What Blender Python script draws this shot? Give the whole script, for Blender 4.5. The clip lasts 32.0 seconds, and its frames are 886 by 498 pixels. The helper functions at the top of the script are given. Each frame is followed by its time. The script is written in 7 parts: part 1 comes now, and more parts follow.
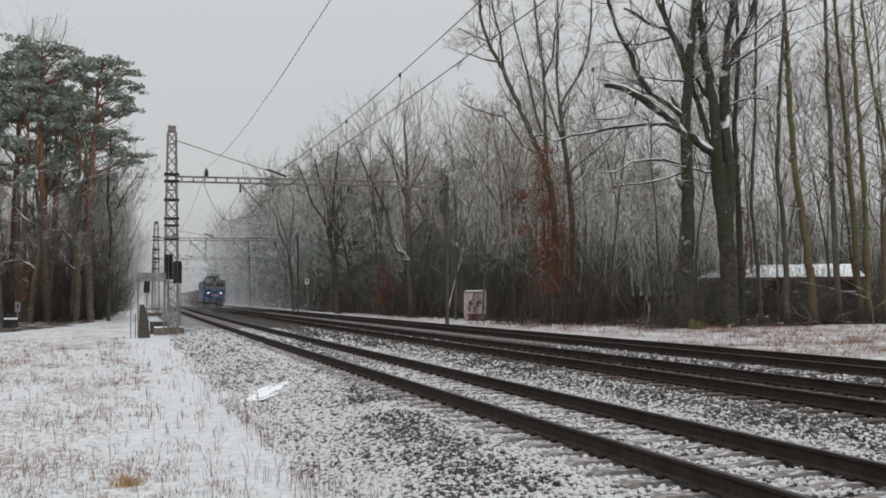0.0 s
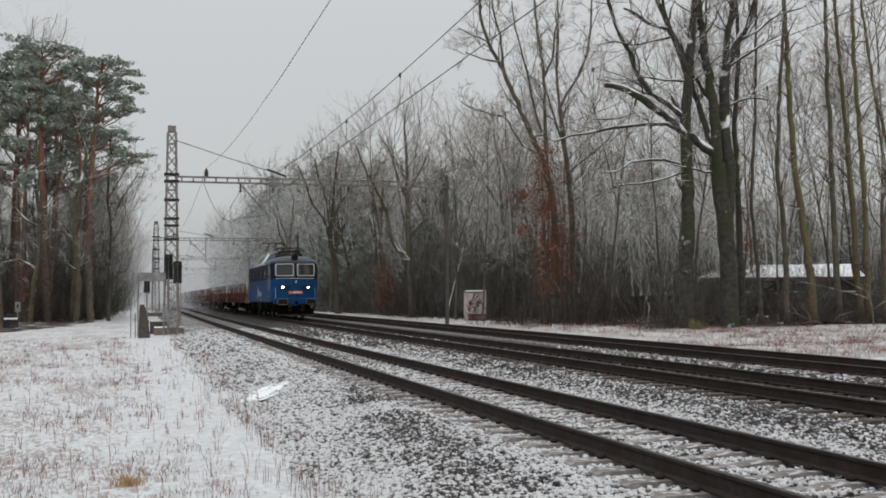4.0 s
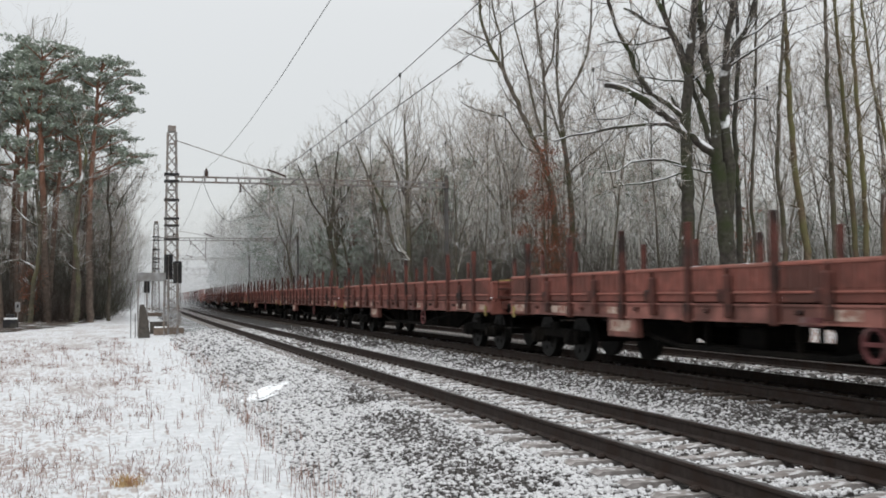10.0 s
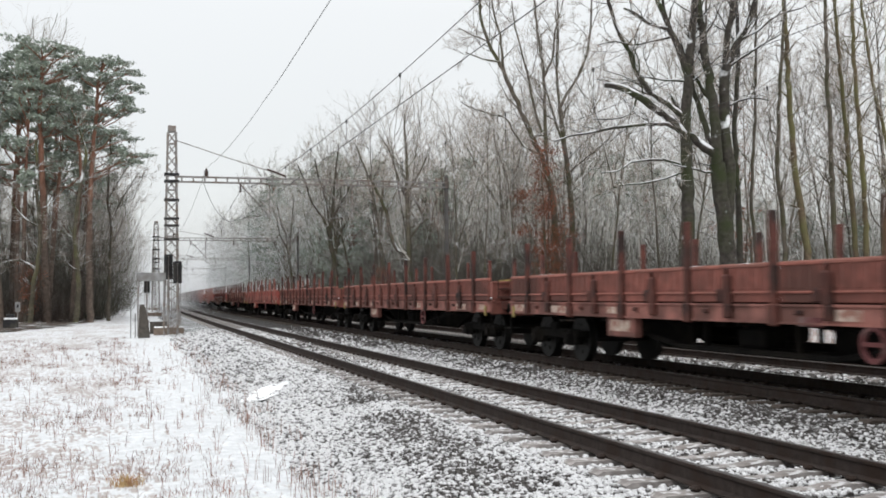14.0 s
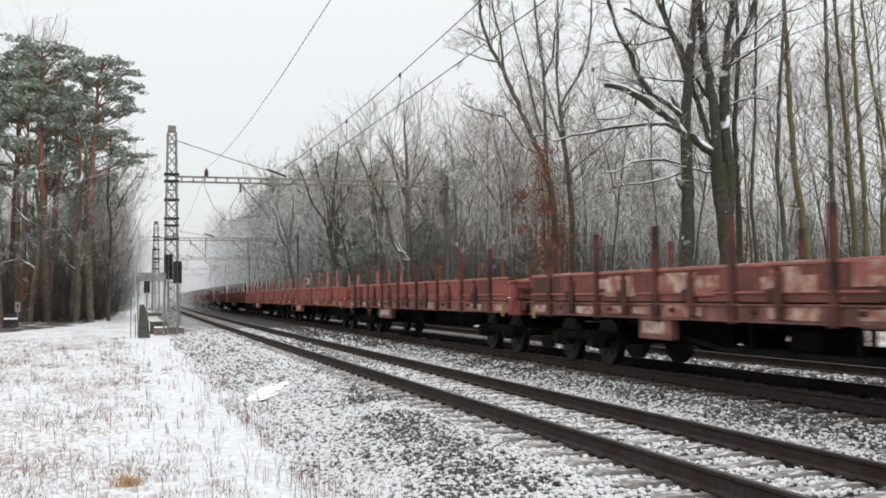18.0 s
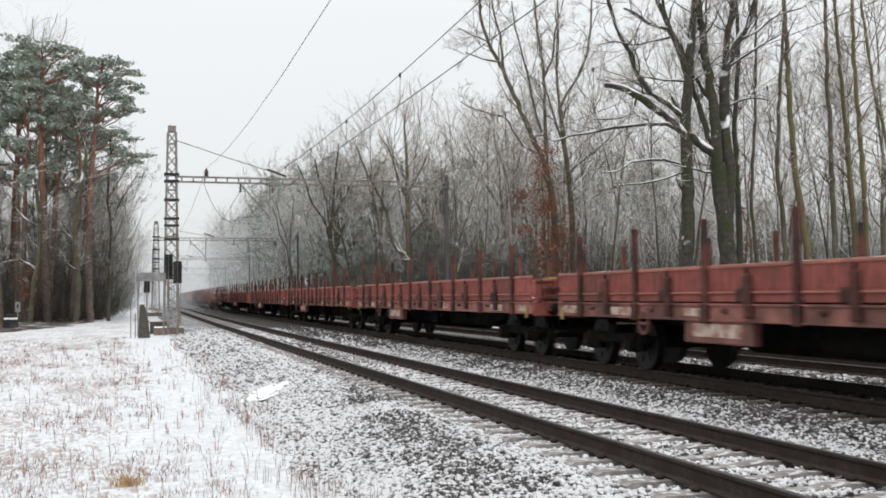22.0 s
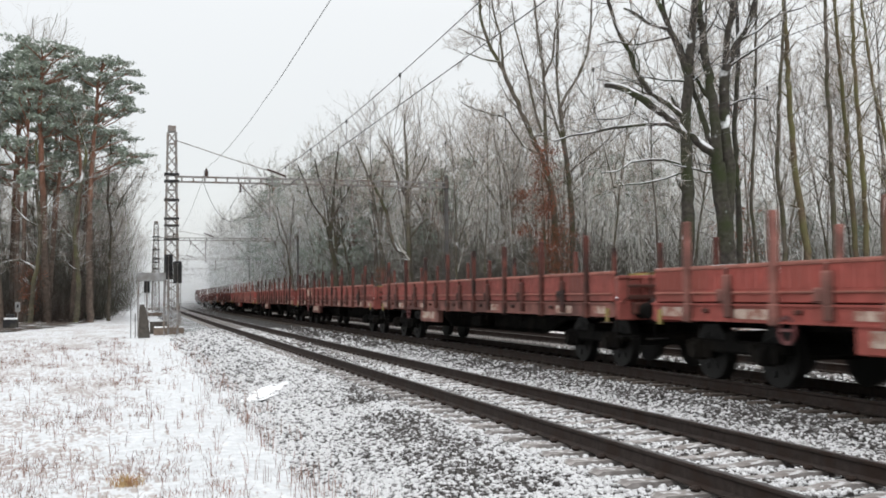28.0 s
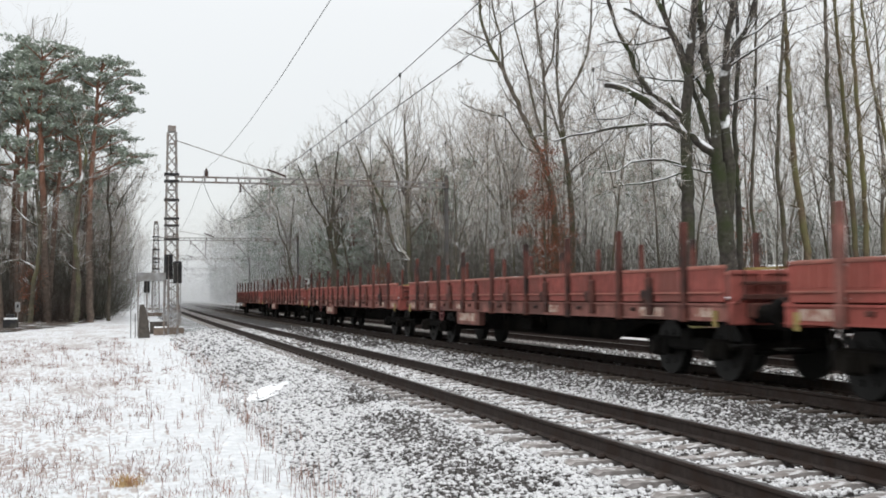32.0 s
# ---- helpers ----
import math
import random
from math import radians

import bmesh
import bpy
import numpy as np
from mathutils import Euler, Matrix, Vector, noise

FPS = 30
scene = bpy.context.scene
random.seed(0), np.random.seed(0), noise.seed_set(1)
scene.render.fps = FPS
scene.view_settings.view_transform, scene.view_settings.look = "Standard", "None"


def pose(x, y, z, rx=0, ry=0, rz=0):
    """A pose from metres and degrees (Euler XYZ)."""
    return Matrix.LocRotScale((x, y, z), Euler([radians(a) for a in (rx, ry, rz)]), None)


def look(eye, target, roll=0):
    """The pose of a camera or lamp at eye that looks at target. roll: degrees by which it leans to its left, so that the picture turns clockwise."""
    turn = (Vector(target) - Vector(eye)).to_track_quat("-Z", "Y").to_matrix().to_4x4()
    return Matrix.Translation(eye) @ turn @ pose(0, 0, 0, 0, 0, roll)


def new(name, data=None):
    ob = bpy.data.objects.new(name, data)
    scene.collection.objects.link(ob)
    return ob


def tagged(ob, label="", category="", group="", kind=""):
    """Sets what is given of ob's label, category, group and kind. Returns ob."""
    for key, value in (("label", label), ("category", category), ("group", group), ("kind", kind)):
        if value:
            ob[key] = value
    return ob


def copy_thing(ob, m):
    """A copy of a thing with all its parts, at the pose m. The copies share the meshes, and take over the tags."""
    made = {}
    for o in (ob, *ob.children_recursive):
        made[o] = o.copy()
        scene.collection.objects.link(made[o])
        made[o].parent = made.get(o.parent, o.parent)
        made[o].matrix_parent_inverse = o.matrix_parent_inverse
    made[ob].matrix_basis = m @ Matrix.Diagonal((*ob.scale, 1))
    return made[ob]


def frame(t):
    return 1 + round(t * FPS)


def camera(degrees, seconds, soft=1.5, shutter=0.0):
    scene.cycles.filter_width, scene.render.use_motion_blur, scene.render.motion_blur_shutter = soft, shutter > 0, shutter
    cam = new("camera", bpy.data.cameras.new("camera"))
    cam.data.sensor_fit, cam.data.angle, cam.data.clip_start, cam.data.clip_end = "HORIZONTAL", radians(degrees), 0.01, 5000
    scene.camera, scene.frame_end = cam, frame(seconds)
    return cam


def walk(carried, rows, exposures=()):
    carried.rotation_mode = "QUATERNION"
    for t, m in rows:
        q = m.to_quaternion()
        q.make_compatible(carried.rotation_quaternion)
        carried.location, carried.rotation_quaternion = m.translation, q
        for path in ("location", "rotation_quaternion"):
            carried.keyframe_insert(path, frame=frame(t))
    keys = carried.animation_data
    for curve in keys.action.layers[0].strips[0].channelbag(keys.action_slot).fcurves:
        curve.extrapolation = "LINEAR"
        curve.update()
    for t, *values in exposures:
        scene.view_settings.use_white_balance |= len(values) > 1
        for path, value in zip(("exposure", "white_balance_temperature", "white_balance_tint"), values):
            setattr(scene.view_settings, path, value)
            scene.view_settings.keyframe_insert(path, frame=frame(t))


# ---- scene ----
TAU = 2 * math.pi

# camera: stands still on the path beside the line
cam = camera(45.32, 32.0, soft=1.75, shutter=0.22)
EYE = Vector((0.0, 0.0, 1.347))
YAW, PITCH = radians(16.525), radians(2.527)
AIM = EYE + Vector((math.sin(YAW) * math.cos(PITCH), math.cos(YAW) * math.cos(PITCH), math.sin(PITCH))) * 50
STAND = look(EYE, AIM, -0.408)
walk(cam, [(0.0, STAND), (32.0, STAND)],
     exposures=[(0.0, -0.28), (7.0, -0.28), (8.6, -0.32), (9.0, -0.3), (10.9, 0.3), (13.0, 0.3), (32.0, 0.3)])

# overcast winter sky: a pale even cloud layer over a little of the clear sky's tint
world = bpy.data.worlds.new("sky")
scene.world = world
world.use_nodes = True
wn, wl = world.node_tree.nodes, world.node_tree.links
wn.clear()
sky = wn.new("ShaderNodeTexSky")
sky.sky_type, sky.sun_disc = "NISHITA", False
sky.sun_elevation, sky.sun_rotation = radians(24), radians(150)
cloud = wn.new("ShaderNodeRGB")
cloud.outputs[0].default_value = (8.2, 8.35, 8.4, 1)
wmix = wn.new("ShaderNodeMixRGB")
wmix.inputs[0].default_value = 0.9
wbg = wn.new("ShaderNodeBackground")
wbg.inputs[1].default_value = 0.1
wout = wn.new("ShaderNodeOutputWorld")
wl.new(sky.outputs[0], wmix.inputs[1])
# a cloud layer is brightest overhead and dimmer towards the horizon
wco = wn.new("ShaderNodeTexCoord")
wsep = wn.new("ShaderNodeSeparateXYZ")
wgrad = wn.new("ShaderNodeMapRange")
wgrad.inputs[1].default_value, wgrad.inputs[2].default_value = 0.26, 1.0
wgrad.inputs[3].default_value, wgrad.inputs[4].default_value = 0.0, 1.3
wlow = wn.new("ShaderNodeMapRange")
wlow.inputs[1].default_value, wlow.inputs[2].default_value = 0.0, 0.26
wlow.inputs[3].default_value, wlow.inputs[4].default_value = 0.8, 0.95
wsum = wn.new("ShaderNodeMath")
wmul = wn.new("ShaderNodeMixRGB")
wmul.blend_type, wmul.inputs[0].default_value = "MULTIPLY", 1.0
wl.new(wco.outputs["Generated"], wsep.inputs[0])
wl.new(wsep.outputs[2], wgrad.inputs[0])
wl.new(cloud.outputs[0], wmul.inputs[1])
wl.new(wsep.outputs[2], wlow.inputs[0])
wl.new(wgrad.outputs[0], wsum.inputs[0])
wl.new(wlow.outputs[0], wsum.inputs[1])
wl.new(wsum.outputs[0], wmul.inputs[2])
wl.new(wmul.outputs[0], wmix.inputs[2])
wl.new(wmix.outputs[0], wbg.inputs[0])
wl.new(wbg.outputs[0], wout.inputs[0])
sun = new("sun", bpy.data.lights.new("sun", "SUN"))
sun.data.energy, sun.data.angle, sun.data.color = 0.4, radians(40), (1.0, 0.97, 0.93)
sun.matrix_world = look((0, 0, 60), (0 + 30, 60, 0))


# ---- materials ----
def mat(name, base, rough=0.7, metal=0.0, vary=0.25, grain=8.0, second=None, patch=1.2, mix=0.5,
        bump=0.2, bump_scale=30.0, snow=0.0, snow_edge=0.35, snow_scale=2.5, obj_vary=0.0, glow=0.0, gloss=0.3):
    """A surface: base colour with fine grain, larger patches of a second colour, relief, and snow lying on what faces up."""
    m = bpy.data.materials.new(name)
    m.use_nodes = True
    n, l = m.node_tree.nodes, m.node_tree.links
    b = n["Principled BSDF"]
    b.inputs["Roughness"].default_value, b.inputs["Metallic"].default_value = rough, metal
    b.inputs["Specular IOR Level"].default_value = gloss
    geo = n.new("ShaderNodeNewGeometry")
    tc = n.new("ShaderNodeTexCoord")

    def tex(scale, detail=4.0):
        t = n.new("ShaderNodeTexNoise")
        t.inputs["Scale"].default_value, t.inputs["Detail"].default_value = scale, detail
        l.new(tc.outputs["Object"], t.inputs["Vector"])
        return t.outputs["Fac"]

    def span(src, a, c, lo=0.0, hi=1.0):
        r = n.new("ShaderNodeMapRange")
        r.inputs[1].default_value, r.inputs[2].default_value = a, c
        r.inputs[3].default_value, r.inputs[4].default_value = lo, hi
        l.new(src, r.inputs[0])
        return r.outputs[0]

    def blend(fac, c1, c2, kind="MIX"):
        x = n.new("ShaderNodeMixRGB")
        x.blend_type = kind
        for i, v in enumerate((fac, c1, c2)):
            if isinstance(v, (int, float)):
                x.inputs[i].default_value = v
            elif isinstance(v, tuple):
                x.inputs[i].default_value = (*v, 1)
            else:
                l.new(v, x.inputs[i])
        return x.outputs[0]

    col = blend(span(tex(grain), 0.3, 0.7), tuple(c * (1 - vary) for c in base), tuple(min(1, c * (1 + vary)) for c in base))
    if second:
        col = blend(span(tex(patch, 6.0), 0.62 - 0.3 * mix, 0.78 - 0.3 * mix), col, second)
    if obj_vary:
        oi = n.new("ShaderNodeObjectInfo")
        hs = n.new("ShaderNodeHueSaturation")
        l.new(span(oi.outputs["Random"], 0, 1, 1 - obj_vary, 1 + obj_vary), hs.inputs["Value"])
        l.new(col, hs.inputs["Color"])
        col = hs.outputs[0]
    if snow:
        sx = n.new("ShaderNodeSeparateXYZ")
        l.new(geo.outputs["Normal"], sx.inputs[0])
        add = n.new("ShaderNodeMath")
        l.new(sx.outputs[2], add.inputs[0])
        l.new(span(tex(snow_scale, 3.0), 0.3, 0.7, -0.5, 0.5), add.inputs[1])
        fac = span(add.outputs[0], snow_edge, snow_edge + 0.2, 0, snow)
        col = blend(fac, col, (0.82, 0.84, 0.86))
    l.new(col, b.inputs["Base Color"])
    if bump:
        bp = n.new("ShaderNodeBump")
        bp.inputs["Strength"].default_value, bp.inputs["Distance"].default_value = bump, 0.02
        l.new(tex(bump_scale), bp.inputs["Height"])
        l.new(bp.outputs[0], b.inputs["Normal"])
    if glow:
        b.inputs["Emission Color"].default_value = (*base, 1)
        b.inputs["Emission Strength"].default_value = glow
    return m


def mat_snow():
    """Thin snow over a meadow: white, softly uneven, with dead grass showing through in patches."""
    m = mat("snow_ground", (0.62, 0.633, 0.652), 0.6, vary=0.16, grain=7.0, bump=0.0)
    n, l = m.node_tree.nodes, m.node_tree.links
    b = n["Principled BSDF"]
    tc = n.new("ShaderNodeTexCoord")

    def tex(scale, detail=5.0, stretch=None):
        t = n.new("ShaderNodeTexNoise")
        t.inputs["Scale"].default_value, t.inputs["Detail"].default_value = scale, detail
        mp = n.new("ShaderNodeMapping")
        if stretch:
            mp.inputs["Scale"].default_value = stretch
        l.new(tc.outputs["Object"], mp.inputs[0])
        l.new(mp.outputs[0], t.inputs["Vector"])
        return t.outputs["Fac"]

    def op(kind, a, c, clamp=False):
        x = n.new("ShaderNodeMath")
        x.operation, x.use_clamp = kind, clamp
        for i, v in enumerate((a, c)):
            if isinstance(v, (int, float)):
                x.inputs[i].default_value = v
            else:
                l.new(v, x.inputs[i])
        return x.outputs[0]

    big, fine, mid = tex(0.5, 3.0, (1, 0.6, 1)), tex(17.0, 8.0, (1, 0.3, 1)), tex(3.2, 6.0, (1, 0.4, 1))
    bare = op("ADD", op("MULTIPLY", big, 0.55), op("ADD", op("MULTIPLY", fine, 1.05), op("MULTIPLY", mid, 0.5)))
    # trodden white strip beside the ballast, more dead grass away from it
    px = n.new("ShaderNodeSeparateXYZ")
    l.new(tc.outputs["Object"], px.inputs[0])
    strip = n.new("ShaderNodeMapRange")
    strip.inputs[1].default_value, strip.inputs[2].default_value = -0.5, 0.9
    strip.inputs[3].default_value, strip.inputs[4].default_value = 0.045, -0.1
    l.new(px.outputs[0], strip.inputs[0])
    verge = n.new("ShaderNodeMapRange")
    verge.inputs[1].default_value, verge.inputs[2].default_value = 10.0, 14.0
    verge.inputs[3].default_value, verge.inputs[4].default_value = 0.0, 0.22
    l.new(px.outputs[0], verge.inputs[0])
    bare = op("MULTIPLY", op("SUBTRACT", op("ADD", op("ADD", bare, verge.outputs[0]), strip.outputs[0]), 1.085), 9.0, True)
    mx = n.new("ShaderNodeMixRGB")
    src = b.inputs["Base Color"].links[0].from_socket
    l.new(op("MULTIPLY", bare, 0.7), mx.inputs[0])
    l.new(src, mx.inputs[1])
    gr = n.new("ShaderNodeMixRGB")
    gr.inputs[1].default_value, gr.inputs[2].default_value = (0.17, 0.125, 0.105, 1), (0.38, 0.3, 0.265, 1)
    l.new(fine, gr.inputs[0])
    l.new(gr.outputs[0], mx.inputs[2])
    l.new(mx.outputs[0], b.inputs["Base Color"])
    bp = n.new("ShaderNodeBump")
    bp.inputs["Strength"].default_value, bp.inputs["Distance"].default_value = 1.0, 0.2
    l.new(op("ADD", op("MULTIPLY", mid, 0.7), op("MULTIPLY", fine, 0.35)), bp.inputs["Height"])
    l.new(bp.outputs[0], b.inputs["Normal"])
    return m


def bare_streak(n, l, tc, px, strength):
    """A broken strip along the ballast shoulder where the stones lie bare; less than zero inside it."""
    slant = n.new("ShaderNodeMath")
    slant.operation = "MULTIPLY_ADD"
    l.new(px.outputs[1], slant.inputs[0])
    slant.inputs[1].default_value, slant.inputs[2].default_value = 0.115, 1.95
    off = n.new("ShaderNodeMath")
    off.operation = "SUBTRACT"
    l.new(px.outputs[0], off.inputs[0])
    l.new(slant.outputs[0], off.inputs[1])
    mag = n.new("ShaderNodeMath")
    mag.operation = "ABSOLUTE"
    l.new(off.outputs[0], mag.inputs[0])
    edge = n.new("ShaderNodeMapRange")
    edge.inputs[1].default_value, edge.inputs[2].default_value = 0.25, 0.75
    edge.inputs[3].default_value, edge.inputs[4].default_value = -strength, 0.0
    l.new(mag.outputs[0], edge.inputs[0])
    ns = n.new("ShaderNodeTexNoise")
    ns.inputs["Scale"].default_value, ns.inputs["Detail"].default_value = 0.6, 5.0
    l.new(tc.outputs["Object"], ns.inputs["Vector"])
    brk = n.new("ShaderNodeMapRange")
    brk.inputs[1].default_value, brk.inputs[2].default_value = 0.4, 0.55
    l.new(ns.outputs["Fac"], brk.inputs[0])
    mul = n.new("ShaderNodeMath")
    mul.operation = "MULTIPLY"
    l.new(edge.outputs[0], mul.inputs[0])
    l.new(brk.outputs[0], mul.inputs[1])
    return mul.outputs[0]


def mat_ballast(name, cover, tone):
    """Crushed stone with snow on part of it: cells of stone size, some dark, some snowed over; cover: how much snow."""
    m = bpy.data.materials.new(name)
    m.use_nodes = True
    n, l = m.node_tree.nodes, m.node_tree.links
    b = n["Principled BSDF"]
    b.inputs["Roughness"].default_value = 0.9
    tc = n.new("ShaderNodeTexCoord")
    vo = n.new("ShaderNodeTexVoronoi")
    vo.inputs["Scale"].default_value = 24.0
    l.new(tc.outputs["Object"], vo.inputs["Vector"])
    sep = n.new("ShaderNodeSeparateColor")
    l.new(vo.outputs["Color"], sep.inputs[0])
    ns = n.new("ShaderNodeTexNoise")
    ns.inputs["Scale"].default_value, ns.inputs["Detail"].default_value = 0.45, 4.0
    l.new(tc.outputs["Object"], ns.inputs["Vector"])
    ad = n.new("ShaderNodeMath")
    l.new(sep.outputs[0], ad.inputs[0])
    mr = n.new("ShaderNodeMapRange")
    mr.inputs[1].default_value, mr.inputs[2].default_value = 0.35, 0.65
    mr.inputs[3].default_value, mr.inputs[4].default_value = -0.14, 0.14
    l.new(ns.outputs["Fac"], mr.inputs[0])
    l.new(mr.outputs[0], ad.inputs[1])
    th = n.new("ShaderNodeMapRange")
    th.inputs[1].default_value, th.inputs[2].default_value = 1 - cover - 0.1, 1 - cover + 0.15
    px = n.new("ShaderNodeSeparateXYZ")
    l.new(tc.outputs["Object"], px.inputs[0])
    swept = n.new("ShaderNodeMapRange")
    swept.inputs[1].default_value, swept.inputs[2].default_value = 6.9, 8.1
    swept.inputs[3].default_value, swept.inputs[4].default_value = 0.0, -0.5
    l.new(px.outputs[0], swept.inputs[0])
    ad2 = n.new("ShaderNodeMath")
    l.new(ad.outputs[0], ad2.inputs[0])
    l.new(swept.outputs[0], ad2.inputs[1])
    ad3 = n.new("ShaderNodeMath")
    l.new(ad2.outputs[0], ad3.inputs[0])
    l.new(bare_streak(n, l, tc, px, 0.4), ad3.inputs[1])
    l.new(ad3.outputs[0], th.inputs[0])
    st = n.new("ShaderNodeMixRGB")
    st.inputs[1].default_value = (*[c * 0.5 for c in tone], 1)
    st.inputs[2].default_value = (*[c * 1.5 for c in tone], 1)
    l.new(sep.outputs[1], st.inputs[0])
    mx = n.new("ShaderNodeMixRGB")
    mx.inputs[2].default_value = (0.7, 0.72, 0.74, 1)
    l.new(th.outputs[0], mx.inputs[0])
    l.new(st.outputs[0], mx.inputs[1])
    l.new(mx.outputs[0], b.inputs["Base Color"])
    bp = n.new("ShaderNodeBump")
    bp.inputs["Strength"].default_value, bp.inputs["Distance"].default_value = 1.0, 0.05
    bp.invert = True
    l.new(vo.outputs["Distance"], bp.inputs["Height"])
    l.new(bp.outputs[0], b.inputs["Normal"])
    return m


def mat_stone():
    """Loose track stones: grey-brown, each its own shade, snow on the tops in drifting patches."""
    m = mat("ballast_stone", (0.064, 0.058, 0.055), 0.9, vary=0.4, grain=25, bump=0.4, bump_scale=60, snow=0.0)
    n, l = m.node_tree.nodes, m.node_tree.links
    b = n["Principled BSDF"]
    src = b.inputs["Base Color"].links[0].from_socket
    geo, tc = n.new("ShaderNodeNewGeometry"), n.new("ShaderNodeTexCoord")
    sx = n.new("ShaderNodeSeparateXYZ")
    l.new(geo.outputs["Normal"], sx.inputs[0])
    ns = n.new("ShaderNodeTexNoise")
    ns.inputs["Scale"].default_value, ns.inputs["Detail"].default_value = 0.55, 4.0
    l.new(tc.outputs["Object"], ns.inputs["Vector"])
    mr = n.new("ShaderNodeMapRange")
    mr.inputs[1].default_value, mr.inputs[2].default_value = 0.36, 0.52
    mr.inputs[3].default_value, mr.inputs[4].default_value = 0.02, 0.36
    l.new(ns.outputs["Fac"], mr.inputs[0])
    a1, a2, a3 = n.new("ShaderNodeMath"), n.new("ShaderNodeMath"), n.new("ShaderNodeMath")
    px = n.new("ShaderNodeSeparateXYZ")
    l.new(tc.outputs["Object"], px.inputs[0])
    swept = n.new("ShaderNodeMapRange")
    swept.inputs[1].default_value, swept.inputs[2].default_value = 6.9, 8.1
    swept.inputs[3].default_value, swept.inputs[4].default_value = 0.0, -0.75
    l.new(px.outputs[0], swept.inputs[0])
    l.new(sx.outputs[2], a1.inputs[0])
    l.new(mr.outputs[0], a1.inputs[1])
    isl = n.new("ShaderNodeMapRange")
    isl.inputs[3].default_value, isl.inputs[4].default_value = -0.95, 0.75
    l.new(geo.outputs["Random Per Island"], isl.inputs[0])
    l.new(a1.outputs[0], a2.inputs[0])
    l.new(isl.outputs[0], a2.inputs[1])
    l.new(a2.outputs[0], a3.inputs[0])
    l.new(swept.outputs[0], a3.inputs[1])
    th = n.new("ShaderNodeMapRange")
    th.inputs[1].default_value, th.inputs[2].default_value = 0.12, 0.9
    a4 = n.new("ShaderNodeMath")
    l.new(a3.outputs[0], a4.inputs[0])
    l.new(bare_streak(n, l, tc, px, 0.85), a4.inputs[1])
    l.new(a4.outputs[0], th.inputs[0])
    mx = n.new("ShaderNodeMixRGB")
    mx.inputs[2].default_value = (0.64, 0.64, 0.65, 1)
    l.new(th.outputs[0], mx.inputs[0])
    l.new(src, mx.inputs[1])
    l.new(mx.outputs[0], b.inputs["Base Color"])
    return m


SNOW = mat_snow()
SNOWCAP = mat("settled_snow", (0.82, 0.84, 0.86), 0.6, vary=0.05, grain=6, bump=0.3, bump_scale=12)
# bed toned darker than its stones, shade of the gaps put into the colour
BALLAST = mat_ballast("ballast_bed", 0.36, (0.04, 0.036, 0.034))
STONE = mat_stone()
RAILM = mat("rail_steel", (0.036, 0.028, 0.025), 0.85, 0.0, gloss=0.12, vary=0.3, grain=12, second=(0.03, 0.02, 0.016), patch=3, bump=0.15)
RAILTOP = mat("rail_head", (0.05, 0.046, 0.044), 0.45, 0.5, vary=0.2, grain=10, bump=0.05)
CONC = mat("sleeper_concrete", (0.25, 0.23, 0.22), 0.9, vary=0.25, grain=14, second=(0.17, 0.15, 0.14), patch=4, bump=0.4,
           snow=0.4, snow_edge=1.05, snow_scale=7.0, obj_vary=0.15)
CONCDIRTY = mat("brake_stained_concrete", (0.1, 0.082, 0.07), 0.92, vary=0.3, grain=10, second=(0.06, 0.046, 0.038), patch=3, bump=0.4, snow=0.25, snow_edge=1.2, snow_scale=7.0, obj_vary=0.2)
DARKSTEEL = mat("weathered_dark_steel", (0.085, 0.082, 0.08), 0.8, vary=0.3, grain=6, second=(0.085, 0.068, 0.058), patch=2, bump=0.15)
CONCBASE = mat("foundation_concrete", (0.2, 0.155, 0.125), 0.9, vary=0.25, grain=6, second=(0.13, 0.1, 0.085), patch=1.5, bump=0.4,
               snow=0.95, snow_edge=0.6)
BOXBROWN = mat("weathered_box_paint", (0.075, 0.066, 0.057), 0.85, vary=0.3, grain=5, second=(0.085, 0.078, 0.07), patch=2, bump=0.3, snow=0.8, snow_edge=0.7)
STEELG = mat("galvanised_steel", (0.245, 0.235, 0.228), 0.7, 0.0, vary=0.25, grain=6, second=(0.17, 0.13, 0.105), patch=2.5, bump=0.15,
             snow=0.5, snow_edge=0.9)
WIREM = mat("copper_wire", (0.05, 0.05, 0.05), 0.5, 0.5, vary=0.2, bump=0.0)
INSUL = mat("insulator_glaze", (0.06, 0.035, 0.03), 0.25, vary=0.2, bump=0.0)
BLACKP = mat("black_paint", (0.018, 0.018, 0.02), 0.6, vary=0.3, grain=5, second=(0.05, 0.045, 0.04), patch=2, bump=0.15)
GREYP = mat("grey_paint", (0.24, 0.24, 0.24), 0.7, vary=0.2, grain=5, second=(0.16, 0.15, 0.14), patch=2, bump=0.15, snow=0.5, snow_edge=0.8)
WHITEP = mat("white_paint", (0.72, 0.73, 0.74), 0.6, vary=0.1, grain=7, second=(0.5, 0.5, 0.48), patch=3, bump=0.1)
BARK = mat("dark_bark", (0.11, 0.094, 0.077), 0.95, vary=0.45, grain=5, second=(0.07, 0.068, 0.038), patch=0.7, bump=0.8, bump_scale=14,
           snow=0.9, snow_edge=0.42, snow_scale=1.1, obj_vary=0.25)
OAKBARK = mat("oak_bark", (0.05, 0.044, 0.038), 0.95, vary=0.5, grain=5, second=(0.034, 0.043, 0.018), patch=0.5, bump=1.0, bump_scale=11,
              snow=0.95, snow_edge=0.34, snow_scale=0.9)
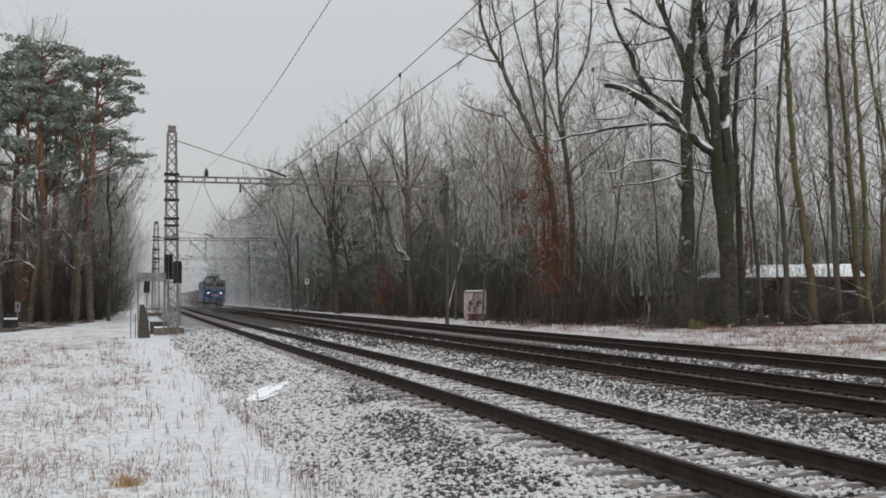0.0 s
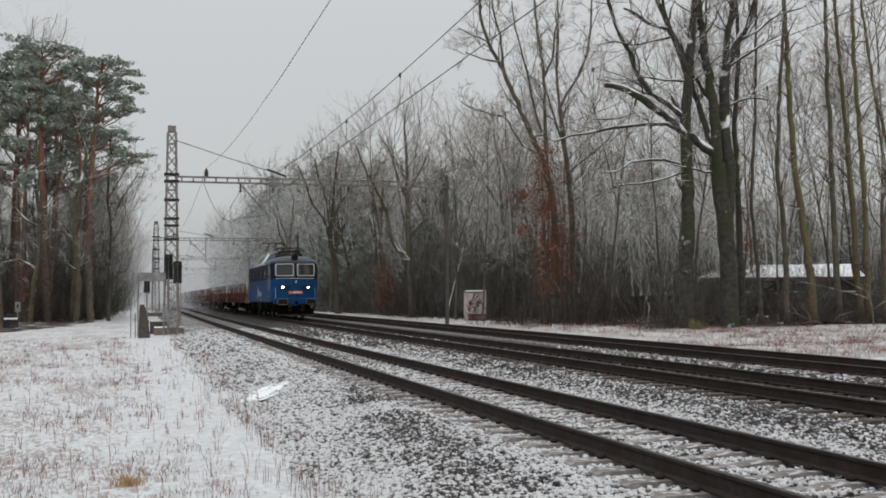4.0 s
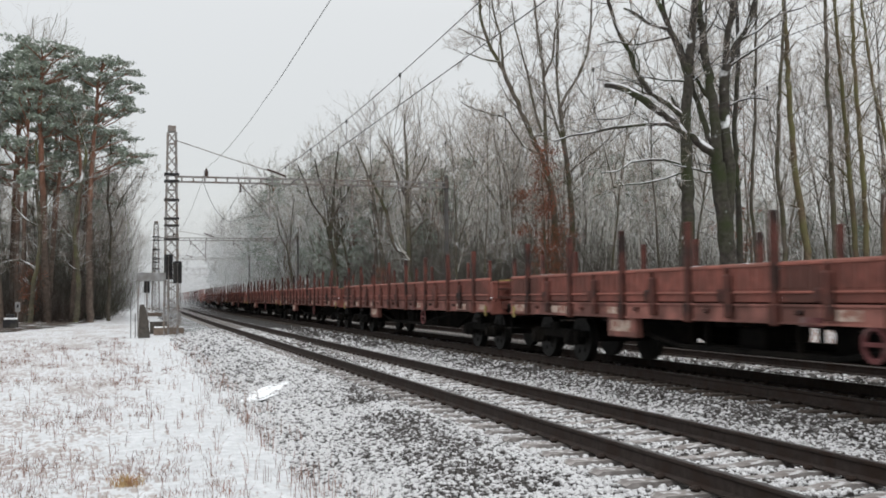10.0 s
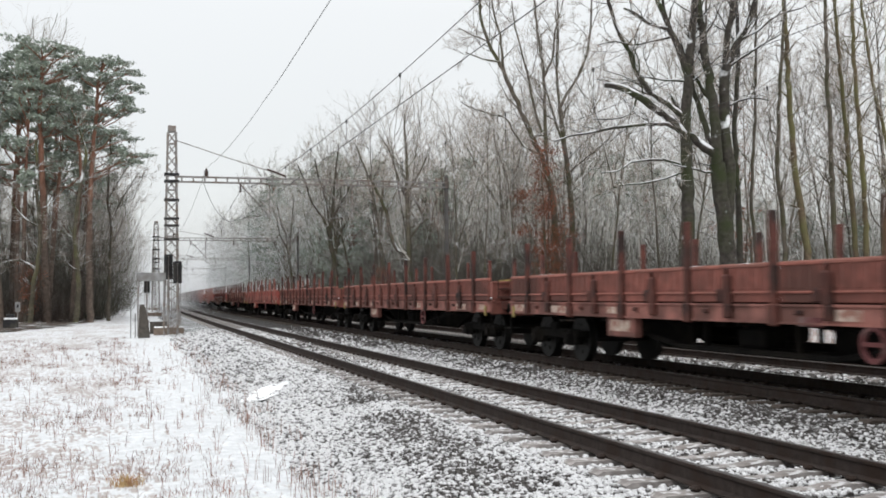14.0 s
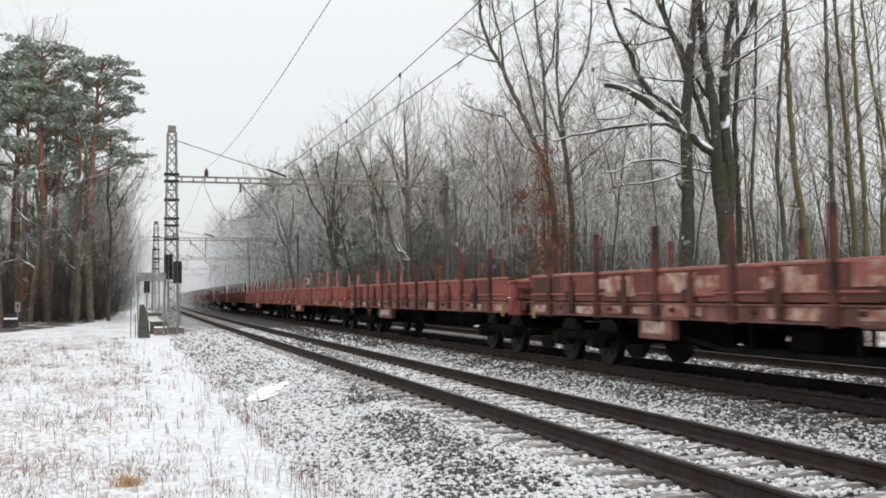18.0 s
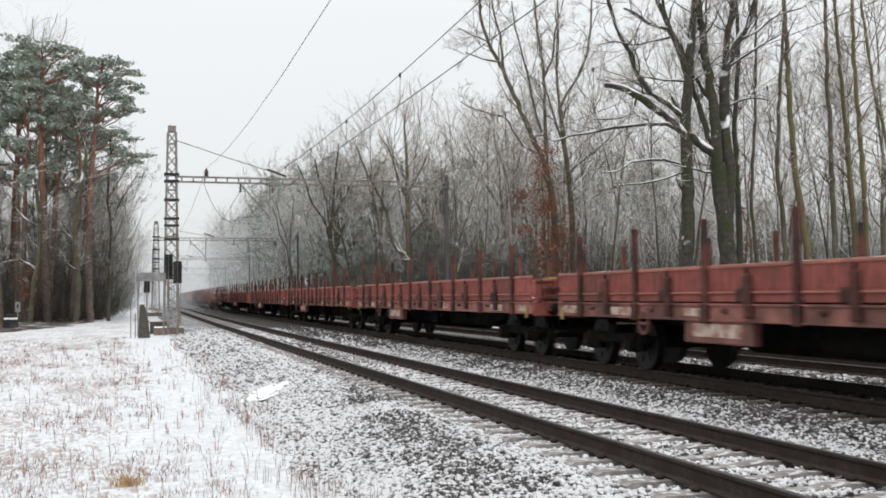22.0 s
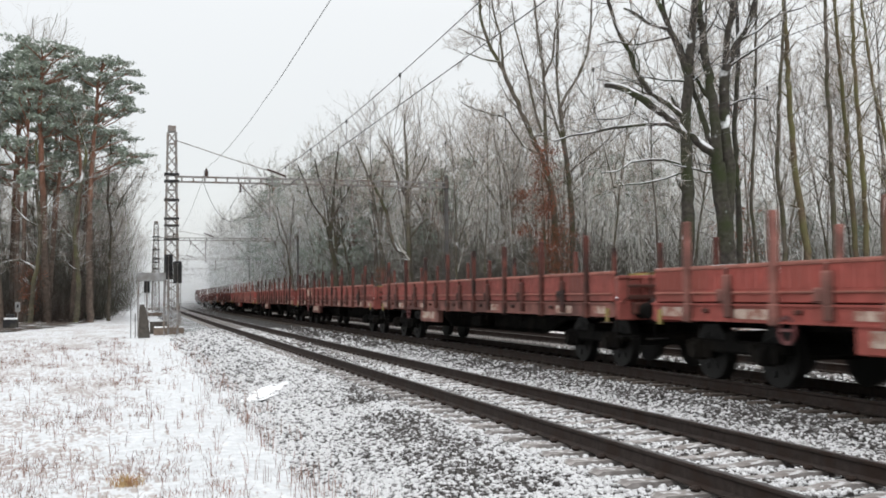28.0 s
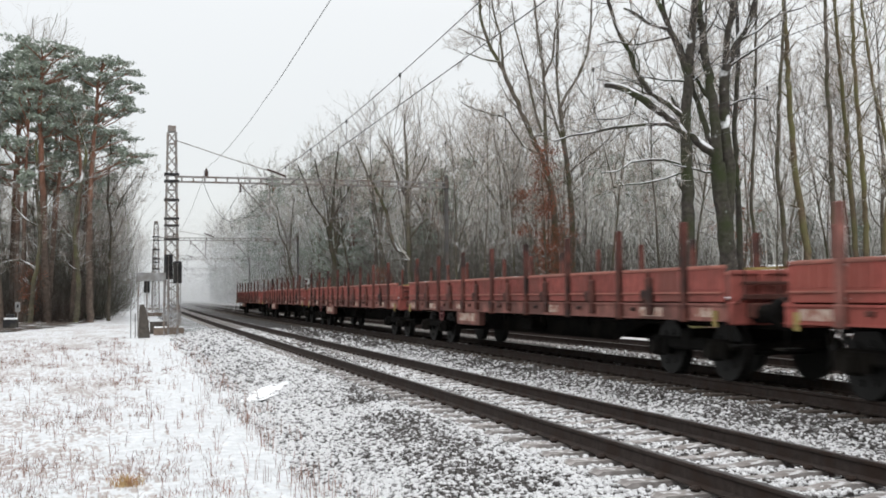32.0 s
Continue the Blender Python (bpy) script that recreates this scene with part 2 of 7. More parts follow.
MOSSBARK = mat("mossy_bark", (0.1, 0.075, 0.05), 0.95, vary=0.4, grain=5, second=(0.105, 0.1, 0.045), patch=0.5, mix=0.6, bump=0.8, bump_scale=14,
               snow=0.8, snow_edge=0.65, snow_scale=1.1, obj_vary=0.2)
SNOWYBARK = mat("snow_caught_bark", (0.085, 0.075, 0.055), 0.95, vary=0.45, grain=5, second=(0.1, 0.1, 0.05), patch=0.7, bump=0.8, bump_scale=14,
                snow=0.95, snow_edge=0.3, snow_scale=0.8)
TWIG = mat("frosted_twig", (0.35, 0.305, 0.262), 0.95, vary=0.35, grain=3, bump=0.0, snow=0.6, snow_edge=0.36, snow_scale=1.4, obj_vary=0.2)
BIRCH = mat("birch_bark", (0.6, 0.58, 0.54), 0.8, vary=0.15, grain=6, second=(0.1, 0.09, 0.08), patch=3, mix=0.3, bump=0.2)
RIMED = mat("rimed_twig", (0.21, 0.18, 0.15), 0.9, vary=0.3, grain=5, second=(0.1, 0.08, 0.07), patch=3, bump=0.1, snow=0.7, snow_edge=0.8)
# frosted twigs of the far woods, distance haze put into their pale colour
HAZETWIG = mat("hazed_frosty_twig", (0.5, 0.49, 0.455), 0.95, vary=0.3, grain=2, bump=0.0, snow=0.6, snow_edge=0.34, snow_scale=1.2, obj_vary=0.2)
PINEBARK = mat("pine_bark", (0.11, 0.085, 0.07), 0.95, vary=0.4, grain=4, second=(0.2, 0.115, 0.085), patch=0.35, mix=0.3, bump=0.9, bump_scale=9,
               snow=0.6, snow_edge=0.75, snow_scale=1.2, obj_vary=0.15)


def redden_upwards(m, low, high, tone):
    """Old pines shed their grey bark high up: the stem turns reddish with height."""
    n, l = m.node_tree.nodes, m.node_tree.links
    b = n["Principled BSDF"]
    src = b.inputs["Base Color"].links[0].from_socket
    tc, sep, span, mix = (n.new("ShaderNode" + k) for k in ("TexCoord", "SeparateXYZ", "MapRange", "MixRGB"))
    l.new(tc.outputs["Object"], sep.inputs[0])
    l.new(sep.outputs[2], span.inputs[0])
    span.inputs[1].default_value, span.inputs[2].default_value = low, high
    span.inputs[4].default_value = 0.55
    l.new(span.outputs[0], mix.inputs[0])
    l.new(src, mix.inputs[1])
    mix.inputs[2].default_value = (*tone, 1)
    l.new(mix.outputs[0], b.inputs["Base Color"])


redden_upwards(PINEBARK, 6.0, 13.0, (0.36, 0.16, 0.1))
NEEDLE = mat("pine_needles", (0.2, 0.24, 0.192), 0.8, vary=0.5, grain=2.5, second=(0.27, 0.3, 0.25), patch=1.2, bump=0.0,
             snow=0.6, snow_edge=0.62, snow_scale=2.2, obj_vary=0.2)
LEAFRED = mat("withered_leaves", (0.28, 0.105, 0.06), 0.85, vary=0.5, grain=3, second=(0.12, 0.06, 0.04), patch=1.5, bump=0.0, obj_vary=0.2)
SHRUB = mat("bramble_stems", (0.05, 0.04, 0.034), 0.95, vary=0.5, grain=2, second=(0.055, 0.036, 0.03), patch=0.4, bump=0.0, snow=0.12, snow_edge=0.7)
UNDER = mat("undergrowth_stems", (0.12, 0.11, 0.095), 0.95, vary=0.5, grain=1.5, second=(0.05, 0.05, 0.036), patch=0.4, bump=0.0, snow=0.25, snow_edge=0.65)
FLAKE = mat("haze_flake_white", (0.8, 0.82, 0.84), 0.9, vary=0.05, bump=0.0)
LITTER = mat("leaf_litter", (0.06, 0.043, 0.033), 0.95, vary=0.4, grain=3, second=(0.035, 0.027, 0.022), patch=0.5, bump=0.6, bump_scale=8, snow=0.7, snow_edge=1.2, snow_scale=0.7)
TUSSOCK = mat("tussock_grass", (0.46, 0.34, 0.17), 0.9, vary=0.4, grain=9, second=(0.36, 0.19, 0.1), patch=6, bump=0.0)
MOSSGRASS = mat("green_grass_clump", (0.13, 0.125, 0.05), 0.9, vary=0.4, grain=9, second=(0.2, 0.16, 0.08), patch=5, bump=0.0)
STRAW = mat("dead_grass", (0.2, 0.13, 0.105), 0.9, vary=0.5, grain=4, second=(0.27, 0.13, 0.09), patch=2, bump=0.0)
REDBOX = mat("oxide_red_paint", (0.235, 0.066, 0.054), 0.75, vary=0.22, grain=5, second=(0.15, 0.052, 0.042), patch=1.1, bump=0.2, bump_scale=20, obj_vary=0.18)
REDBROWN = mat("brown_red_paint", (0.185, 0.066, 0.051), 0.78, vary=0.25, grain=5, second=(0.1, 0.042, 0.033), patch=1.0, bump=0.2, bump_scale=20, obj_vary=0.15)
RIMSNOW = mat("patchy_rim_snow", (0.3, 0.14, 0.11), 0.7, vary=0.2, grain=5, bump=0.2, snow=0.9, snow_edge=0.88, snow_scale=1.6)
REDBRIGHT = mat("bright_red_paint", (0.3, 0.072, 0.058), 0.72, vary=0.2, grain=5, second=(0.24, 0.065, 0.05), patch=1.0, bump=0.2, bump_scale=20, obj_vary=0.1)
REDRAIL = mat("worn_red_paint", (0.27, 0.095, 0.073), 0.75, vary=0.25, grain=6, second=(0.22, 0.09, 0.07), patch=1.5, bump=0.2, obj_vary=0.15)
REDSOLE = mat("faded_red_paint", (0.25, 0.105, 0.086), 0.8, vary=0.25, grain=4, second=(0.12, 0.055, 0.045), patch=1.2, mix=0.6, bump=0.2, obj_vary=0.15)
STAKEM = mat("stake_rust", (0.085, 0.03, 0.023), 0.85, vary=0.3, grain=6, second=(0.025, 0.015, 0.013), patch=2, bump=0.2, obj_vary=0.2)
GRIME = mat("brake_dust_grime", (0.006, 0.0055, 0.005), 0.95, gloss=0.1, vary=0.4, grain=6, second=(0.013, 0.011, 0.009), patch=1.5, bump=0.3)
PLATE = mat("data_panel", (0.46, 0.36, 0.3), 0.8, vary=0.25, grain=12, second=(0.27, 0.13, 0.1), patch=7, mix=0.6, bump=0.1)
YELLOW = mat("yellow_paint", (0.26, 0.2, 0.07), 0.7, vary=0.25, grain=6, second=(0.4, 0.3, 0.1), patch=3, bump=0.1)
DULLEDGE = mat("worn_plough_paint", (0.12, 0.09, 0.035), 0.85, vary=0.4, grain=6, second=(0.04, 0.033, 0.025), patch=4, mix=0.7, bump=0.2)
PALE = mat("pale_spray_paint", (0.42, 0.31, 0.24), 0.8, vary=0.3, grain=5, second=(0.245, 0.09, 0.07), patch=4.5, mix=0.75, bump=0.1)
NAVY = mat("navy_paint", (0.0045, 0.0075, 0.028), 0.5, gloss=0.14, vary=0.2, grain=4, second=(0.008, 0.009, 0.016), patch=1.2, bump=0.04)
BLUE = mat("blue_paint", (0.003, 0.05, 0.16), 0.45, gloss=0.16, vary=0.12, grain=4, second=(0.006, 0.05, 0.12), patch=1.0, bump=0.04)
ROOFB = mat("roof_paint", (0.07, 0.085, 0.115), 0.55, vary=0.25, grain=4, second=(0.05, 0.055, 0.065), patch=1.2, bump=0.1)
CREAM = mat("light_trim_paint", (0.5, 0.51, 0.49), 0.5, vary=0.12, grain=6, second=(0.45, 0.44, 0.4), patch=2, bump=0.05)
MARKS = mat("lettering_paint", (0.3, 0.33, 0.37), 0.5, vary=0.12, grain=6, second=(0.25, 0.28, 0.33), patch=2, bump=0.05)
LOUVRE = mat("louvre_grille", (0.03, 0.03, 0.032), 0.6, 0.3, vary=0.3, bump=0.1)
REDPLATE = mat("red_plate", (0.5, 0.06, 0.05), 0.5, vary=0.15, bump=0.05)
HEADLAMP = mat("lit_headlamp", (1.0, 0.98, 0.94), 0.2, vary=0.0, bump=0.0, glow=14.0)
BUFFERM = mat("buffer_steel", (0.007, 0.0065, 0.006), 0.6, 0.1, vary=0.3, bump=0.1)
BRICKW = mat("rendered_wall", (0.05, 0.04, 0.034), 0.9, vary=0.3, grain=3, second=(0.035, 0.03, 0.027), patch=0.6, bump=0.3)
KIOSK = mat("sprayed_panel", (0.5, 0.42, 0.41), 0.8, vary=0.15, grain=5, second=(0.4, 0.28, 0.28), patch=1.8, bump=0.15)
MAROON = mat("maroon_base", (0.12, 0.04, 0.04), 0.85, vary=0.25, grain=5, second=(0.2, 0.14, 0.13), patch=2, bump=0.2)
SPRAY = mat("dark_spray_paint", (0.06, 0.05, 0.055), 0.8, vary=0.2, bump=0.0)


def mat_glass(name, tint, gloss=0.5):
    m = bpy.data.materials.new(name)
    m.use_nodes = True
    b = m.node_tree.nodes["Principled BSDF"]
    b.inputs["Base Color"].default_value = (*tint, 1)
    b.inputs["Roughness"].default_value = 0.06
    b.inputs["Specular IOR Level"].default_value = gloss
    return m


GLASS = mat_glass("cab_glass", (0.03, 0.034, 0.032), 0.7)
DARKGLASS = mat_glass("dark_side_glass", (0.006, 0.007, 0.008), 0.12)


# ---- mesh tools ----
class MB:
    """Collects vertices and faces of one part."""

    def __init__(self):
        self.v, self.f, self.m = [], [], []

    def add(self, verts, faces, mi=0):
        o = len(self.v)
        self.v.extend([tuple(p) for p in verts])
        self.f.extend([tuple(i + o for i in f) for f in faces])
        self.m.extend([mi] * len(faces))
        return self

    def box(self, c, s, bevel=0.0, rot=None, mi=0):
        """A box with chamfered edges."""
        hx, hy, hz = s[0] / 2, s[1] / 2, s[2] / 2
        b = min(bevel, hx * 0.9, hy * 0.9, hz * 0.9)
        vs, idx = [], {}
        if b <= 0:
            vs = [Vector((x * hx, y * hy, z * hz)) for x in (-1, 1) for y in (-1, 1) for z in (-1, 1)]
            fs = [(0, 1, 3, 2), (4, 6, 7, 5), (0, 4, 5, 1), (2, 3, 7, 6), (0, 2, 6, 4), (1, 5, 7, 3)]
        else:
            for x in (-1, 1):
                for y in (-1, 1):
                    for z in (-1, 1):
                        for k in range(3):
                            p = [x * (hx - b), y * (hy - b), z * (hz - b)]
                            p[k] = (x * hx, y * hy, z * hz)[k]
                            idx[(x, y, z, k)] = len(vs)
                            vs.append(Vector(p))
            fs = []
            for k in range(3):
                a, c2 = (k + 1) % 3, (k + 2) % 3
                for s0 in (-1, 1):
                    ring = []
                    for sa, sc in ((-1, -1), (1, -1), (1, 1), (-1, 1)):
                        q = [0, 0, 0]
                        q[k], q[a], q[c2] = s0, sa, sc
                        ring.append(idx[(*q, k)])
                    fs.append(tuple(ring if s0 > 0 else ring[::-1]))
                for sa in (-1, 1):
                    for sc in (-1, 1):
                        q1, q2 = [0, 0, 0], [0, 0, 0]
                        q1[k], q1[a], q1[c2] = -1, sa, sc
                        q2[k], q2[a], q2[c2] = 1, sa, sc
                        e = (idx[(*q1, a)], idx[(*q2, a)], idx[(*q2, c2)], idx[(*q1, c2)])
                        fs.append(e if sa * sc > 0 else e[::-1])
            for x in (-1, 1):
                for y in (-1, 1):
                    for z in (-1, 1):
                        t = (idx[(x, y, z, 0)], idx[(x, y, z, 1)], idx[(x, y, z, 2)])
                        fs.append(t if x * y * z > 0 else t[::-1])
        if rot is not None:
            vs = [rot @ p for p in vs]
        c = Vector(c)
        return self.add([p + c for p in vs], fs, mi)

    def bar(self, a, b, w, h=None, mi=0):
        """A straight square bar from a to b."""
        a, b = Vector(a), Vector(b)
        d = b - a
        rot = d.to_track_quat("Y", "Z").to_matrix()
        return self.box((a + b) / 2, (w, d.length, h or w), 0, rot, mi)

    def tube(self, pts, rad, sides=6, cap=True, mi=0):
        pts = [Vector(p) for p in pts]
        n = len(pts)
        if isinstance(rad, (int, float)):
            rad = [rad] * n
        vs, fs = [], []
        for i, p in enumerate(pts):
            d = (pts[min(i + 1, n - 1)] - pts[max(i - 1, 0)])
            d = d.normalized() if d.length > 1e-9 else Vector((0, 0, 1))
            ref = Vector((1, 0, 0)) if abs(d.x) < 0.8 else Vector((0, 1, 0))
            u = d.cross(ref).normalized()
            w = d.cross(u)
            for k in range(sides):
                a = TAU * k / sides
                vs.append(p + (u * math.cos(a) + w * math.sin(a)) * rad[i])
        for i in range(n - 1):
            for k in range(sides):
                k2 = (k + 1) % sides
                fs.append((i * sides + k, i * sides + k2, (i + 1) * sides + k2, (i + 1) * sides + k))
        if cap:
            fs.append(tuple(range(sides - 1, -1, -1)))
            fs.append(tuple((n - 1) * sides + k for k in range(sides)))
        return self.add(vs, fs, mi)

    def disc(self, c, axis, r, depth, sides=16, hole=0.0, mi=0):
        """A round disc or ring of some depth about an axis."""
        c, axis = Vector(c), Vector(axis).normalized()
        ref = Vector((0, 0, 1)) if abs(axis.z) < 0.8 else Vector((1, 0, 0))
        u = axis.cross(ref).normalized()
        w = axis.cross(u)
        vs, fs = [], []
        rr = (hole, r) if hole else (r,)
        for dd in (-depth / 2, depth / 2):
            for q in rr:
                for k in range(sides):
                    a = TAU * k / sides
                    vs.append(c + axis * dd + (u * math.cos(a) + w * math.sin(a)) * q)
        s = sides
        for k in range(s):
            k2 = (k + 1) % s
            if hole:
                fs += [(s + k, s + k2, 3 * s + k2, 3 * s + k), (k2, k, 2 * s + k, 2 * s + k2),
                       (k, k2, s + k2, s + k), (2 * s + k2, 2 * s + k, 3 * s + k, 3 * s + k2)]
            else:
                fs.append((k, k2, s + k2, s + k))
        if not hole:
            fs += [tuple(range(s - 1, -1, -1)), tuple(range(s, 2 * s))]
        return self.add(vs, fs, mi)

    def sweep(self, prof, rings, close=True, cap=True, mi=0):
        """Loft a profile (list of (a, b)) through rings: functions of (a, b) to a point."""
        n, vs, fs = len(prof), [], []
        for ring in rings:
            vs += [ring(a, b) for a, b in prof]
        for i in range(len(rings) - 1):
            for k in range(n if close else n - 1):
                k2 = (k + 1) % n
                fs.append((i * n + k, i * n + k2, (i + 1) * n + k2, (i + 1) * n + k))
        if cap and close:
            fs += [tuple(range(n - 1, -1, -1)), tuple((len(rings) - 1) * n + k for k in range(n))]
        return self.add(vs, fs, mi)

    def mesh(self, name, mats, smooth=False):
        me = bpy.data.meshes.new(name)
        me.from_pydata(self.v, [], self.f)
        for x in (mats if isinstance(mats, (list, tuple)) else [mats]):
            me.materials.append(x)
        if len(me.materials) > 1:
            me.polygons.foreach_set("material_index", self.m)
        if smooth:
            me.polygons.foreach_set("use_smooth", [True] * len(me.polygons))
        me.update()
        return me


def part(name, mb, material, parent, label="", at=None, smooth=False):
    """One mesh object under a thing or part (mb: an MB or a mesh that is shared)."""
    me = mb if isinstance(mb, bpy.types.Mesh) else mb.mesh(name, material, smooth)
    ob = new(name, me)
    ob.parent = parent
    if at is not None:
        ob.matrix_basis = at
    if label:
        ob["label"] = label
    return ob


def thing(name, label, category, group="", kind="", at=None, mesh=None):
    ob = tagged(new(name, mesh), label, category, group, kind)
    if at is not None:
        ob.matrix_basis = at
    return ob


# ---- the line: three tracks side by side, almost straight past the camera, bending away to the right far off ----
BEND, RADIUS = 300.0, 800.0


def near_x(s):
    q = min(max(s, 0.0), 150.0)
    x = 9.691 + 0.00012 * q * q / 2 + 2.4e-7 * q ** 3 / 6
    return x + max(s - 150.0, 0.0) * near_h(s)


def near_h(s):
    q = min(max(s, 0.0), 150.0)
    return 0.00012 * q + 2.4e-7 * q * q / 2


def line_h(s):
    return near_h(s) + max(s - BEND, 0.0) / RADIUS


def line_x(y):
    """Where the middle track lies, abreast of y."""
    if y <= BEND:
        return near_x(y)
    h0 = near_h(BEND)
    sh = min(math.sin(h0) + (y - BEND) / RADIUS, 0.95)
    return near_x(BEND) + RADIUS * (math.cos(h0) - math.sqrt(1 - sh * sh))


def on_line(s, off, z=0.0):
    """A point s metres along the line, off to its right."""
    h = line_h(s)
    if s <= BEND:
        x, y = near_x(s), s
    else:
        h0 = near_h(BEND)
        x = near_x(BEND) + RADIUS * (math.cos(h0) - math.cos(h))
        y = BEND + RADIUS * (math.sin(h) - math.sin(h0))
    return Vector((x + off * math.cos(h), y - off * math.sin(h), z))


TRACKS = ((-4.354, -0.085), (0.0, 0.0), (4.347, -0.034))
# ---- ground ----
def smooth(a, b, x):
    t = min(max((x - a) / (b - a), 0.0), 1.0)
    return t * t * (3 - 2 * t)


def ground_z(x, y):
    """Height of the natural ground: a flat verge beside the line, rising a little under the woods."""
    r = x - line_x(y)
    z = -0.5 + 0.02 * noise.noise(Vector((x * 3.1, y * 2.3, 9))) + 0.05 * noise.noise(Vector((x * 0.35, y * 0.35, 0))) + 0.04 * noise.noise(Vector((x * 1.3, y * 1.1, 3)))
    z -= 0.03 * math.exp(-((r + 7.95) / 0.35) ** 2) * (1 if y < 52 else 0.3)
    if -7.6 < r < 6.6:
        z -= 0.25 * min(smooth(-7.6, -6.8, r), 1 - smooth(5.8, 6.6, r))
    z += 0.22 * smooth(5.5, 7.5, r) + 0.14 * smooth(9, 24, r)
    z += 0.25 * smooth(-10, -30, r) * smooth(60, 90, y)
    return z


def build_ground():
    xs = sorted(set([-3000, -1200, -500, -200, -100, -60, -40] + [round(-30 + i * 1.0, 2) for i in range(20)] +
                    [round(-10 + i * 0.25, 2) for i in range(54)] + [round(3.5 + i * 1.0, 2) for i in range(12)] +
                    [round(15.2 + i * 0.4, 2) for i in range(45)] + [34, 37, 40, 45, 52, 60, 80, 110, 160, 260, 500, 1200, 3000]))
    ys = sorted(set([-3000, -1000, -400, -150, -60, -20, -8, 0, 4] + [round(6 + i * 0.3, 2) for i in range(90)] +
                    [33 + i * 1.0 for i in range(60)] + [94 + i * 4.0 for i in range(40)] + [260, 300, 360, 450, 600, 900, 1500, 3000]))
    mb = MB()
    mb.v = [(x, y, ground_z(x, y)) for y in ys for x in xs]
    n = len(xs)
    mb.f = [(j * n + i, j * n + i + 1, (j + 1) * n + i + 1, (j + 1) * n + i) for j in range(len(ys) - 1) for i in range(n - 1)]
    mb.m = [0] * len(mb.f)
    thing("ground", "snow-dusted meadow with dead grass showing through", "ground", kind="structure", mesh=mb.mesh("ground", SNOW, True))


build_ground()


def under_trees(x, y):
    """True where the wood's floor of fallen leaves begins."""
    w = 0.8 * noise.noise(Vector((x * 0.5, y * 0.3, 11))) + 0.5 * noise.noise(Vector((x * 1.7, y * 1.2, 5)))
    if x > line_x(y):
        edge = 9.6 + 2.4 * smooth(110, 75, y) + 2.5 * smooth(60, 56, y)
        return y > 42.9 + 2.2 * w and x - line_x(y) + w > edge
    return y > 62 and x + w < (-6.6 + 0.19 * (y - 62) if y < 80 else min(-3.2 + 0.06 * (y - 80), line_x(y) - 12.2))


def build_forest_floor(name, xs, ys):
    mb, n = MB(), len(xs)
    mb.v = [(x, y, ground_z(x, y) + 0.05 + (0.08 if abs(x) > 30 or y > 94 else 0)) for y in ys for x in xs]
    for j in range(len(ys) - 1):
        for i in range(n - 1):
            if under_trees((xs[i] + xs[i + 1]) / 2, (ys[j] + ys[j + 1]) / 2):
                mb.f.append((j * n + i, j * n + i + 1, (j + 1) * n + i + 1, (j + 1) * n + i))
    mb.m = [0] * len(mb.f)
    thing(name, "brown leaf litter under the trees with thin snow", "ground", kind="structure", mesh=mb.mesh(name, LITTER, True))


YS = [43 + 0.5 * i for i in range(100)] + [93 + 2.0 * i for i in range(30)] + [153 + 12.0 * i for i in range(20)]
build_forest_floor("forest_floor_east", [17 + 0.5 * i for i in range(50)] + [42 + 3.0 * i for i in range(20)] + [110, 150, 220], YS)
build_forest_floor("forest_floor_west", [-200, -120, -80, -60, -45] + [-36 + 2.0 * i for i in range(14)] + [-8 + 0.5 * i for i in range(36)], YS[36:])

BED = ((-8.7, -0.66), (-7.9, -0.54), (-7.0, -0.46), (-6.3, -0.38), (-5.9, -0.33), (-5.3, -0.325), (-3.4, -0.325), (-2.7, -0.33), (-2.1, -0.36),
       (-1.6, -0.25), (-0.7, -0.24), (0.7, -0.24), (1.6, -0.25), (2.2, -0.34), (2.7, -0.27), (3.6, -0.26), (5.1, -0.26), (5.9, -0.29), (6.6, -0.38), (7.1, -0.55))


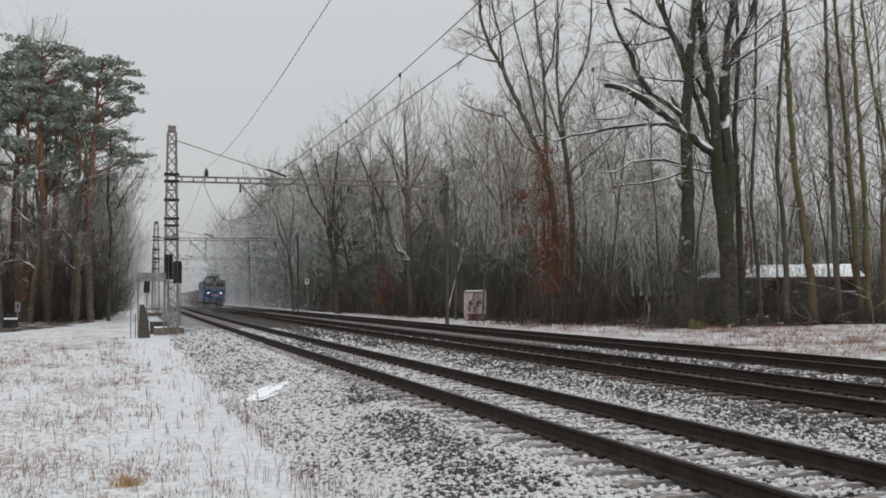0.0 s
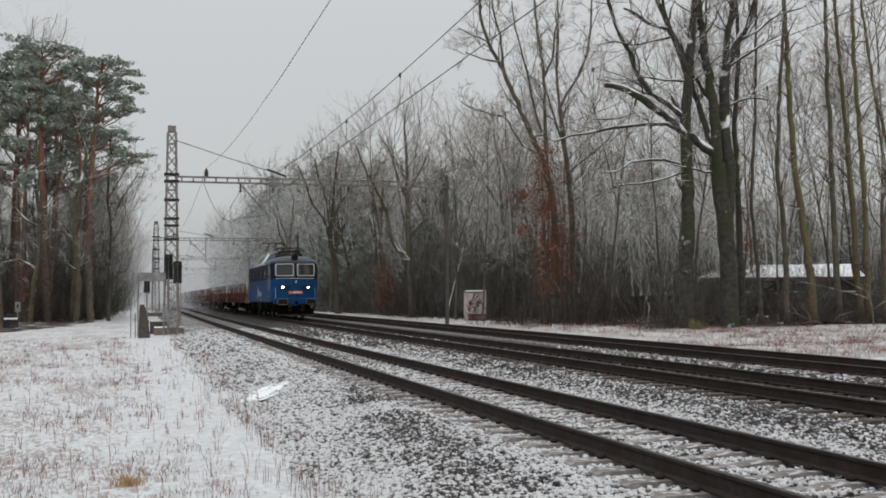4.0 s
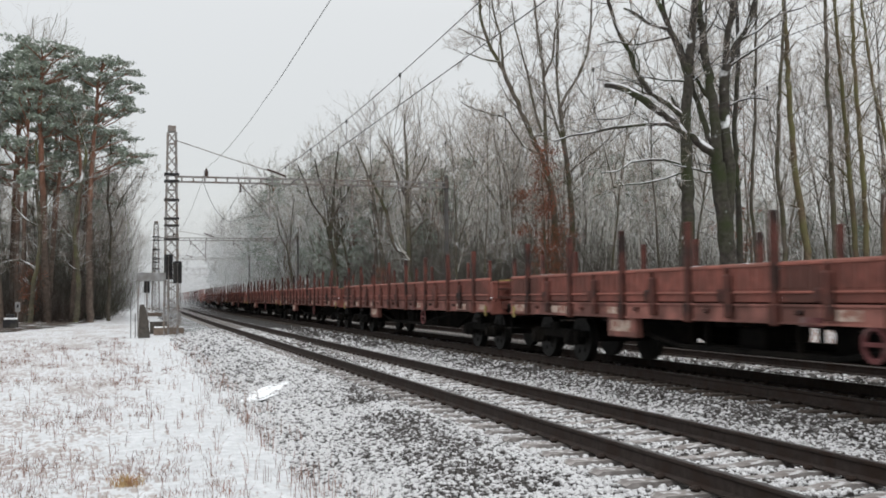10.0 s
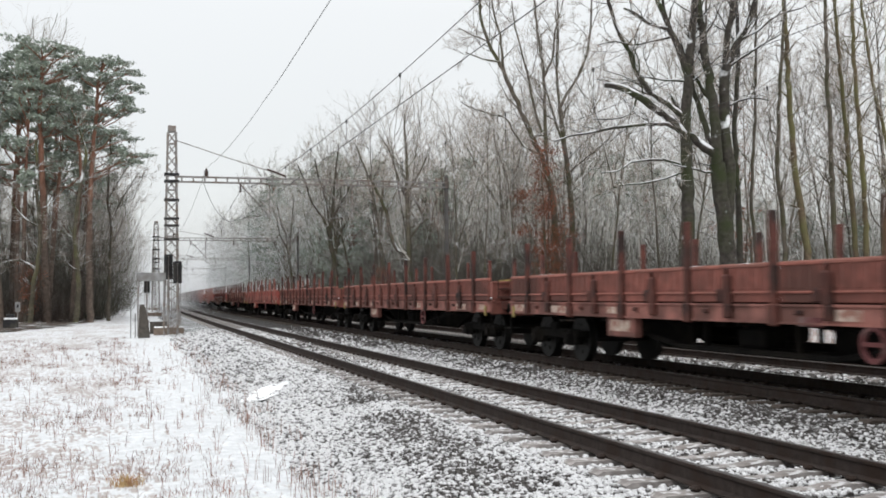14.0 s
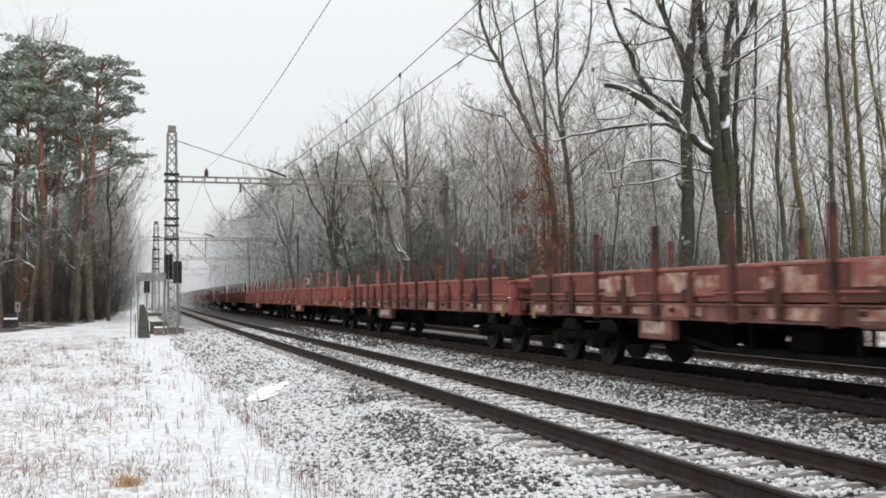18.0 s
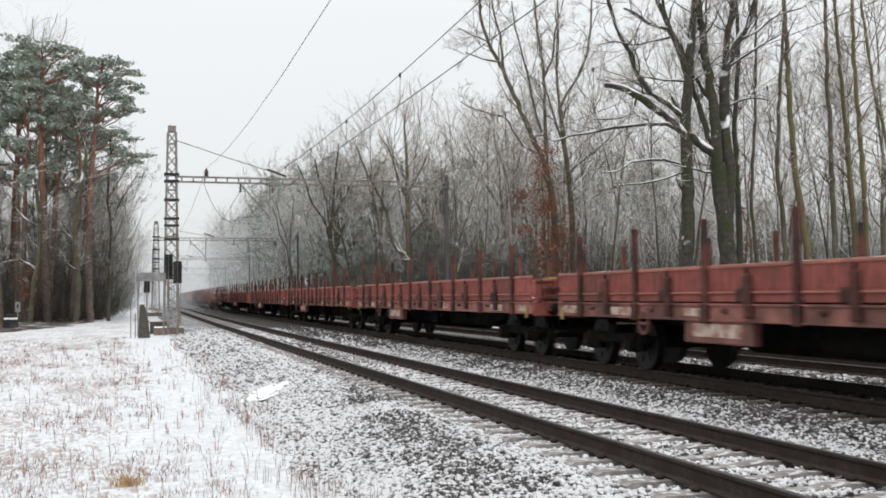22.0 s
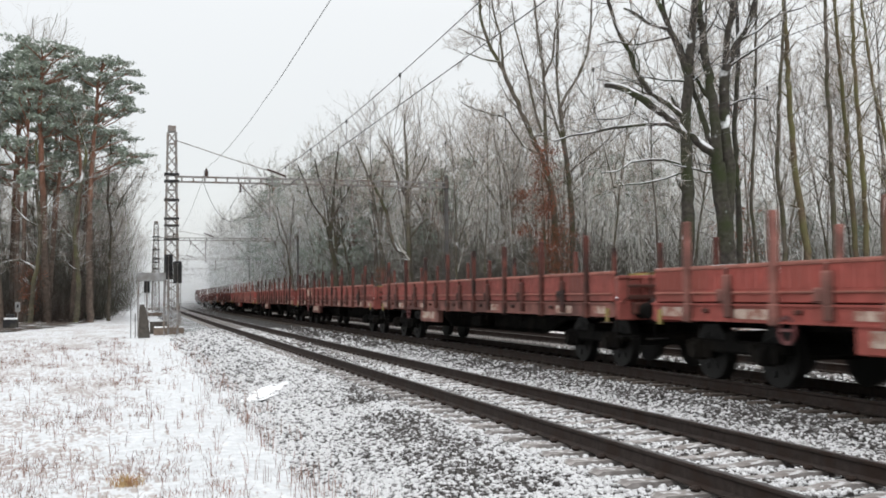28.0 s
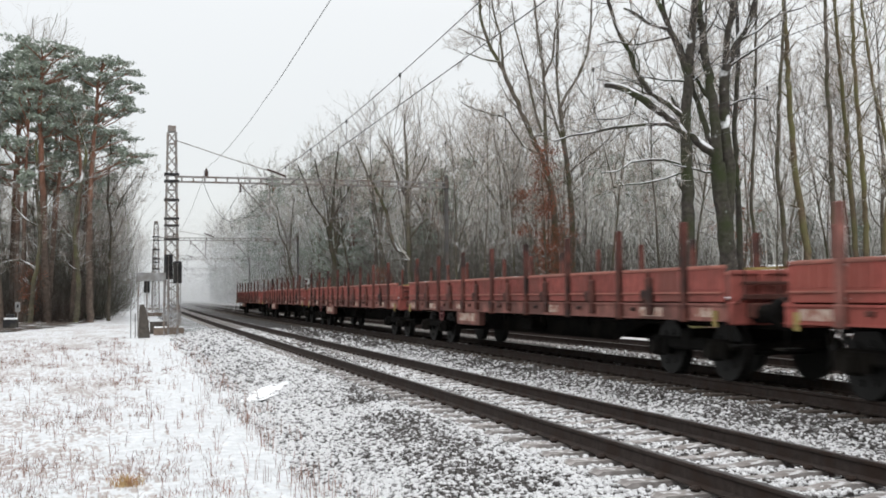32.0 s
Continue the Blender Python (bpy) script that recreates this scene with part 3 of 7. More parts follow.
def build_ballast():
    mb = MB()
    steps = [-160, -80, -30, -10] + [i * 1.0 for i in range(0, 60)] + [60 + i * 5.0 for i in range(30)] + [220, 260, 300] + [320 + 20.0 * i for i in range(24)]
    for s in steps:
        for o, z in BED:
            w = 0.03 * noise.noise(Vector((o * 2, s * 0.7, 7)))
            p = on_line(s, o + (0.18 * noise.noise(Vector((s * 0.4, o, 1))) if abs(o) > 6.5 else 0), z + w)
            mb.v.append(tuple(p))
    n = len(BED)
    mb.f = [(j * n + i, j * n + i + 1, (j + 1) * n + i + 1, (j + 1) * n + i) for j in range(len(steps) - 1) for i in range(n - 1)]
    mb.m = [0] * len(mb.f)
    bed = thing("ballast_bed", "grey crushed-stone ballast speckled with snow", "ballast", kind="structure", mesh=mb.mesh("ballast_bed", BALLAST, True))
    # loose stones on the bed, densest beside the near track
    rng = np.random.default_rng(5)
    prof_o, prof_z = np.array([b[0] for b in BED]), np.array([b[1] for b in BED])
    P, R = [], []
    for (y0, y1, o0, o1, dens, r0) in ((7.5, 13, -8.1, -2.2, 820, 0.026), (13, 21, -8.1, 2.2, 520, 0.029), (21, 34, -8.1, 2.4, 210, 0.037),
                                       (34, 56, -8.0, 2.4, 50, 0.05), (9, 13, -2.2, 1.4, 680, 0.028), (12, 30, 2.2, 6.9, 110, 0.042)):
        k = int((y1 - y0) * (o1 - o0) * dens)
        y, o = rng.uniform(y0, y1, k), rng.uniform(o0, o1, k)
        keep = (o + 9.7 < 0.86 * y + 0.5)
        for to, tz in TRACKS:
            on_sleeper = (np.abs(o - to) < 1.28) & (((y + 0.21) % 0.605) < 0.32)
            on_rail = np.abs(np.abs(o - to) - 0.7525) < 0.09
            keep &= ~on_rail & (~on_sleeper | (rng.uniform(0, 1, k) < 0.035))
        y, o = y[keep], o[keep]
        lx = np.array([line_x(v) for v in np.linspace(0, 60, 61)])
        P.append(np.stack([np.interp(y, np.linspace(0, 60, 61), lx) + o, y, np.interp(o, prof_o, prof_z) + 0.012], 1))
        R.append(rng.uniform(0.6, 1.35, len(y)) * r0)
    P, R = np.concatenate(P), np.concatenate(R)
    k = len(P)
    cube = np.array([(-1, -1, -1), (1, -1, -1), (1, 1, -1), (-1, 1, -1), (-1, -1, 1), (1, -1, 1), (1, 1, 1), (-1, 1, 1)], float)
    V = cube[None] * rng.uniform(0.5, 1.0, (k, 8, 3)) * R[:, None, None] * np.array((1.25, 0.85, 0.75))
    a = rng.uniform(0, TAU, k)
    b = rng.uniform(-1.3, 1.3, k)
    c, s_ = np.cos(a)[:, None], np.sin(a)[:, None]
    x, y2, z = V[..., 0], V[..., 1], V[..., 2] * 1.0
    x, z = x * np.cos(b)[:, None] - z * np.sin(b)[:, None], x * np.sin(b)[:, None] + z * np.cos(b)[:, None]
    V = np.stack([x * c - y2 * s_, x * s_ + y2 * c, z], -1) + P[:, None, :]
    quads = np.array([(0, 3, 2, 1), (4, 5, 6, 7), (0, 1, 5, 4), (1, 2, 6, 5), (2, 3, 7, 6), (3, 0, 4, 7)])
    F = (np.arange(k)[:, None, None] * 8 + quads[None]).reshape(-1)
    me = bpy.data.meshes.new("ballast_stones")
    me.vertices.add(k * 8)
    me.vertices.foreach_set("co", V.reshape(-1))
    me.loops.add(len(F))
    me.loops.foreach_set("vertex_index", F)
    me.polygons.add(k * 6)
    me.polygons.foreach_set("loop_start", np.arange(k * 6) * 4)
    me.polygons.foreach_set("loop_total", np.full(k * 6, 4))
    me.materials.append(STONE)
    me.update()
    tagged(part("ballast_stones", me, STONE, bed, "loose angular stones capped with snow"), kind="stuff")


RAIL_PROFILE = [(-0.075, -0.172), (0.075, -0.172), (0.075, -0.16), (0.016, -0.14), (0.014, -0.045), (0.036, -0.03), (0.036, -0.006),
                (0.028, 0.0), (-0.028, 0.0), (-0.036, -0.006), (-0.036, -0.03), (-0.014, -0.045), (-0.016, -0.14), (-0.075, -0.16)]


def sleeper_mesh(concrete):
    """A concrete sleeper, lower in its middle, with rail seats and dark clips."""
    mb = MB()
    prof = [(-1.25, 0.0, 0.12), (-1.2, 0.0, 0.14), (-0.95, 0.0, 0.14), (-0.5, 0.0, 0.14), (-0.25, -0.035, 0.115), (0.25, -0.035, 0.115), (0.5, 0.0, 0.14), (0.95, 0.0, 0.14), (1.2, 0.0, 0.14), (1.25, 0.0, 0.12)]
    for i, (x, z, w) in enumerate(prof):
        d = 0.03 if i in (0, len(prof) - 1) else 0.0
        mb.v += [(x, -w, -0.2), (x, -w * 0.82, z - d), (x, w * 0.82, z - d), (x, w, -0.2)]
    for i in range(len(prof) - 1):
        for k in range(3):
            mb.f.append((i * 4 + k, i * 4 + k + 1, i * 4 + k + 5, i * 4 + k + 4))
    mb.f += [(0, 1, 2, 3), (39, 38, 37, 36)]
    mb.m = [0] * len(mb.f)
    for sx in (-0.7525, 0.7525):
        for d in (-0.13, 0.13):
            mb.box((sx + d, 0, 0.025), (0.08, 0.1, 0.05), 0.02, mi=1)
    return mb.mesh("sleeper", [concrete, RAILM])


def build_tracks():
    clean, dirty = sleeper_mesh(CONC), sleeper_mesh(CONCDIRTY)
    steps = [-160, -40, 0] + [i * 4.0 for i in range(1, 45)] + [190, 210, 240, 270, 300] + [320 + 20.0 * i for i in range(24)]
    for ti, (off, z) in enumerate(TRACKS):
        tr = thing("railway_track", ("near running line on snowy concrete sleepers", "middle running line with blackened rails",
                                     "far running line along the snowy verge")[ti], "railway track", "parallel tracks", "structure")
        for side in (-0.7525, 0.7525):
            mb = MB()
            n = len(RAIL_PROFILE)
            for s in steps:
                for a, b in RAIL_PROFILE:
                    mb.v.append(tuple(on_line(s, off + side + a, z + b)))
            for j in range(len(steps) - 1):
                for k in range(n):
                    k2 = (k + 1) % n
                    mb.f.append((j * n + k, j * n + k2, (j + 1) * n + k2, (j + 1) * n + k))
                    mb.m.append(1 if k == 7 else 0)
            part("rail", mb, [RAILM, RAILTOP], tr)
        count = (250, 210, 160)[ti]
        for k in range(count):
            s = (4.235, 7.865, 13.915)[ti] - 0.05 + 0.605 * k
            h = line_h(s)
            p = on_line(s, off, z - 0.178)
            part("sleeper", dirty if ti == 1 else clean, CONC, tr, at=pose(p.x, p.y, p.z + random.uniform(-0.008, 0.004), 0, 0, -math.degrees(h) + random.uniform(-0.5, 0.5)))


# ---- overhead line ----
PORTALS = (-1.7, 55.3, 112.3, 169.3, 226.3, 283.3)


def lattice(mb, p0, z0, z1, w0, w1, leg, panels):
    """A tapering four-legged lattice mast from z0 to z1 with crossed bracing."""
    def corner(i, t):
        w = (w0 + (w1 - w0) * t) / 2
        sx, sy = ((-1, -1), (1, -1), (1, 1), (-1, 1))[i % 4]
        return Vector((p0[0] + sx * w, p0[1] + sy * w, z0 + (z1 - z0) * t))
    for i in range(4):
        mb.bar(corner(i, 0), corner(i, 1), leg)
    for k in range(panels):
        a, b = k / panels, (k + 1) / panels
        for i in range(4):
            mb.bar(corner(i, a), corner(i + 1, b), leg * 0.45)
            mb.bar(corner(i + 1, a), corner(i, b), leg * 0.45)
            if k % 4 == 0:
                mb.bar(corner(i, a), corner(i + 1, a), leg * 0.6)
    return mb


def build_portal(s):
    o = on_line(s, 0)
    po = thing("catenary_portal", "weathered steel portal with lattice mast spanning three tracks", "catenary portal", "catenary portals",
               at=pose(o.x, o.y, 0, 0, 0, -math.degrees(line_h(s))))
    xl, xr, zb = -7.8, 6.72, 7.5
    top = 9.75 if s < 100 else 8.85
    part("foundation", MB().box((xl - 0.12, 0, -0.42), (1.45, 1.45, 0.62), 0.03), CONCBASE, po, "cast concrete foundation block with snow on it")
    part("lattice_mast", lattice(MB(), (xl, 0), -0.25, top, 0.72, 0.4, 0.075, 17), STEELG, po)
    part("mast_cap", MB().box((xl, 0, top + 0.17), (0.4, 0.4, 0.34), 0.03), STEELG, po)
    for z in (7.6, 7.25, 6.3, 5.35, 5.0, 4.3):
        part("clamp", MB().box((xl, 0, z), (0.74, 0.74, 0.1), 0.02), BLACKP, po)
    post = MB().box((xr, 0, 3.75), (0.02, 0.16, 8.3), 0).box((xr, 0.09, 3.75), (0.17, 0.02, 8.3), 0).box((xr, -0.09, 3.75), (0.17, 0.02, 8.3), 0)
    part("girder_post", post, DARKSTEEL, po)
    part("post_bracket", MB().box((xr - 0.02, 0, zb - 0.13), (0.26, 0.34, 0.4), 0.02), DARKSTEEL, po)
    beam = MB()
    for y in (-0.14, 0.14):
        for z in (zb, zb - 0.26):
            beam.bar((xl + 0.2, y, z), (xr, y, z), 0.06)
        for k in range(25):
            x = xl + 0.5 + k * 0.57
            beam.bar((x, y, zb), (x, y, zb - 0.26), 0.06)
    for k in range(24):
        x = xl + 0.5 + k * 0.57
        beam.bar((x, -0.14, zb), (x + 0.57, 0.14, zb), 0.03)
    part("beam", beam, STEELG, po)
    part("stay_rod", MB().tube([(xl + 0.2, 0, top - 0.4), (-4.9, 0, 8.5 if s < 100 else 8.1), (-1.95, 0, 7.62)], 0.025, 5), STEELG, po)
    part("stay_insulator", MB().tube([(-3.0, 0, 8.0), (-2.0, 0, 7.64)], 0.05, 6), INSUL, po)
    pin = MB()
    pin.tube([(-6.08, 0, 7.53), (-6.08, 0, 7.95)], [0.09, 0.05], 8)
    for z in (7.62, 7.72, 7.82):
        pin.disc((-6.08, 0, z), (0, 0, 1), 0.13, 0.03, 10)
    part("pin_insulator", pin, INSUL, po)
    for toff, _ in TRACKS:
        arm = MB()
        arm.bar((toff + 1.5, 0, zb - 0.26), (toff + 1.5, 0, 5.4), 0.07)
        arm.tube([(toff - 0.05, 0, zb - 0.3), (toff + 0.1, 0, zb - 0.45), (toff + 1.5, 0, 5.55)], 0.035, 5)
        arm.tube([(toff + 1.5, 0, 5.65), (toff + 0.05, 0, 5.42)], 0.02, 5)
        arm.tube([(toff, 0, zb - 0.3), (toff, 0, 6.75)], 0.03, 5)
        part("cantilever", arm, STEELG, po)
        ins = MB()
        for k in range(5):
            ins.disc((toff, 0, 6.8 + k * 0.09), (0, 0, 1), 0.07, 0.04, 8)
        part("string_insulator", ins, INSUL, po)
    part("jumper_wire", MB().tube([(-6.3 + 2.6 * t, 0.2, 7.2 - 1.75 * (1 - (2 * t - 1.08) ** 2) - 0.35 * t) for t in [i / 12 for i in range(13)]], 0.012, 4), WIREM, po)
    return po


def build_wires():
    """Messenger, contact and feeder wires from portal to portal, with droppers."""
    for ti, (toff, _) in enumerate(TRACKS):
        w = thing("overhead_line", "thin dark messenger and contact wires with droppers", "overhead wire", "overhead lines")
        mess, cont = [], []
        drops = []
        sag = (0.96, 0.6, 0.8)[ti]
        for a, b in zip(PORTALS, PORTALS[1:]):
            for k in range(20):
                t = k / 20
                s = a + (b - a) * t
                z = 6.85 - 4 * sag * t * (1 - t)
                mess.append(on_line(s, toff, z))
                cont.append(on_line(s, toff, 5.3))
                if k and k % 2 == 0 and s < 115:
                    drops.append(MB().tube([on_line(s, toff, z + 0.03), on_line(s, toff, z - 0.06), on_line(s, toff, z - 0.07), on_line(s, toff, 5.3)], [0.025, 0.025, 0.006, 0.006], 4))
        part("messenger_wire", MB().tube(mess, 0.011 if ti == 0 else 0.005, 4), WIREM, w)
        part("contact_wire", MB().tube(cont, 0.011 if ti == 0 else 0.006, 4), WIREM, w)
        for d in drops:
            part("dropper", d, WIREM, w)
    pts = []
    for a, b in zip(PORTALS, PORTALS[1:]):
        for k in range(8):
            t = k / 8
            pts.append(on_line(a + (b - a) * t, -6.08, 7.98 - 4 * 1.1 * t * (1 - t)))
    thing("feeder_wire", "thin dark feeder wire on pin insulators", "overhead wire", mesh=MB().tube(pts, 0.009, 4).mesh("feeder_wire", WIREM))


def build_signal(x, y, z0, z1, head, name_label):
    sg = thing("railway_signal", name_label, "railway signal", "railway signals", at=pose(x, y, 0))
    part("post", MB().tube([(0, 0, z0), (0, 0, z1)], 0.06, 8), STEELG, sg)
    hd = MB().box((0, 0, z1 - head / 2 + 0.1), (0.42, 0.1, head), 0.06)
    hd.box((0, 0.12, z1 - head / 2 + 0.1), (0.3, 0.2, head * 0.85), 0.04)
    part("signal_head", hd, BLACKP, sg)
    hood = MB()
    for k in range(3):
        hood.disc((0, -0.1, z1 - 0.15 - k * 0.32), (0, 1, 0), 0.12, 0.16, 10, hole=0.1)
    part("hood", hood, BLACKP, sg)
    lad = MB()
    for sx in (-0.16, 0.16):
        lad.bar((sx, 0.25, z0), (sx, 0.18, z1 - 0.4), 0.03)
    for k in range(int((z1 - z0) / 0.3)):
        lad.bar((-0.16, 0.24, z0 + 0.2 + k * 0.3), (0.16, 0.24, z0 + 0.2 + k * 0.3), 0.02)
    part("ladder", lad, STEELG, sg)


# ---- trees ----
def turn(d, angle, spin, rng):
    d = d.normalized()
    ref = Vector((0, 0, 1)) if abs(d.z) < 0.9 else Vector((1, 0, 0))
    u = d.cross(ref).normalized()
    w = d.cross(u)
    return (d * math.cos(angle) + (u * math.cos(spin) + w * math.sin(spin)) * math.sin(angle)).normalized()


def bough(mb, p, d, length, r0, r1, seg, sides, rng, wob=0.12, rise=0.1):
    """One wandering, tapering limb; returns its points and directions."""
    pts, rad, dirs = [Vector(p)], [r0], [d.normalized()]
    q, dd = Vector(p), d.normalized()
    for i in range(seg):
        dd = (dd + Vector((rng.uniform(-wob, wob), rng.uniform(-wob, wob), rng.uniform(-wob, wob) + rise))).normalized()
        q = q + dd * (length / seg)
        pts.append(q.copy())
        dirs.append(dd.copy())
        rad.append(r0 + (r1 - r0) * (i + 1) / seg)
    mb.tube(pts, rad, sides, cap=False)
    return pts, dirs, rad


def along(pts, t):
    x = t * (len(pts) - 1)
    i = min(int(x), len(pts) - 2)
    return pts[i].lerp(pts[i + 1], x - i), i


def sprays(twigs, pts, dirs, n, length, r, rng, start=0.25, sub=3, rise=0.12, fine=1.0):
    for k in range(n):
        t = rng.uniform(start, 1.0)
        p, i = along(pts, t)
        d = turn(dirs[i], rng.uniform(0.4, 1.0), rng.uniform(0, TAU), rng)
        ln = length * rng.uniform(0.5, 1.2) * (1.15 - 0.5 * t)
        q, e, _ = bough(twigs, p, d, ln, r, r * 0.4, 3, 3, rng, 0.38, rise)
        for j in range(sub):
            p2, i2 = along(q, rng.uniform(0.25, 1.0))
            d2 = turn(e[i2], rng.uniform(0.4, 0.9), rng.uniform(0, TAU), rng)
            bough(twigs, p2, d2, ln * rng.uniform(0.35, 0.7), r * 0.6 * fine, r * 0.3 * fine, 1, 3, rng, 0.2, rise)


def bare_tree(seed, height, r, limbs, first, spread, twigs_n, sub, twig_r=0.014, lean=(0, 0), bark=BARK, fork=False, twig=TWIG):
    """A leafless tree: trunk with main limbs, and a crown of twigs."""
    rng = random.Random(seed)
    tr, tw = MB(), MB()
    pts, dirs, rad = bough(tr, (0, 0, -0.3), Vector((lean[0], lean[1], 1)), height, r, r * 0.12, 14, 8, rng, 0.075, 0.07)
    stems = [(pts, dirs, rad)]
    if fork:
        p, i = along(pts, fork)
        d = turn(dirs[i], 0.35, rng.uniform(0, TAU), rng)
        stems.append(bough(tr, p, d, height * (1 - fork) * 0.95, rad[i] * 0.75, r * 0.1, 8, 7, rng, 0.06, 0.06))
    tr.tube([(0, 0, -0.4), (0, 0, 0.1), (0, 0, 0.7)], [r * 1.7, r * 1.3, r * 1.0], 8, cap=False)
    for st_i, (pts, dirs, rad) in enumerate(stems):
        for k in range(limbs if st_i == 0 else limbs // 2):
            t = first + (0.97 - first) * (k + rng.uniform(0, 0.9)) / limbs if st_i == 0 else rng.uniform(0.25, 0.95)
            p, i = along(pts, t)
            u = max(0.0, (t - first) / (1 - first))
            d = turn(Vector((0, 0, 1)), rng.uniform(0.8, 1.15) * (1.05 - 0.5 * u) * spread, rng.uniform(0, TAU), rng)
            ln = height * rng.uniform(0.15, 0.26) * (0.3 + 0.75 * math.sin(math.pi * (0.15 + 0.78 * u))) * (0.8 + 0.4 * spread)
            q, e, _ = bough(tr, p, d, ln, max(rad[i] * 0.42, 0.025), 0.018, 6, 5, rng, 0.26, 0.1)
            sprays(tw, q, e, twigs_n, ln * 0.5, twig_r, rng, sub=sub)
        sprays(tw, pts, dirs, twigs_n * 2, height * 0.07, twig_r, rng, start=0.45, sub=sub)
    return tr.mesh("trunk", bark, True), tw.mesh("crown", twig)


def tree_thing(name, meshes, label, category, group, at):
    ob = thing(name, label, category, group, at=at)
    part("trunk", meshes[0], None, ob)
    part("crown", meshes[1], None, ob)
    return ob


def leaf_cloud(mb, c, rx, rz, n, size, rng, flat=1.0):
    """Many small leaf blades scattered in a soft cloud."""
    for _ in range(n):
        while True:
            q = Vector((rng.uniform(-1, 1), rng.uniform(-1, 1), rng.uniform(-1, 1)))
            if q.length < 1:
                break
        p = Vector(c) + Vector((q.x * rx, q.y * rx, q.z * rz))
        u = Vector((rng.gauss(0, 1), rng.gauss(0, 1), rng.gauss(0, flat))).normalized()
        w = u.cross(Vector((rng.gauss(0, 1), rng.gauss(0, 1), rng.gauss(0, 1)))).normalized()
        s = size * rng.uniform(0.6, 1.4)
        mb.add([p - u * s, p + w * s * 0.45, p + u * s, p - w * s * 0.45], [(0, 1, 2, 3)])


def pine_tree(seed, height, r, crown_from, clumps, spread, lean=(0, 0)):
    """A tall forest pine: bare trunk, broken snags, and a high crown of flat needle clumps."""
    rng = random.Random(seed)
    tr, cr = MB(), MB()
    pts, dirs, rad = bough(tr, (0, 0, -0.3), Vector((lean[0], lean[1], 1)), height, r, r * 0.25, 12, 8, rng, 0.05, 0.03)
    for k in range(14):
        p, i = along(pts, rng.uniform(0.25, crown_from))
        bough(tr, p, turn(Vector((0, 0, 1)), rng.uniform(1.1, 1.7), rng.uniform(0, TAU), rng), rng.uniform(0.4, 1.8), 0.025, 0.01, 3, 3, rng, 0.2, 0)
    for k in range(clumps):
        t = crown_from + (1 - crown_from) * (k + rng.random()) / clumps
        p, i = along(pts, min(t, 0.999))
        top = (t - crown_from) / (1 - crown_from)
        ln = spread * rng.uniform(0.5, 1.25) * (0.62 + 0.6 * math.sin(math.pi * min(top + 0.12, 1.0))) * (1.0 - 0.3 * top * top)
        q, e, _ = bough(tr, p, turn(Vector((0, 0, 1)), rng.uniform(1.15, 1.75) - 0.75 * top, rng.uniform(0, TAU), rng), ln, 0.075, 0.02, 6, 4, rng, 0.26, 0.07)
        for j in range(6):
            c, i2 = along(q, rng.uniform(0.55, 1.0))
            side_d = turn(e[i2], rng.uniform(0.5, 1.2), rng.uniform(0, TAU), rng)
            w, _e, _r = bough(tr, c, side_d, rng.uniform(0.3, 0.85), 0.02, 0.008, 2, 3, rng, 0.3, 0.12)
            leaf_cloud(cr, w[-1], rng.uniform(0.34, 0.62), rng.uniform(0.13, 0.25), 46, 0.115, rng)
    return tr.mesh("trunk", PINEBARK, True), cr.mesh("crown", NEEDLE)


def pad_pine(seed, r, trunk, pads):
    """An old pine whose boughs each carry a spreading pad of needles; trunk and pads by (sideways, height), shaped to
    fit the camera's view.
    """
    t = TracedTree(seed, 0.5)
    t.limb(r, r * 0.35, *trunk, sprout=0)
    rng, cr = t.rng, MB()
    for k in range(16):
        z = rng.uniform(4, 12)
        u = float(np.interp(z, [b for _, b in trunk], [a for a, _ in trunk]))
        bough(t.tr, (u, 0, z), turn(Vector((0, 0, 1)), rng.uniform(1.2, 1.8), rng.uniform(0, TAU), rng), rng.uniform(0.4, 1.9), 0.025, 0.008, 3, 3, rng, 0.25, 0)
    for u, z in pads:
        for y in (rng.uniform(-1.6, -0.3), rng.uniform(0.2, 1.8)):
            tip = Vector((u, y, z))
            low = z - 0.5 - 0.35 * abs(u)
            root = Vector((float(np.interp(low, [b for _, b in trunk], [a for a, _ in trunk])), 0, low))
            mid = root.lerp(tip, 0.55) + Vector((0, 0, rng.uniform(-0.35, 0.1)))
            t.tr.tube([root, mid, tip], [0.06, 0.045, 0.02], 5, cap=False)
            for j in range(7):
                c = tip + Vector((rng.gauss(0, 0.55), rng.gauss(0, 0.5), rng.gauss(0, 0.12)))
                t.tr.tube([mid.lerp(tip, 0.6), c], [0.018, 0.007], 3, cap=False)
                leaf_cloud(cr, c, rng.uniform(0.35, 0.6), rng.uniform(0.12, 0.22), 40, 0.11, rng)
    return t.tr.mesh("trunk", PINEBARK, True), cr.mesh("crown", NEEDLE)


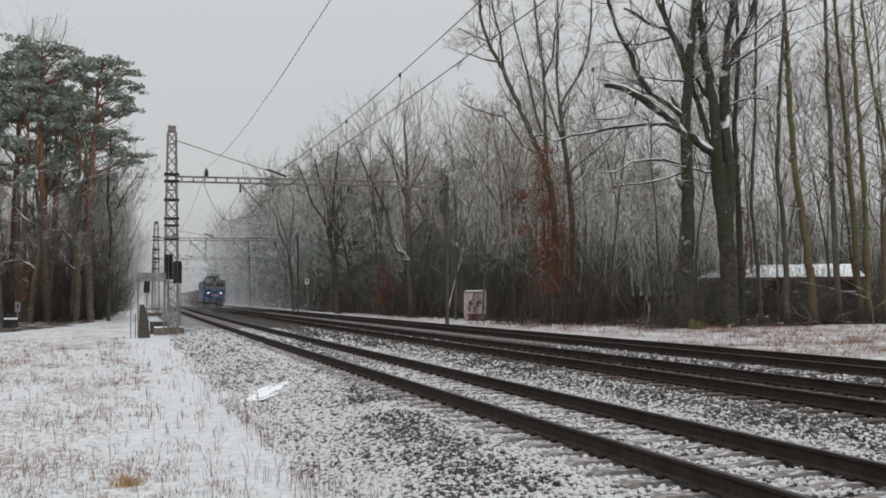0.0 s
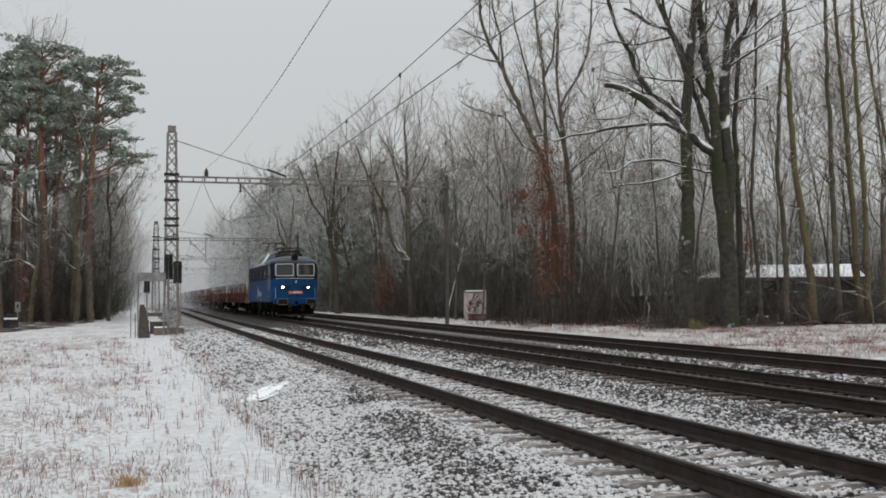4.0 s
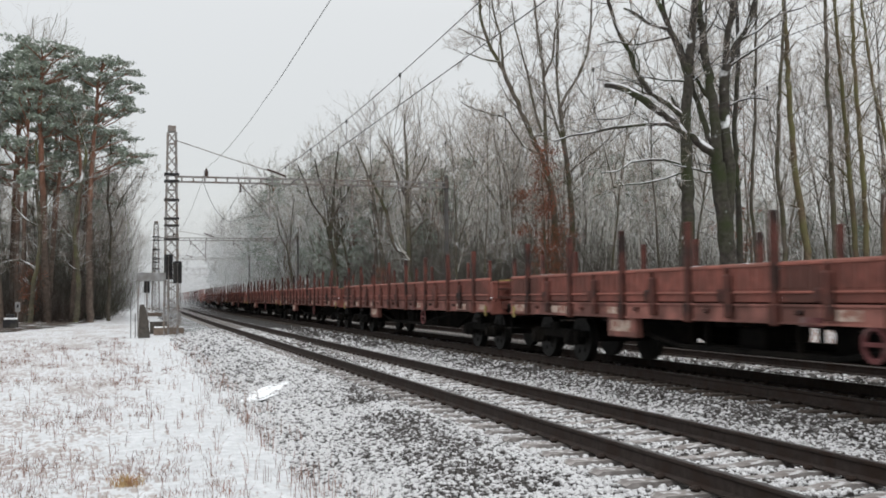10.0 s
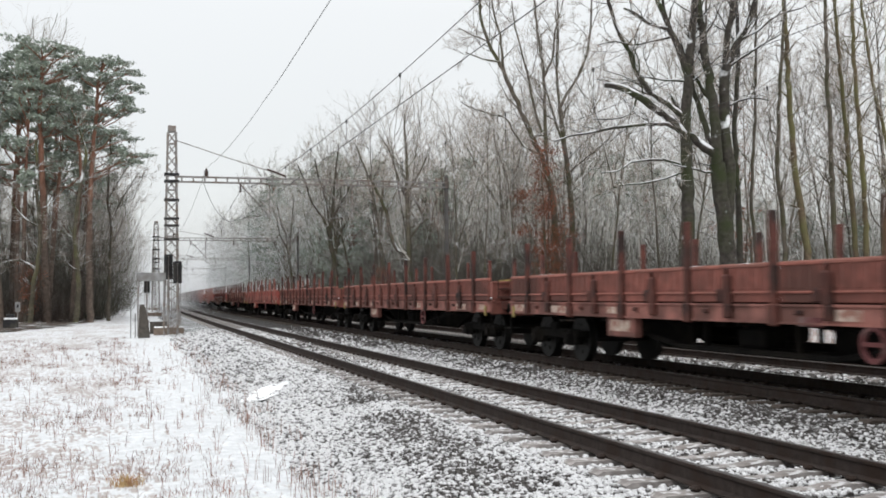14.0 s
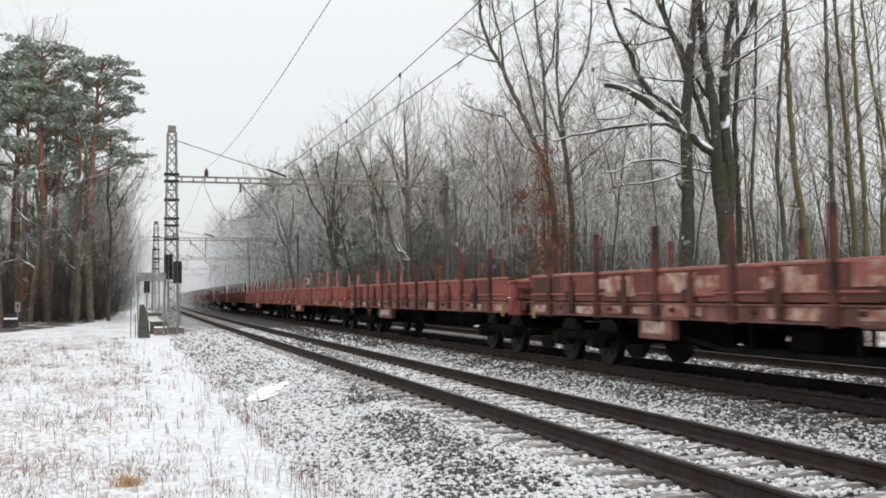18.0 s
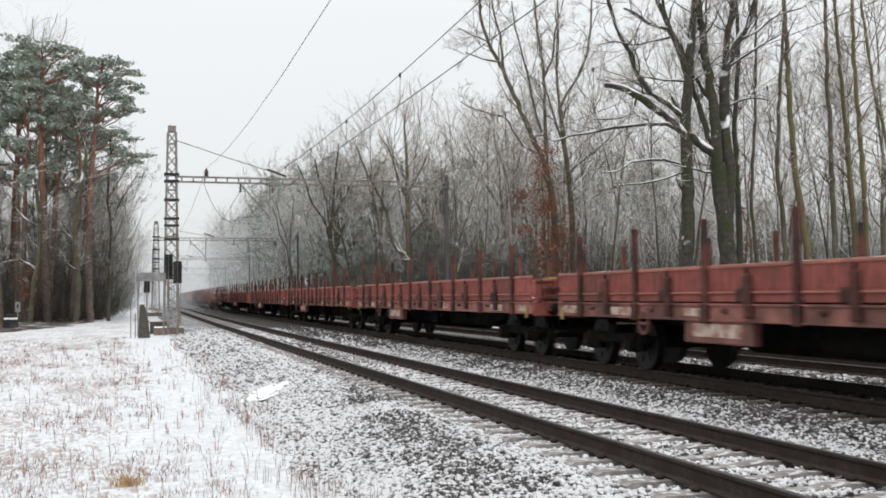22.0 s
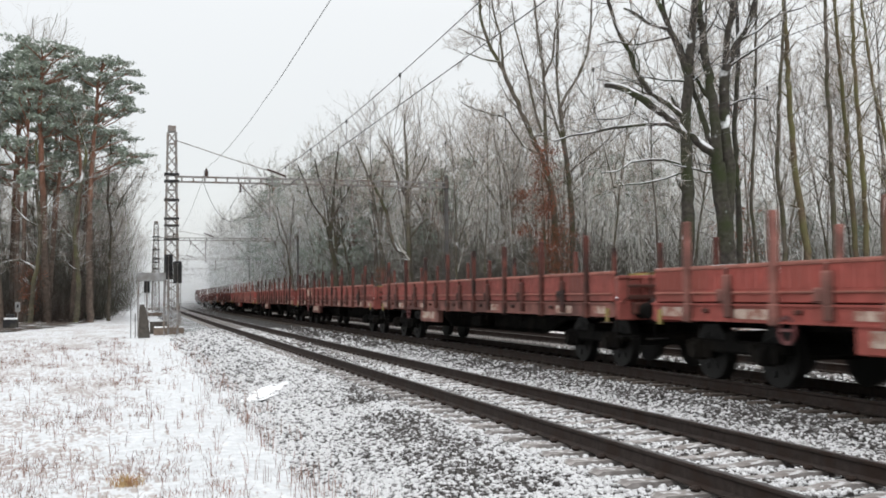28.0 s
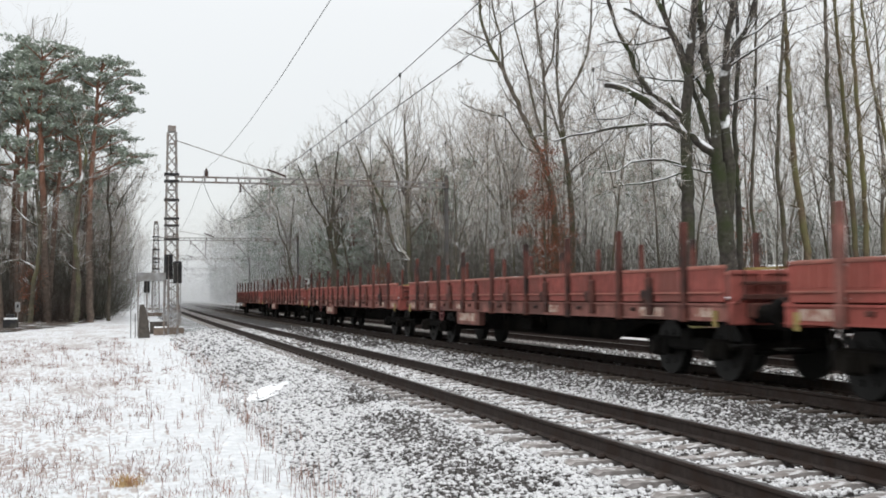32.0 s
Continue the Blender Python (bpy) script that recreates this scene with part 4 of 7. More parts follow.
class TracedTree:
    """A tree traced limb by limb to fit the camera's view. A limb is a line of (sideways, height) places with a lean in
    depth; branches and twigs sprout along it.
    """

    def __init__(self, seed, dense=1.0, twig_r=0.011, reach=1.0):
        self.rng, self.tr, self.tw = random.Random(seed), MB(), MB()
        self.dense, self.twig_r, self.reach = dense, twig_r, reach

    def limb(self, r0, r1, *places, back=0.0, start=0.15, y0=0.0, sprout=1.0, foot=0.0):
        rng, n = self.rng, len(places)
        P = [Vector((u, y0 + back * i / (n - 1), z)) for i, (u, z) in enumerate(places)]
        P = [P[0] * 2 - P[1]] + P + [P[-1] * 2 - P[-2]]
        pts = []
        for i in range(1, n):
            a, b, c, d = P[i - 1:i + 3]
            steps = max(2, int((c - b).length / 0.45))
            for k in range(steps):
                t = k / steps
                q = (b * 2 + (c - a) * t + (a * 2 - b * 5 + c * 4 - d) * t * t + (b * 3 - a - c * 3 + d) * t ** 3) * 0.5
                w = min(0.16 * r0 + 0.015, 0.045)
                pts.append(q + (Vector((rng.uniform(-w, w), rng.uniform(-w, w), rng.uniform(-w, w))) if pts else Vector()))
        pts.append(P[-2])
        m = len(pts)
        rad = [(r0 + (r1 - r0) * i / (m - 1)) * (1 + foot * math.exp(-(q.z - pts[0].z) / 1.8)) for i, q in enumerate(pts)]
        dirs = [(pts[min(i + 1, m - 1)] - pts[max(i - 1, 0)]).normalized() for i in range(m)]
        self.tr.tube(pts, rad, 12 if r0 > 0.12 else 7, cap=sprout <= 0.5)
        length = sum((q - p).length for p, q in zip(pts, pts[1:]))
        for k in range(int(length * self.dense * sprout * (1 - start)) + 1):
            t = rng.uniform(start, 1.0)
            p, i = along(pts, t)
            d2 = turn(dirs[i], rng.uniform(0.5, 1.15), rng.uniform(0, TAU), rng)
            l2 = self.reach * rng.uniform(0.9, 2.6) * (1.15 - 0.4 * t)
            q, e, _ = bough(self.tr, p, d2, l2, min(max(rad[i] * 0.4, 0.016), 0.055), 0.011, 6, 5, rng, 0.33, 0.06)
            for j in range(3):
                p3, i3 = along(q, rng.uniform(0.25, 1.0))
                q3, e3, _ = bough(self.tr, p3, turn(e[i3], rng.uniform(0.4, 1.0), rng.uniform(0, TAU), rng), l2 * rng.uniform(0.35, 0.65), 0.013, 0.007, 4, 3, rng, 0.38, 0.04)
                sprays(self.tw, q3, e3, 6, l2 * 0.36, self.twig_r * 0.8, rng, sub=3, rise=0.03)
        return self

    def meshes(self, bark, twig=None):
        return self.tr.mesh("trunk", bark, True), self.tw.mesh("crown", twig or TWIG)


def left_oak():
    t = TracedTree(5, 1.5)
    t.limb(0.34, 0.27, (-0.1, -0.4), (0.0, 3.2), (0.1, 7.1), (0.05, 9.7), start=0.9, foot=0.15).limb(0.25, 0.1, (0.05, 9.7), (0.2, 11.8), (0.4, 13.7), (0.6, 15.6), (0.7, 18.5))
    t.limb(0.15, 0.06, (-0.1, 9.8), (-0.8, 10.3), (-1.6, 10.9), (-2.2, 11.7), (-2.6, 12.7), (-3.25, 13.9), (-3.6, 15.5), (-3.7, 17.5), back=-0.8)
    t.limb(0.17, 0.08, (0.2, 11.8), (-0.25, 12.9), (-0.6, 13.7), (-1.0, 14.6), (-1.4, 15.6), (-1.6, 17.5), back=-0.5, start=0.3)
    t.limb(0.1, 0.05, (-0.25, 12.9), (-0.6, 14.0), (-0.8, 15.0), (-0.8, 17.0), back=0.6)
    t.limb(0.09, 0.05, (-0.8, 13.8), (-1.7, 14.0), (-2.3, 14.4), (-2.9, 14.6), back=-0.6, y0=-0.3)
    t.limb(0.07, 0.025, (-0.5, 13.5), (-1.6, 13.2), (-2.5, 13.0), (-3.3, 13.1), (-4.1, 12.9), back=-1.0)
    t.limb(0.06, 0.025, (0.0, 11.4), (-0.8, 11.5), (-1.8, 11.7), (-2.9, 11.4), (-3.9, 11.7), back=0.8)
    t.limb(0.065, 0.03, (-0.1, 7.5), (-0.9, 7.7), (-1.9, 7.7), (-2.6, 7.6), (-3.2, 7.2), (-4.0, 7.1), back=-0.7, sprout=0.6)
    t.limb(0.055, 0.02, (-0.1, 7.2), (-1.1, 6.85), (-2.2, 6.6), (-3.2, 6.5), (-4.5, 5.9), back=-1.0, sprout=0.6)
    t.limb(0.08, 0.05, (-0.1, 9.9), (-0.45, 10.4), (-0.6, 10.8), sprout=0).limb(0.14, 0.1, (0.0, 6.2), (-0.25, 6.6), (-0.4, 6.9), sprout=0)
    t.limb(0.06, 0.03, (0.25, 9.7), (0.6, 10.3), (1.0, 10.9), (1.6, 11.6), back=0.6)
    t.limb(0.09, 0.04, (0.2, 12.0), (0.9, 13.0), (1.3, 14.4), (1.5, 16.5), back=1.5)
    return t.meshes(OAKBARK)


def forked_oak():
    t = TracedTree(6, 1.5)
    t.limb(0.42, 0.36, (0.25, -0.4), (0.17, 4.0), (-0.05, 6.0), (-0.2, 7.6), start=0.95, foot=0.15)
    t.limb(0.28, 0.11, (-0.2, 7.6), (-0.3, 9.7), (-0.45, 11.1), (-0.65, 12.7), (-0.8, 13.9), (-0.95, 15.0), (-1.1, 18.0), start=0.4)
    t.limb(0.3, 0.24, (0.15, 4.5), (0.38, 7.1), (0.26, 8.9), (0.27, 11.0), (0.4, 12.2), start=0.8, back=0.4)
    t.limb(0.2, 0.09, (0.4, 12.2), (1.0, 13.4), (1.5, 14.4), (1.9, 15.2), (2.6, 17.5), y0=0.4, back=0.5)
    t.limb(0.17, 0.09, (0.35, 12.1), (0.45, 13.4), (0.67, 15.0), (0.8, 17.5), y0=0.4, back=-0.3)
    t.limb(0.22, 0.15, (-0.25, 8.0), (-1.1, 8.6), (-1.9, 9.1), (-2.5, 9.6), (-3.3, 10.2), (-4.1, 10.7), (-4.8, 11.0), (-5.5, 11.1), back=-1.0, start=0.4, sprout=0.5)
    t.limb(0.12, 0.035, (-1.9, 9.1), (-2.6, 9.35), (-3.8, 9.3), (-5.1, 9.2), (-5.9, 9.0), (-7.0, 8.8), (-7.9, 8.5), y0=-0.3, back=-0.9)
    t.limb(0.05, 0.03, (-4.0, 10.6), (-4.1, 10.2), (-4.4, 9.8), (-5.0, 9.6), (-6.0, 9.6), y0=-0.6)
    t.limb(0.15, 0.1, (-0.4, 8.5), (-0.7, 9.35), (-0.9, 10.3), (-1.2, 11.3), (-1.4, 12.6), back=0.5, start=0.6)
    t.limb(0.12, 0.06, (-0.4, 10.5), (-0.95, 11.4), (-1.3, 12.1), (-1.7, 13.3), back=0.4, start=0.5)
    t.limb(0.07, 0.04, (-0.3, 7.2), (-0.85, 7.2), (-1.45, 7.35), (-2.3, 7.5), back=-0.4, sprout=0.7)
    t.limb(0.08, 0.03, (0.43, 12.1), (1.0, 12.5), (1.8, 13.0), (2.8, 13.55), y0=0.4, back=-0.8)
    t.limb(0.06, 0.03, (0.4, 10.3), (0.8, 10.5), (1.45, 10.65), (2.2, 10.5), y0=0.4, back=-0.5)
    t.limb(0.08, 0.03, (1.0, 13.4), (1.9, 13.9), (2.9, 14.6), (3.8, 14.8), y0=0.5, back=-0.6)
    return t.meshes(OAKBARK)


def leaning_ash():
    t = TracedTree(7, 1.7, 0.012, 0.95)
    t.limb(0.22, 0.17, (-0.1, -0.4), (-0.1, 5.3), (-0.5, 8.6), (-1.25, 10.6), start=0.7, sprout=0.6, foot=0.15)
    t.limb(0.16, 0.05, (-1.25, 10.6), (-2.2, 12.7), (-3.0, 14.5), (-3.9, 16.2), (-4.3, 17.8), (-4.4, 20.5), back=-0.8)
    t.limb(0.12, 0.05, (-0.5, 8.9), (-0.6, 10.9), (-0.63, 14.2), (-0.9, 16.5), (-1.1, 18.5), (-1.2, 21), back=0.4)
    t.limb(0.09, 0.03, (-0.8, 11.0), (-1.3, 12.7), (-1.7, 14.8), (-2.2, 16.5), (-2.5, 18.5), back=-0.6)
    t.limb(0.08, 0.03, (-3.0, 14.5), (-3.2, 16.5), (-3.6, 18.2), (-3.7, 20), y0=-0.6)
    t.limb(0.08, 0.025, (-0.95, 9.8), (-1.9, 10.2), (-2.5, 11.1), (-2.8, 11.7), (-3.5, 11.9), (-4.7, 12.2), (-5.5, 12.6), back=-1.2)
    t.limb(0.07, 0.03, (-0.63, 14.2), (-0.1, 15.5), (0.1, 17.1), (0.5, 18.5), (0.6, 20), y0=0.3)
    t.limb(0.06, 0.03, (-3.9, 16.2), (-4.8, 16.6), (-5.6, 17.0), y0=-0.5).limb(0.06, 0.03, (-3.2, 15.0), (-4.2, 15.2), (-5.2, 15.6), y0=-0.5)
    return t.meshes(BARK)


def straight_ash():
    t = TracedTree(8, 1.6, 0.012, 0.95)
    t.limb(0.19, 0.13, (-0.35, -0.4), (-0.43, 5.3), (-0.6, 8.6), (-0.85, 10.6), (-1.05, 12.4), start=0.5, sprout=0.8, foot=0.15)
    t.limb(0.09, 0.04, (-1.05, 12.4), (-1.2, 14.6), (-1.1, 16.9), (-1.15, 20)).limb(0.1, 0.04, (-1.05, 12.4), (-0.6, 13.3), (0.0, 14.2), (0.45, 15.2), (0.8, 17.2), (0.9, 20))
    t.limb(0.08, 0.03, (-0.8, 10.1), (-1.4, 11.9), (-1.8, 13.1), (-2.2, 15), back=-0.5).limb(0.06, 0.03, (-0.6, 8.6), (0.4, 9.5), (1.4, 10.2), (2.4, 11.6), back=-0.6)
    return t.meshes(BARK)


def snow_limbed_tree():
    t = TracedTree(9, 1.3, 0.016, 1.15)
    t.limb(0.24, 0.17, (0.1, -0.4), (0.0, 3.3), (-0.1, 5.5), (-0.2, 9.0), start=0.7, foot=0.15).limb(0.17, 0.05, (-0.2, 9.0), (-0.25, 12.6), (-0.4, 15.1), (-0.4, 16.0), back=0.4)
    t.limb(0.16, 0.06, (-0.1, 4.8), (-0.9, 5.2), (-1.5, 6.4), (-1.8, 8.0), (-2.5, 9.75), (-3.4, 11.5), (-4.1, 13.3), back=-1.2, start=0.4)
    t.limb(0.11, 0.04, (-0.2, 8.6), (0.15, 10.2), (0.8, 11.3), (1.4, 12.6), back=-0.7).limb(0.1, 0.05, (-0.1, 6.0), (0.7, 7.1), (1.2, 7.5), (2.0, 7.9), back=-0.8, sprout=0.6)
    t.limb(0.11, 0.04, (-0.2, 9.0), (-0.9, 10.9), (-1.5, 12.9), (-2.3, 14.2), back=0.5).limb(0.08, 0.04, (0.0, 4.3), (-0.6, 4.5), (-1.7, 4.4), back=-0.6, sprout=0.5)
    return t.meshes(BARK)


def crooked_oak():
    t = TracedTree(10, 1.2, 0.018, 1.3)
    t.limb(0.26, 0.2, (0.2, -0.4), (-0.1, 4.3), (-0.55, 7.0), start=0.8, foot=0.15).limb(0.17, 0.05, (-0.55, 7.0), (-0.2, 11.4), (0.05, 14.1), (0.3, 16.2))
    t.limb(0.15, 0.05, (-0.55, 7.0), (-1.0, 8.7), (-2.3, 10.8), (-2.8, 12.5), (-3.5, 14.1), back=-1.0).limb(0.12, 0.05, (-0.65, 8.0), (-0.9, 10.6), (-1.7, 13.0), (-2.1, 15.0), back=0.8)
    t.limb(0.12, 0.04, (-0.4, 9.0), (0.8, 11.0), (1.9, 13.2), (2.6, 14.8), back=-0.6)
    return t.meshes(BARK)


def slim_stem(seed, r, *places, bark):
    t = TracedTree(seed, 1.15, 0.01, 0.75)
    t.limb(r, r * 0.45, *places, start=0.3, foot=0.15)
    return t.meshes(bark)


def sapling_mesh(seed, n, height, wx, wy):
    """A thicket: many thin stems with side twigs over an oblong patch."""
    rng = random.Random(seed)
    mb = MB()
    for _ in range(n):
        h = height * rng.uniform(0.35, 1.1)
        p = Vector((rng.uniform(-wx, wx), rng.uniform(-wy, wy), -0.3))
        q, e, _r = bough(mb, p, Vector((rng.uniform(-.55, .55), rng.uniform(-.55, .55), 1)), h, 0.012 + 0.006 * h / 3, 0.005, 4, 3, rng, 0.28, 0.06)
        for k in range(5):
            p2, i = along(q, rng.uniform(0.2, 1))
            bough(mb, p2, turn(e[i], rng.uniform(0.4, 1.0), rng.uniform(0, TAU), rng), h * rng.uniform(0.15, 0.4), 0.008, 0.004, 1, 3, rng, 0.25, 0.05)
    return mb


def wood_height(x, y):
    """Height of the wood's canopy, set by bearing from the camera to fit the skyline in its view."""
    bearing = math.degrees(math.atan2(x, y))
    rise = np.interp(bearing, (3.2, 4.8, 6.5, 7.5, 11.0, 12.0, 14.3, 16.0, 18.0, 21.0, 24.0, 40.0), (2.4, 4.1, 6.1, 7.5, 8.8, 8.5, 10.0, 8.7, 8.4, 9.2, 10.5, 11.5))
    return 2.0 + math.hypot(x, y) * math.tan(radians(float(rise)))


def build_woods():
    rng = random.Random(11)
    slim = [bare_tree(20 + i, h, r * 0.62, 24, 0.26, 1.2, 8, 3, twig_r=0.011, fork=f) for i, (h, r, f) in enumerate(
        ((18.5, 0.17, False), (20, 0.2, 0.45), (17, 0.15, False), (21, 0.22, 0.35), (15, 0.12, False)))]
    far = [bare_tree(40 + i, h, r * 0.8, 20, 0.25, 1.3, 6, 2, twig_r=0.017, fork=0.35, twig=HAZETWIG) for i, (h, r) in enumerate(((18, 0.17), (16.5, 0.15), (19, 0.17)))]
    pines = [pine_tree(60, 19.4, 0.26, 0.55, 23, 3.1, (0.1, 0)), pine_tree(61, 19.4, 0.24, 0.5, 24, 3.0, (-0.1, 0)), pine_tree(62, 18, 0.2, 0.52, 20, 2.6)]
    young = [pine_tree(63, 15, 0.16, 0.16, 44, 2.5), pine_tree(64, 14, 0.15, 0.2, 40, 2.2)]

    def put(kind, meshes, x, y, label, size=1.0, spin=None, group="woodland trees", name="bare_tree"):
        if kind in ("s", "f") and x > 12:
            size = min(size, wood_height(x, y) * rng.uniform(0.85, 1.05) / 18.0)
        m = pose(x, y, ground_z(x, y), 0, 0, rng.uniform(0, 360) if spin is None else spin) @ Matrix.Scale(size, 4)
        return tree_thing(name, meshes, label, "tree", group, m)

    SL = "leafless slender woodland tree with snow-dusted twigs"
    FL = "leafless woodland tree with haze-pale twigs, frost and snow"
    # single trees of the near right-hand edge: east, north, scale
    facing = -math.degrees(YAW)
    put("oak", left_oak(), 24.65, 43.6, "massive dark oak with snow along its spreading limbs", spin=facing, group="old oaks", name="oak_tree")
    put("oak", forked_oak(), 26.3, 43.2, "massive dark forked oak with a broken snowy limb", spin=facing, group="old oaks", name="oak_tree")
    put("t", leaning_ash(), 23.6, 56.5, "tall leafless tree with forked leaning stems", spin=facing)
    put("t", straight_ash(), 25.0, 56.5, "tall leafless tree with slender upright stems", spin=facing)
    put("t", snow_limbed_tree(), 21.15, 80.3, "leafless tree with a crooked snow-covered limb", spin=facing)
    oak3 = crooked_oak()
    put("t", oak3, 19.0, 100, "crooked leafless tree with snowy boughs", spin=facing)
    for x, y, sc, spin in ((22.5, 95, 0.9, 40), (24.5, 88, 0.86, 200), (20.5, 110, 0.95, 130), (27.0, 96, 0.95, 300), (23.0, 120, 0.98, 80), (25.5, 72, 0.85, 170), (28.5, 78, 0.9, 250), (19.0, 128, 0.85, 20)):
        put("t", oak3, x, y, "crooked leafless tree with snowy boughs", sc, spin=spin)
    # slender stems beside the oaks, their lean traced to fit the camera's view
    dark, moss = "slender leafless tree with snow-dusted bark", "slender leafless tree with yellow-green mossy bark"
    put("m", slim_stem(81, 0.17, (0.1, -0.4), (0.0, 5), (-0.1, 9.5), (0.1, 13), (0.0, 18), bark=OAKBARK), 27.78, 44.2, dark, spin=facing)
    put("m", slim_stem(82, 0.11, (0.1, -0.4), (0.0, 3), (-0.25, 6), (0.0, 10), (0.2, 17), bark=BARK), 28.95, 44.5, dark, spin=facing)
    put("m", slim_stem(83, 0.14, (0.0, -0.4), (-0.05, 4.5), (-0.3, 7.2), (-0.15, 11), (0.2, 15), (0.3, 18), bark=BARK), 30.37, 44.3, dark, spin=facing)
    put("m", slim_stem(84, 0.2, (0.2, -0.4), (-0.2, 3.9), (-0.5, 6.3), (-0.75, 8.4), (-0.85, 11), (-1.0, 15), (-1.1, 18), bark=MOSSBARK), 31.55, 44.0, moss, spin=facing, name="mossy_tree")
    put("m", slim_stem(85, 0.16, (0.0, -0.4), (-0.2, 4.5), (-0.25, 8), (-0.35, 12), (-0.4, 18), bark=BARK), 33.14, 44.0, dark, spin=facing)
    put("m", slim_stem(86, 0.15, (0.0, -0.4), (-0.3, 5), (-0.5, 8.4), (-0.65, 11), (-0.9, 15), (-1.0, 18), bark=MOSSBARK), 34.06, 43.6, moss, spin=facing, name="mossy_tree")
    put("m", slim_stem(87, 0.16, (0.0, -0.4), (-0.05, 6), (-0.25, 10.2), (-0.4, 13), (-0.45, 18), bark=MOSSBARK), 34.69, 43.9, moss, spin=facing, name="mossy_tree")
    put("m", slim_stem(88, 0.13, (0.0, -0.4), (0.1, 4), (0.4, 8), (-0.3, 12), (-0.8, 16), bark=MOSSBARK), 35.72, 44.0, moss, spin=facing, name="mossy_tree")
    for i, (x, y, sc) in enumerate(((28.6, 53, 0.8), (31.5, 52, 0.85), (34.5, 51, 0.8), (38.5, 47.5, 0.9), (36.5, 54, 0.85), (40.5, 52, 0.9), (32.8, 57, 0.85), (43, 55, 0.9), (37.6, 46.0, 0.95))):
        put("near", slim[i % 5], x, y, SL, sc)
    # the wood on the right of the line, thinning out to haze
    placed = []
    tries = 0
    while len(placed) < 150 and tries < 6000:
        tries += 1
        y = 50 + 290 * rng.random() ** 1.25
        r = 10.8 + 38 * rng.random() ** 1.7 + (3.0 if y < 62 else 0)
        x = line_x(y) + r
        gap = 2.0 + y * 0.012
        if any(abs(x - a) + abs(y - b) < gap * 1.4 for a, b in placed) or (y < 60 and x > 24 and r < 20 and rng.random() < 0.5):
            continue
        placed.append((x, y))
        # beyond this distance the twigs carry haze in their colour
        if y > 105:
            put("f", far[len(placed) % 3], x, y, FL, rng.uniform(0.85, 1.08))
        else:
            put("s", slim[len(placed) % 5], x, y, SL, rng.uniform(0.8, 1.0))
    # dark evergreens deep in the wood
    for k in range(26):
        turnto = radians(16.2 + 11.8 * (k % 13) / 12 + rng.uniform(-0.4, 0.4))
        far_off = 96 + 16 * (k // 13) + rng.uniform(-5, 5)
        x, y = far_off * math.sin(turnto), far_off * math.cos(turnto)
        put("p", young[k % 2], x, y, "dense dark evergreen pine deep in the wood", far_off / 108 * rng.uniform(0.86, 1.02), name="pine_tree")
    for x, y, sc in ((52, 74, 0.55), (56, 72, 0.58), (60, 70, 0.5), (66, 84, 0.6), (49, 80, 0.6), (58, 88, 0.62), (63, 80, 0.6), (54, 82, 0.62), (46, 86, 0.6), (70, 78, 0.6), (50, 90, 0.66)):
        put("p", young[int(x) % 2], x, y, "dense dark evergreen pine deep in the wood", sc, name="pine_tree")
    # the same wood running on beside the line to the bend: close-set bare trees with evergreens among them
    for k in range(84):
        y = 112 + 290 * (k + rng.random()) / 84
        x = line_x(y) + 10.2 + 3.0 * smooth(190, 120, y) + 7 * rng.random() ** 1.5
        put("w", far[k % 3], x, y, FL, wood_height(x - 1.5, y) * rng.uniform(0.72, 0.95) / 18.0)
    for k in range(60):
        y = 108 + 290 * (k + rng.random()) / 60
        x = line_x(y) + 10.6 + 2.5 * smooth(190, 120, y) + 8 * rng.random() ** 1.4
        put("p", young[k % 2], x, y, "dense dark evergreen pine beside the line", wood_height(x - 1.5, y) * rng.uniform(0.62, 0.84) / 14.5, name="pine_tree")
    # pines and bare trees at the edge of the wood on the left
    facing_p = "tall pine with reddish trunk and layered dark green crown"
    put("p", pad_pine(71, 0.27, ((0.0, -0.4), (-0.15, 7.0), (0.15, 13.5), (0.4, 16.3), (0.5, 18.5), (0.9, 20.0)),
                      ((1.4, 20.0), (2.4, 19.4), (0.3, 19.9), (1.9, 18.6), (3.0, 18.0), (0.9, 18.3), (2.5, 17.0), (1.7, 16.0), (2.9, 16.2), (-0.5, 18.6), (2.2, 14.3), (3.2, 12.9), (2.7, 12.2), (1.4, 17.4))),
        -2.75, 85, facing_p, spin=facing, group="forest-edge pines", name="pine_tree")
    put("p", pad_pine(72, 0.32, ((0.0, -0.4), (-0.3, 7.0), (-0.6, 13.5), (-0.7, 16), (-0.5, 20.0)),
                      ((-0.3, 20.4), (0.9, 20.5), (2.0, 20.2), (2.6, 19.2), (-1.5, 20.7), (0.4, 19.2), (1.5, 18.8), (-1.8, 18.9), (-0.9, 17.4), (-2.4, 17.2), (0.6, 16.4), (-1.4, 15.8), (-2.6, 15.4), (0.9, 14.6), (-0.2, 15.0))),
        -5.75, 84, facing_p, spin=facing, group="forest-edge pines", name="pine_tree")
    put("p", pad_pine(73, 0.22, ((0.0, -0.4), (0.2, 5.0), (0.6, 10.5), (0.5, 13), (0.0, 16.0)),
                      ((0.0, 16.4), (0.9, 15.6), (-0.8, 16.0), (1.4, 14.6), (-1.0, 14.6))), -4.1, 85.5, facing_p, spin=facing, group="forest-edge pines", name="pine_tree")
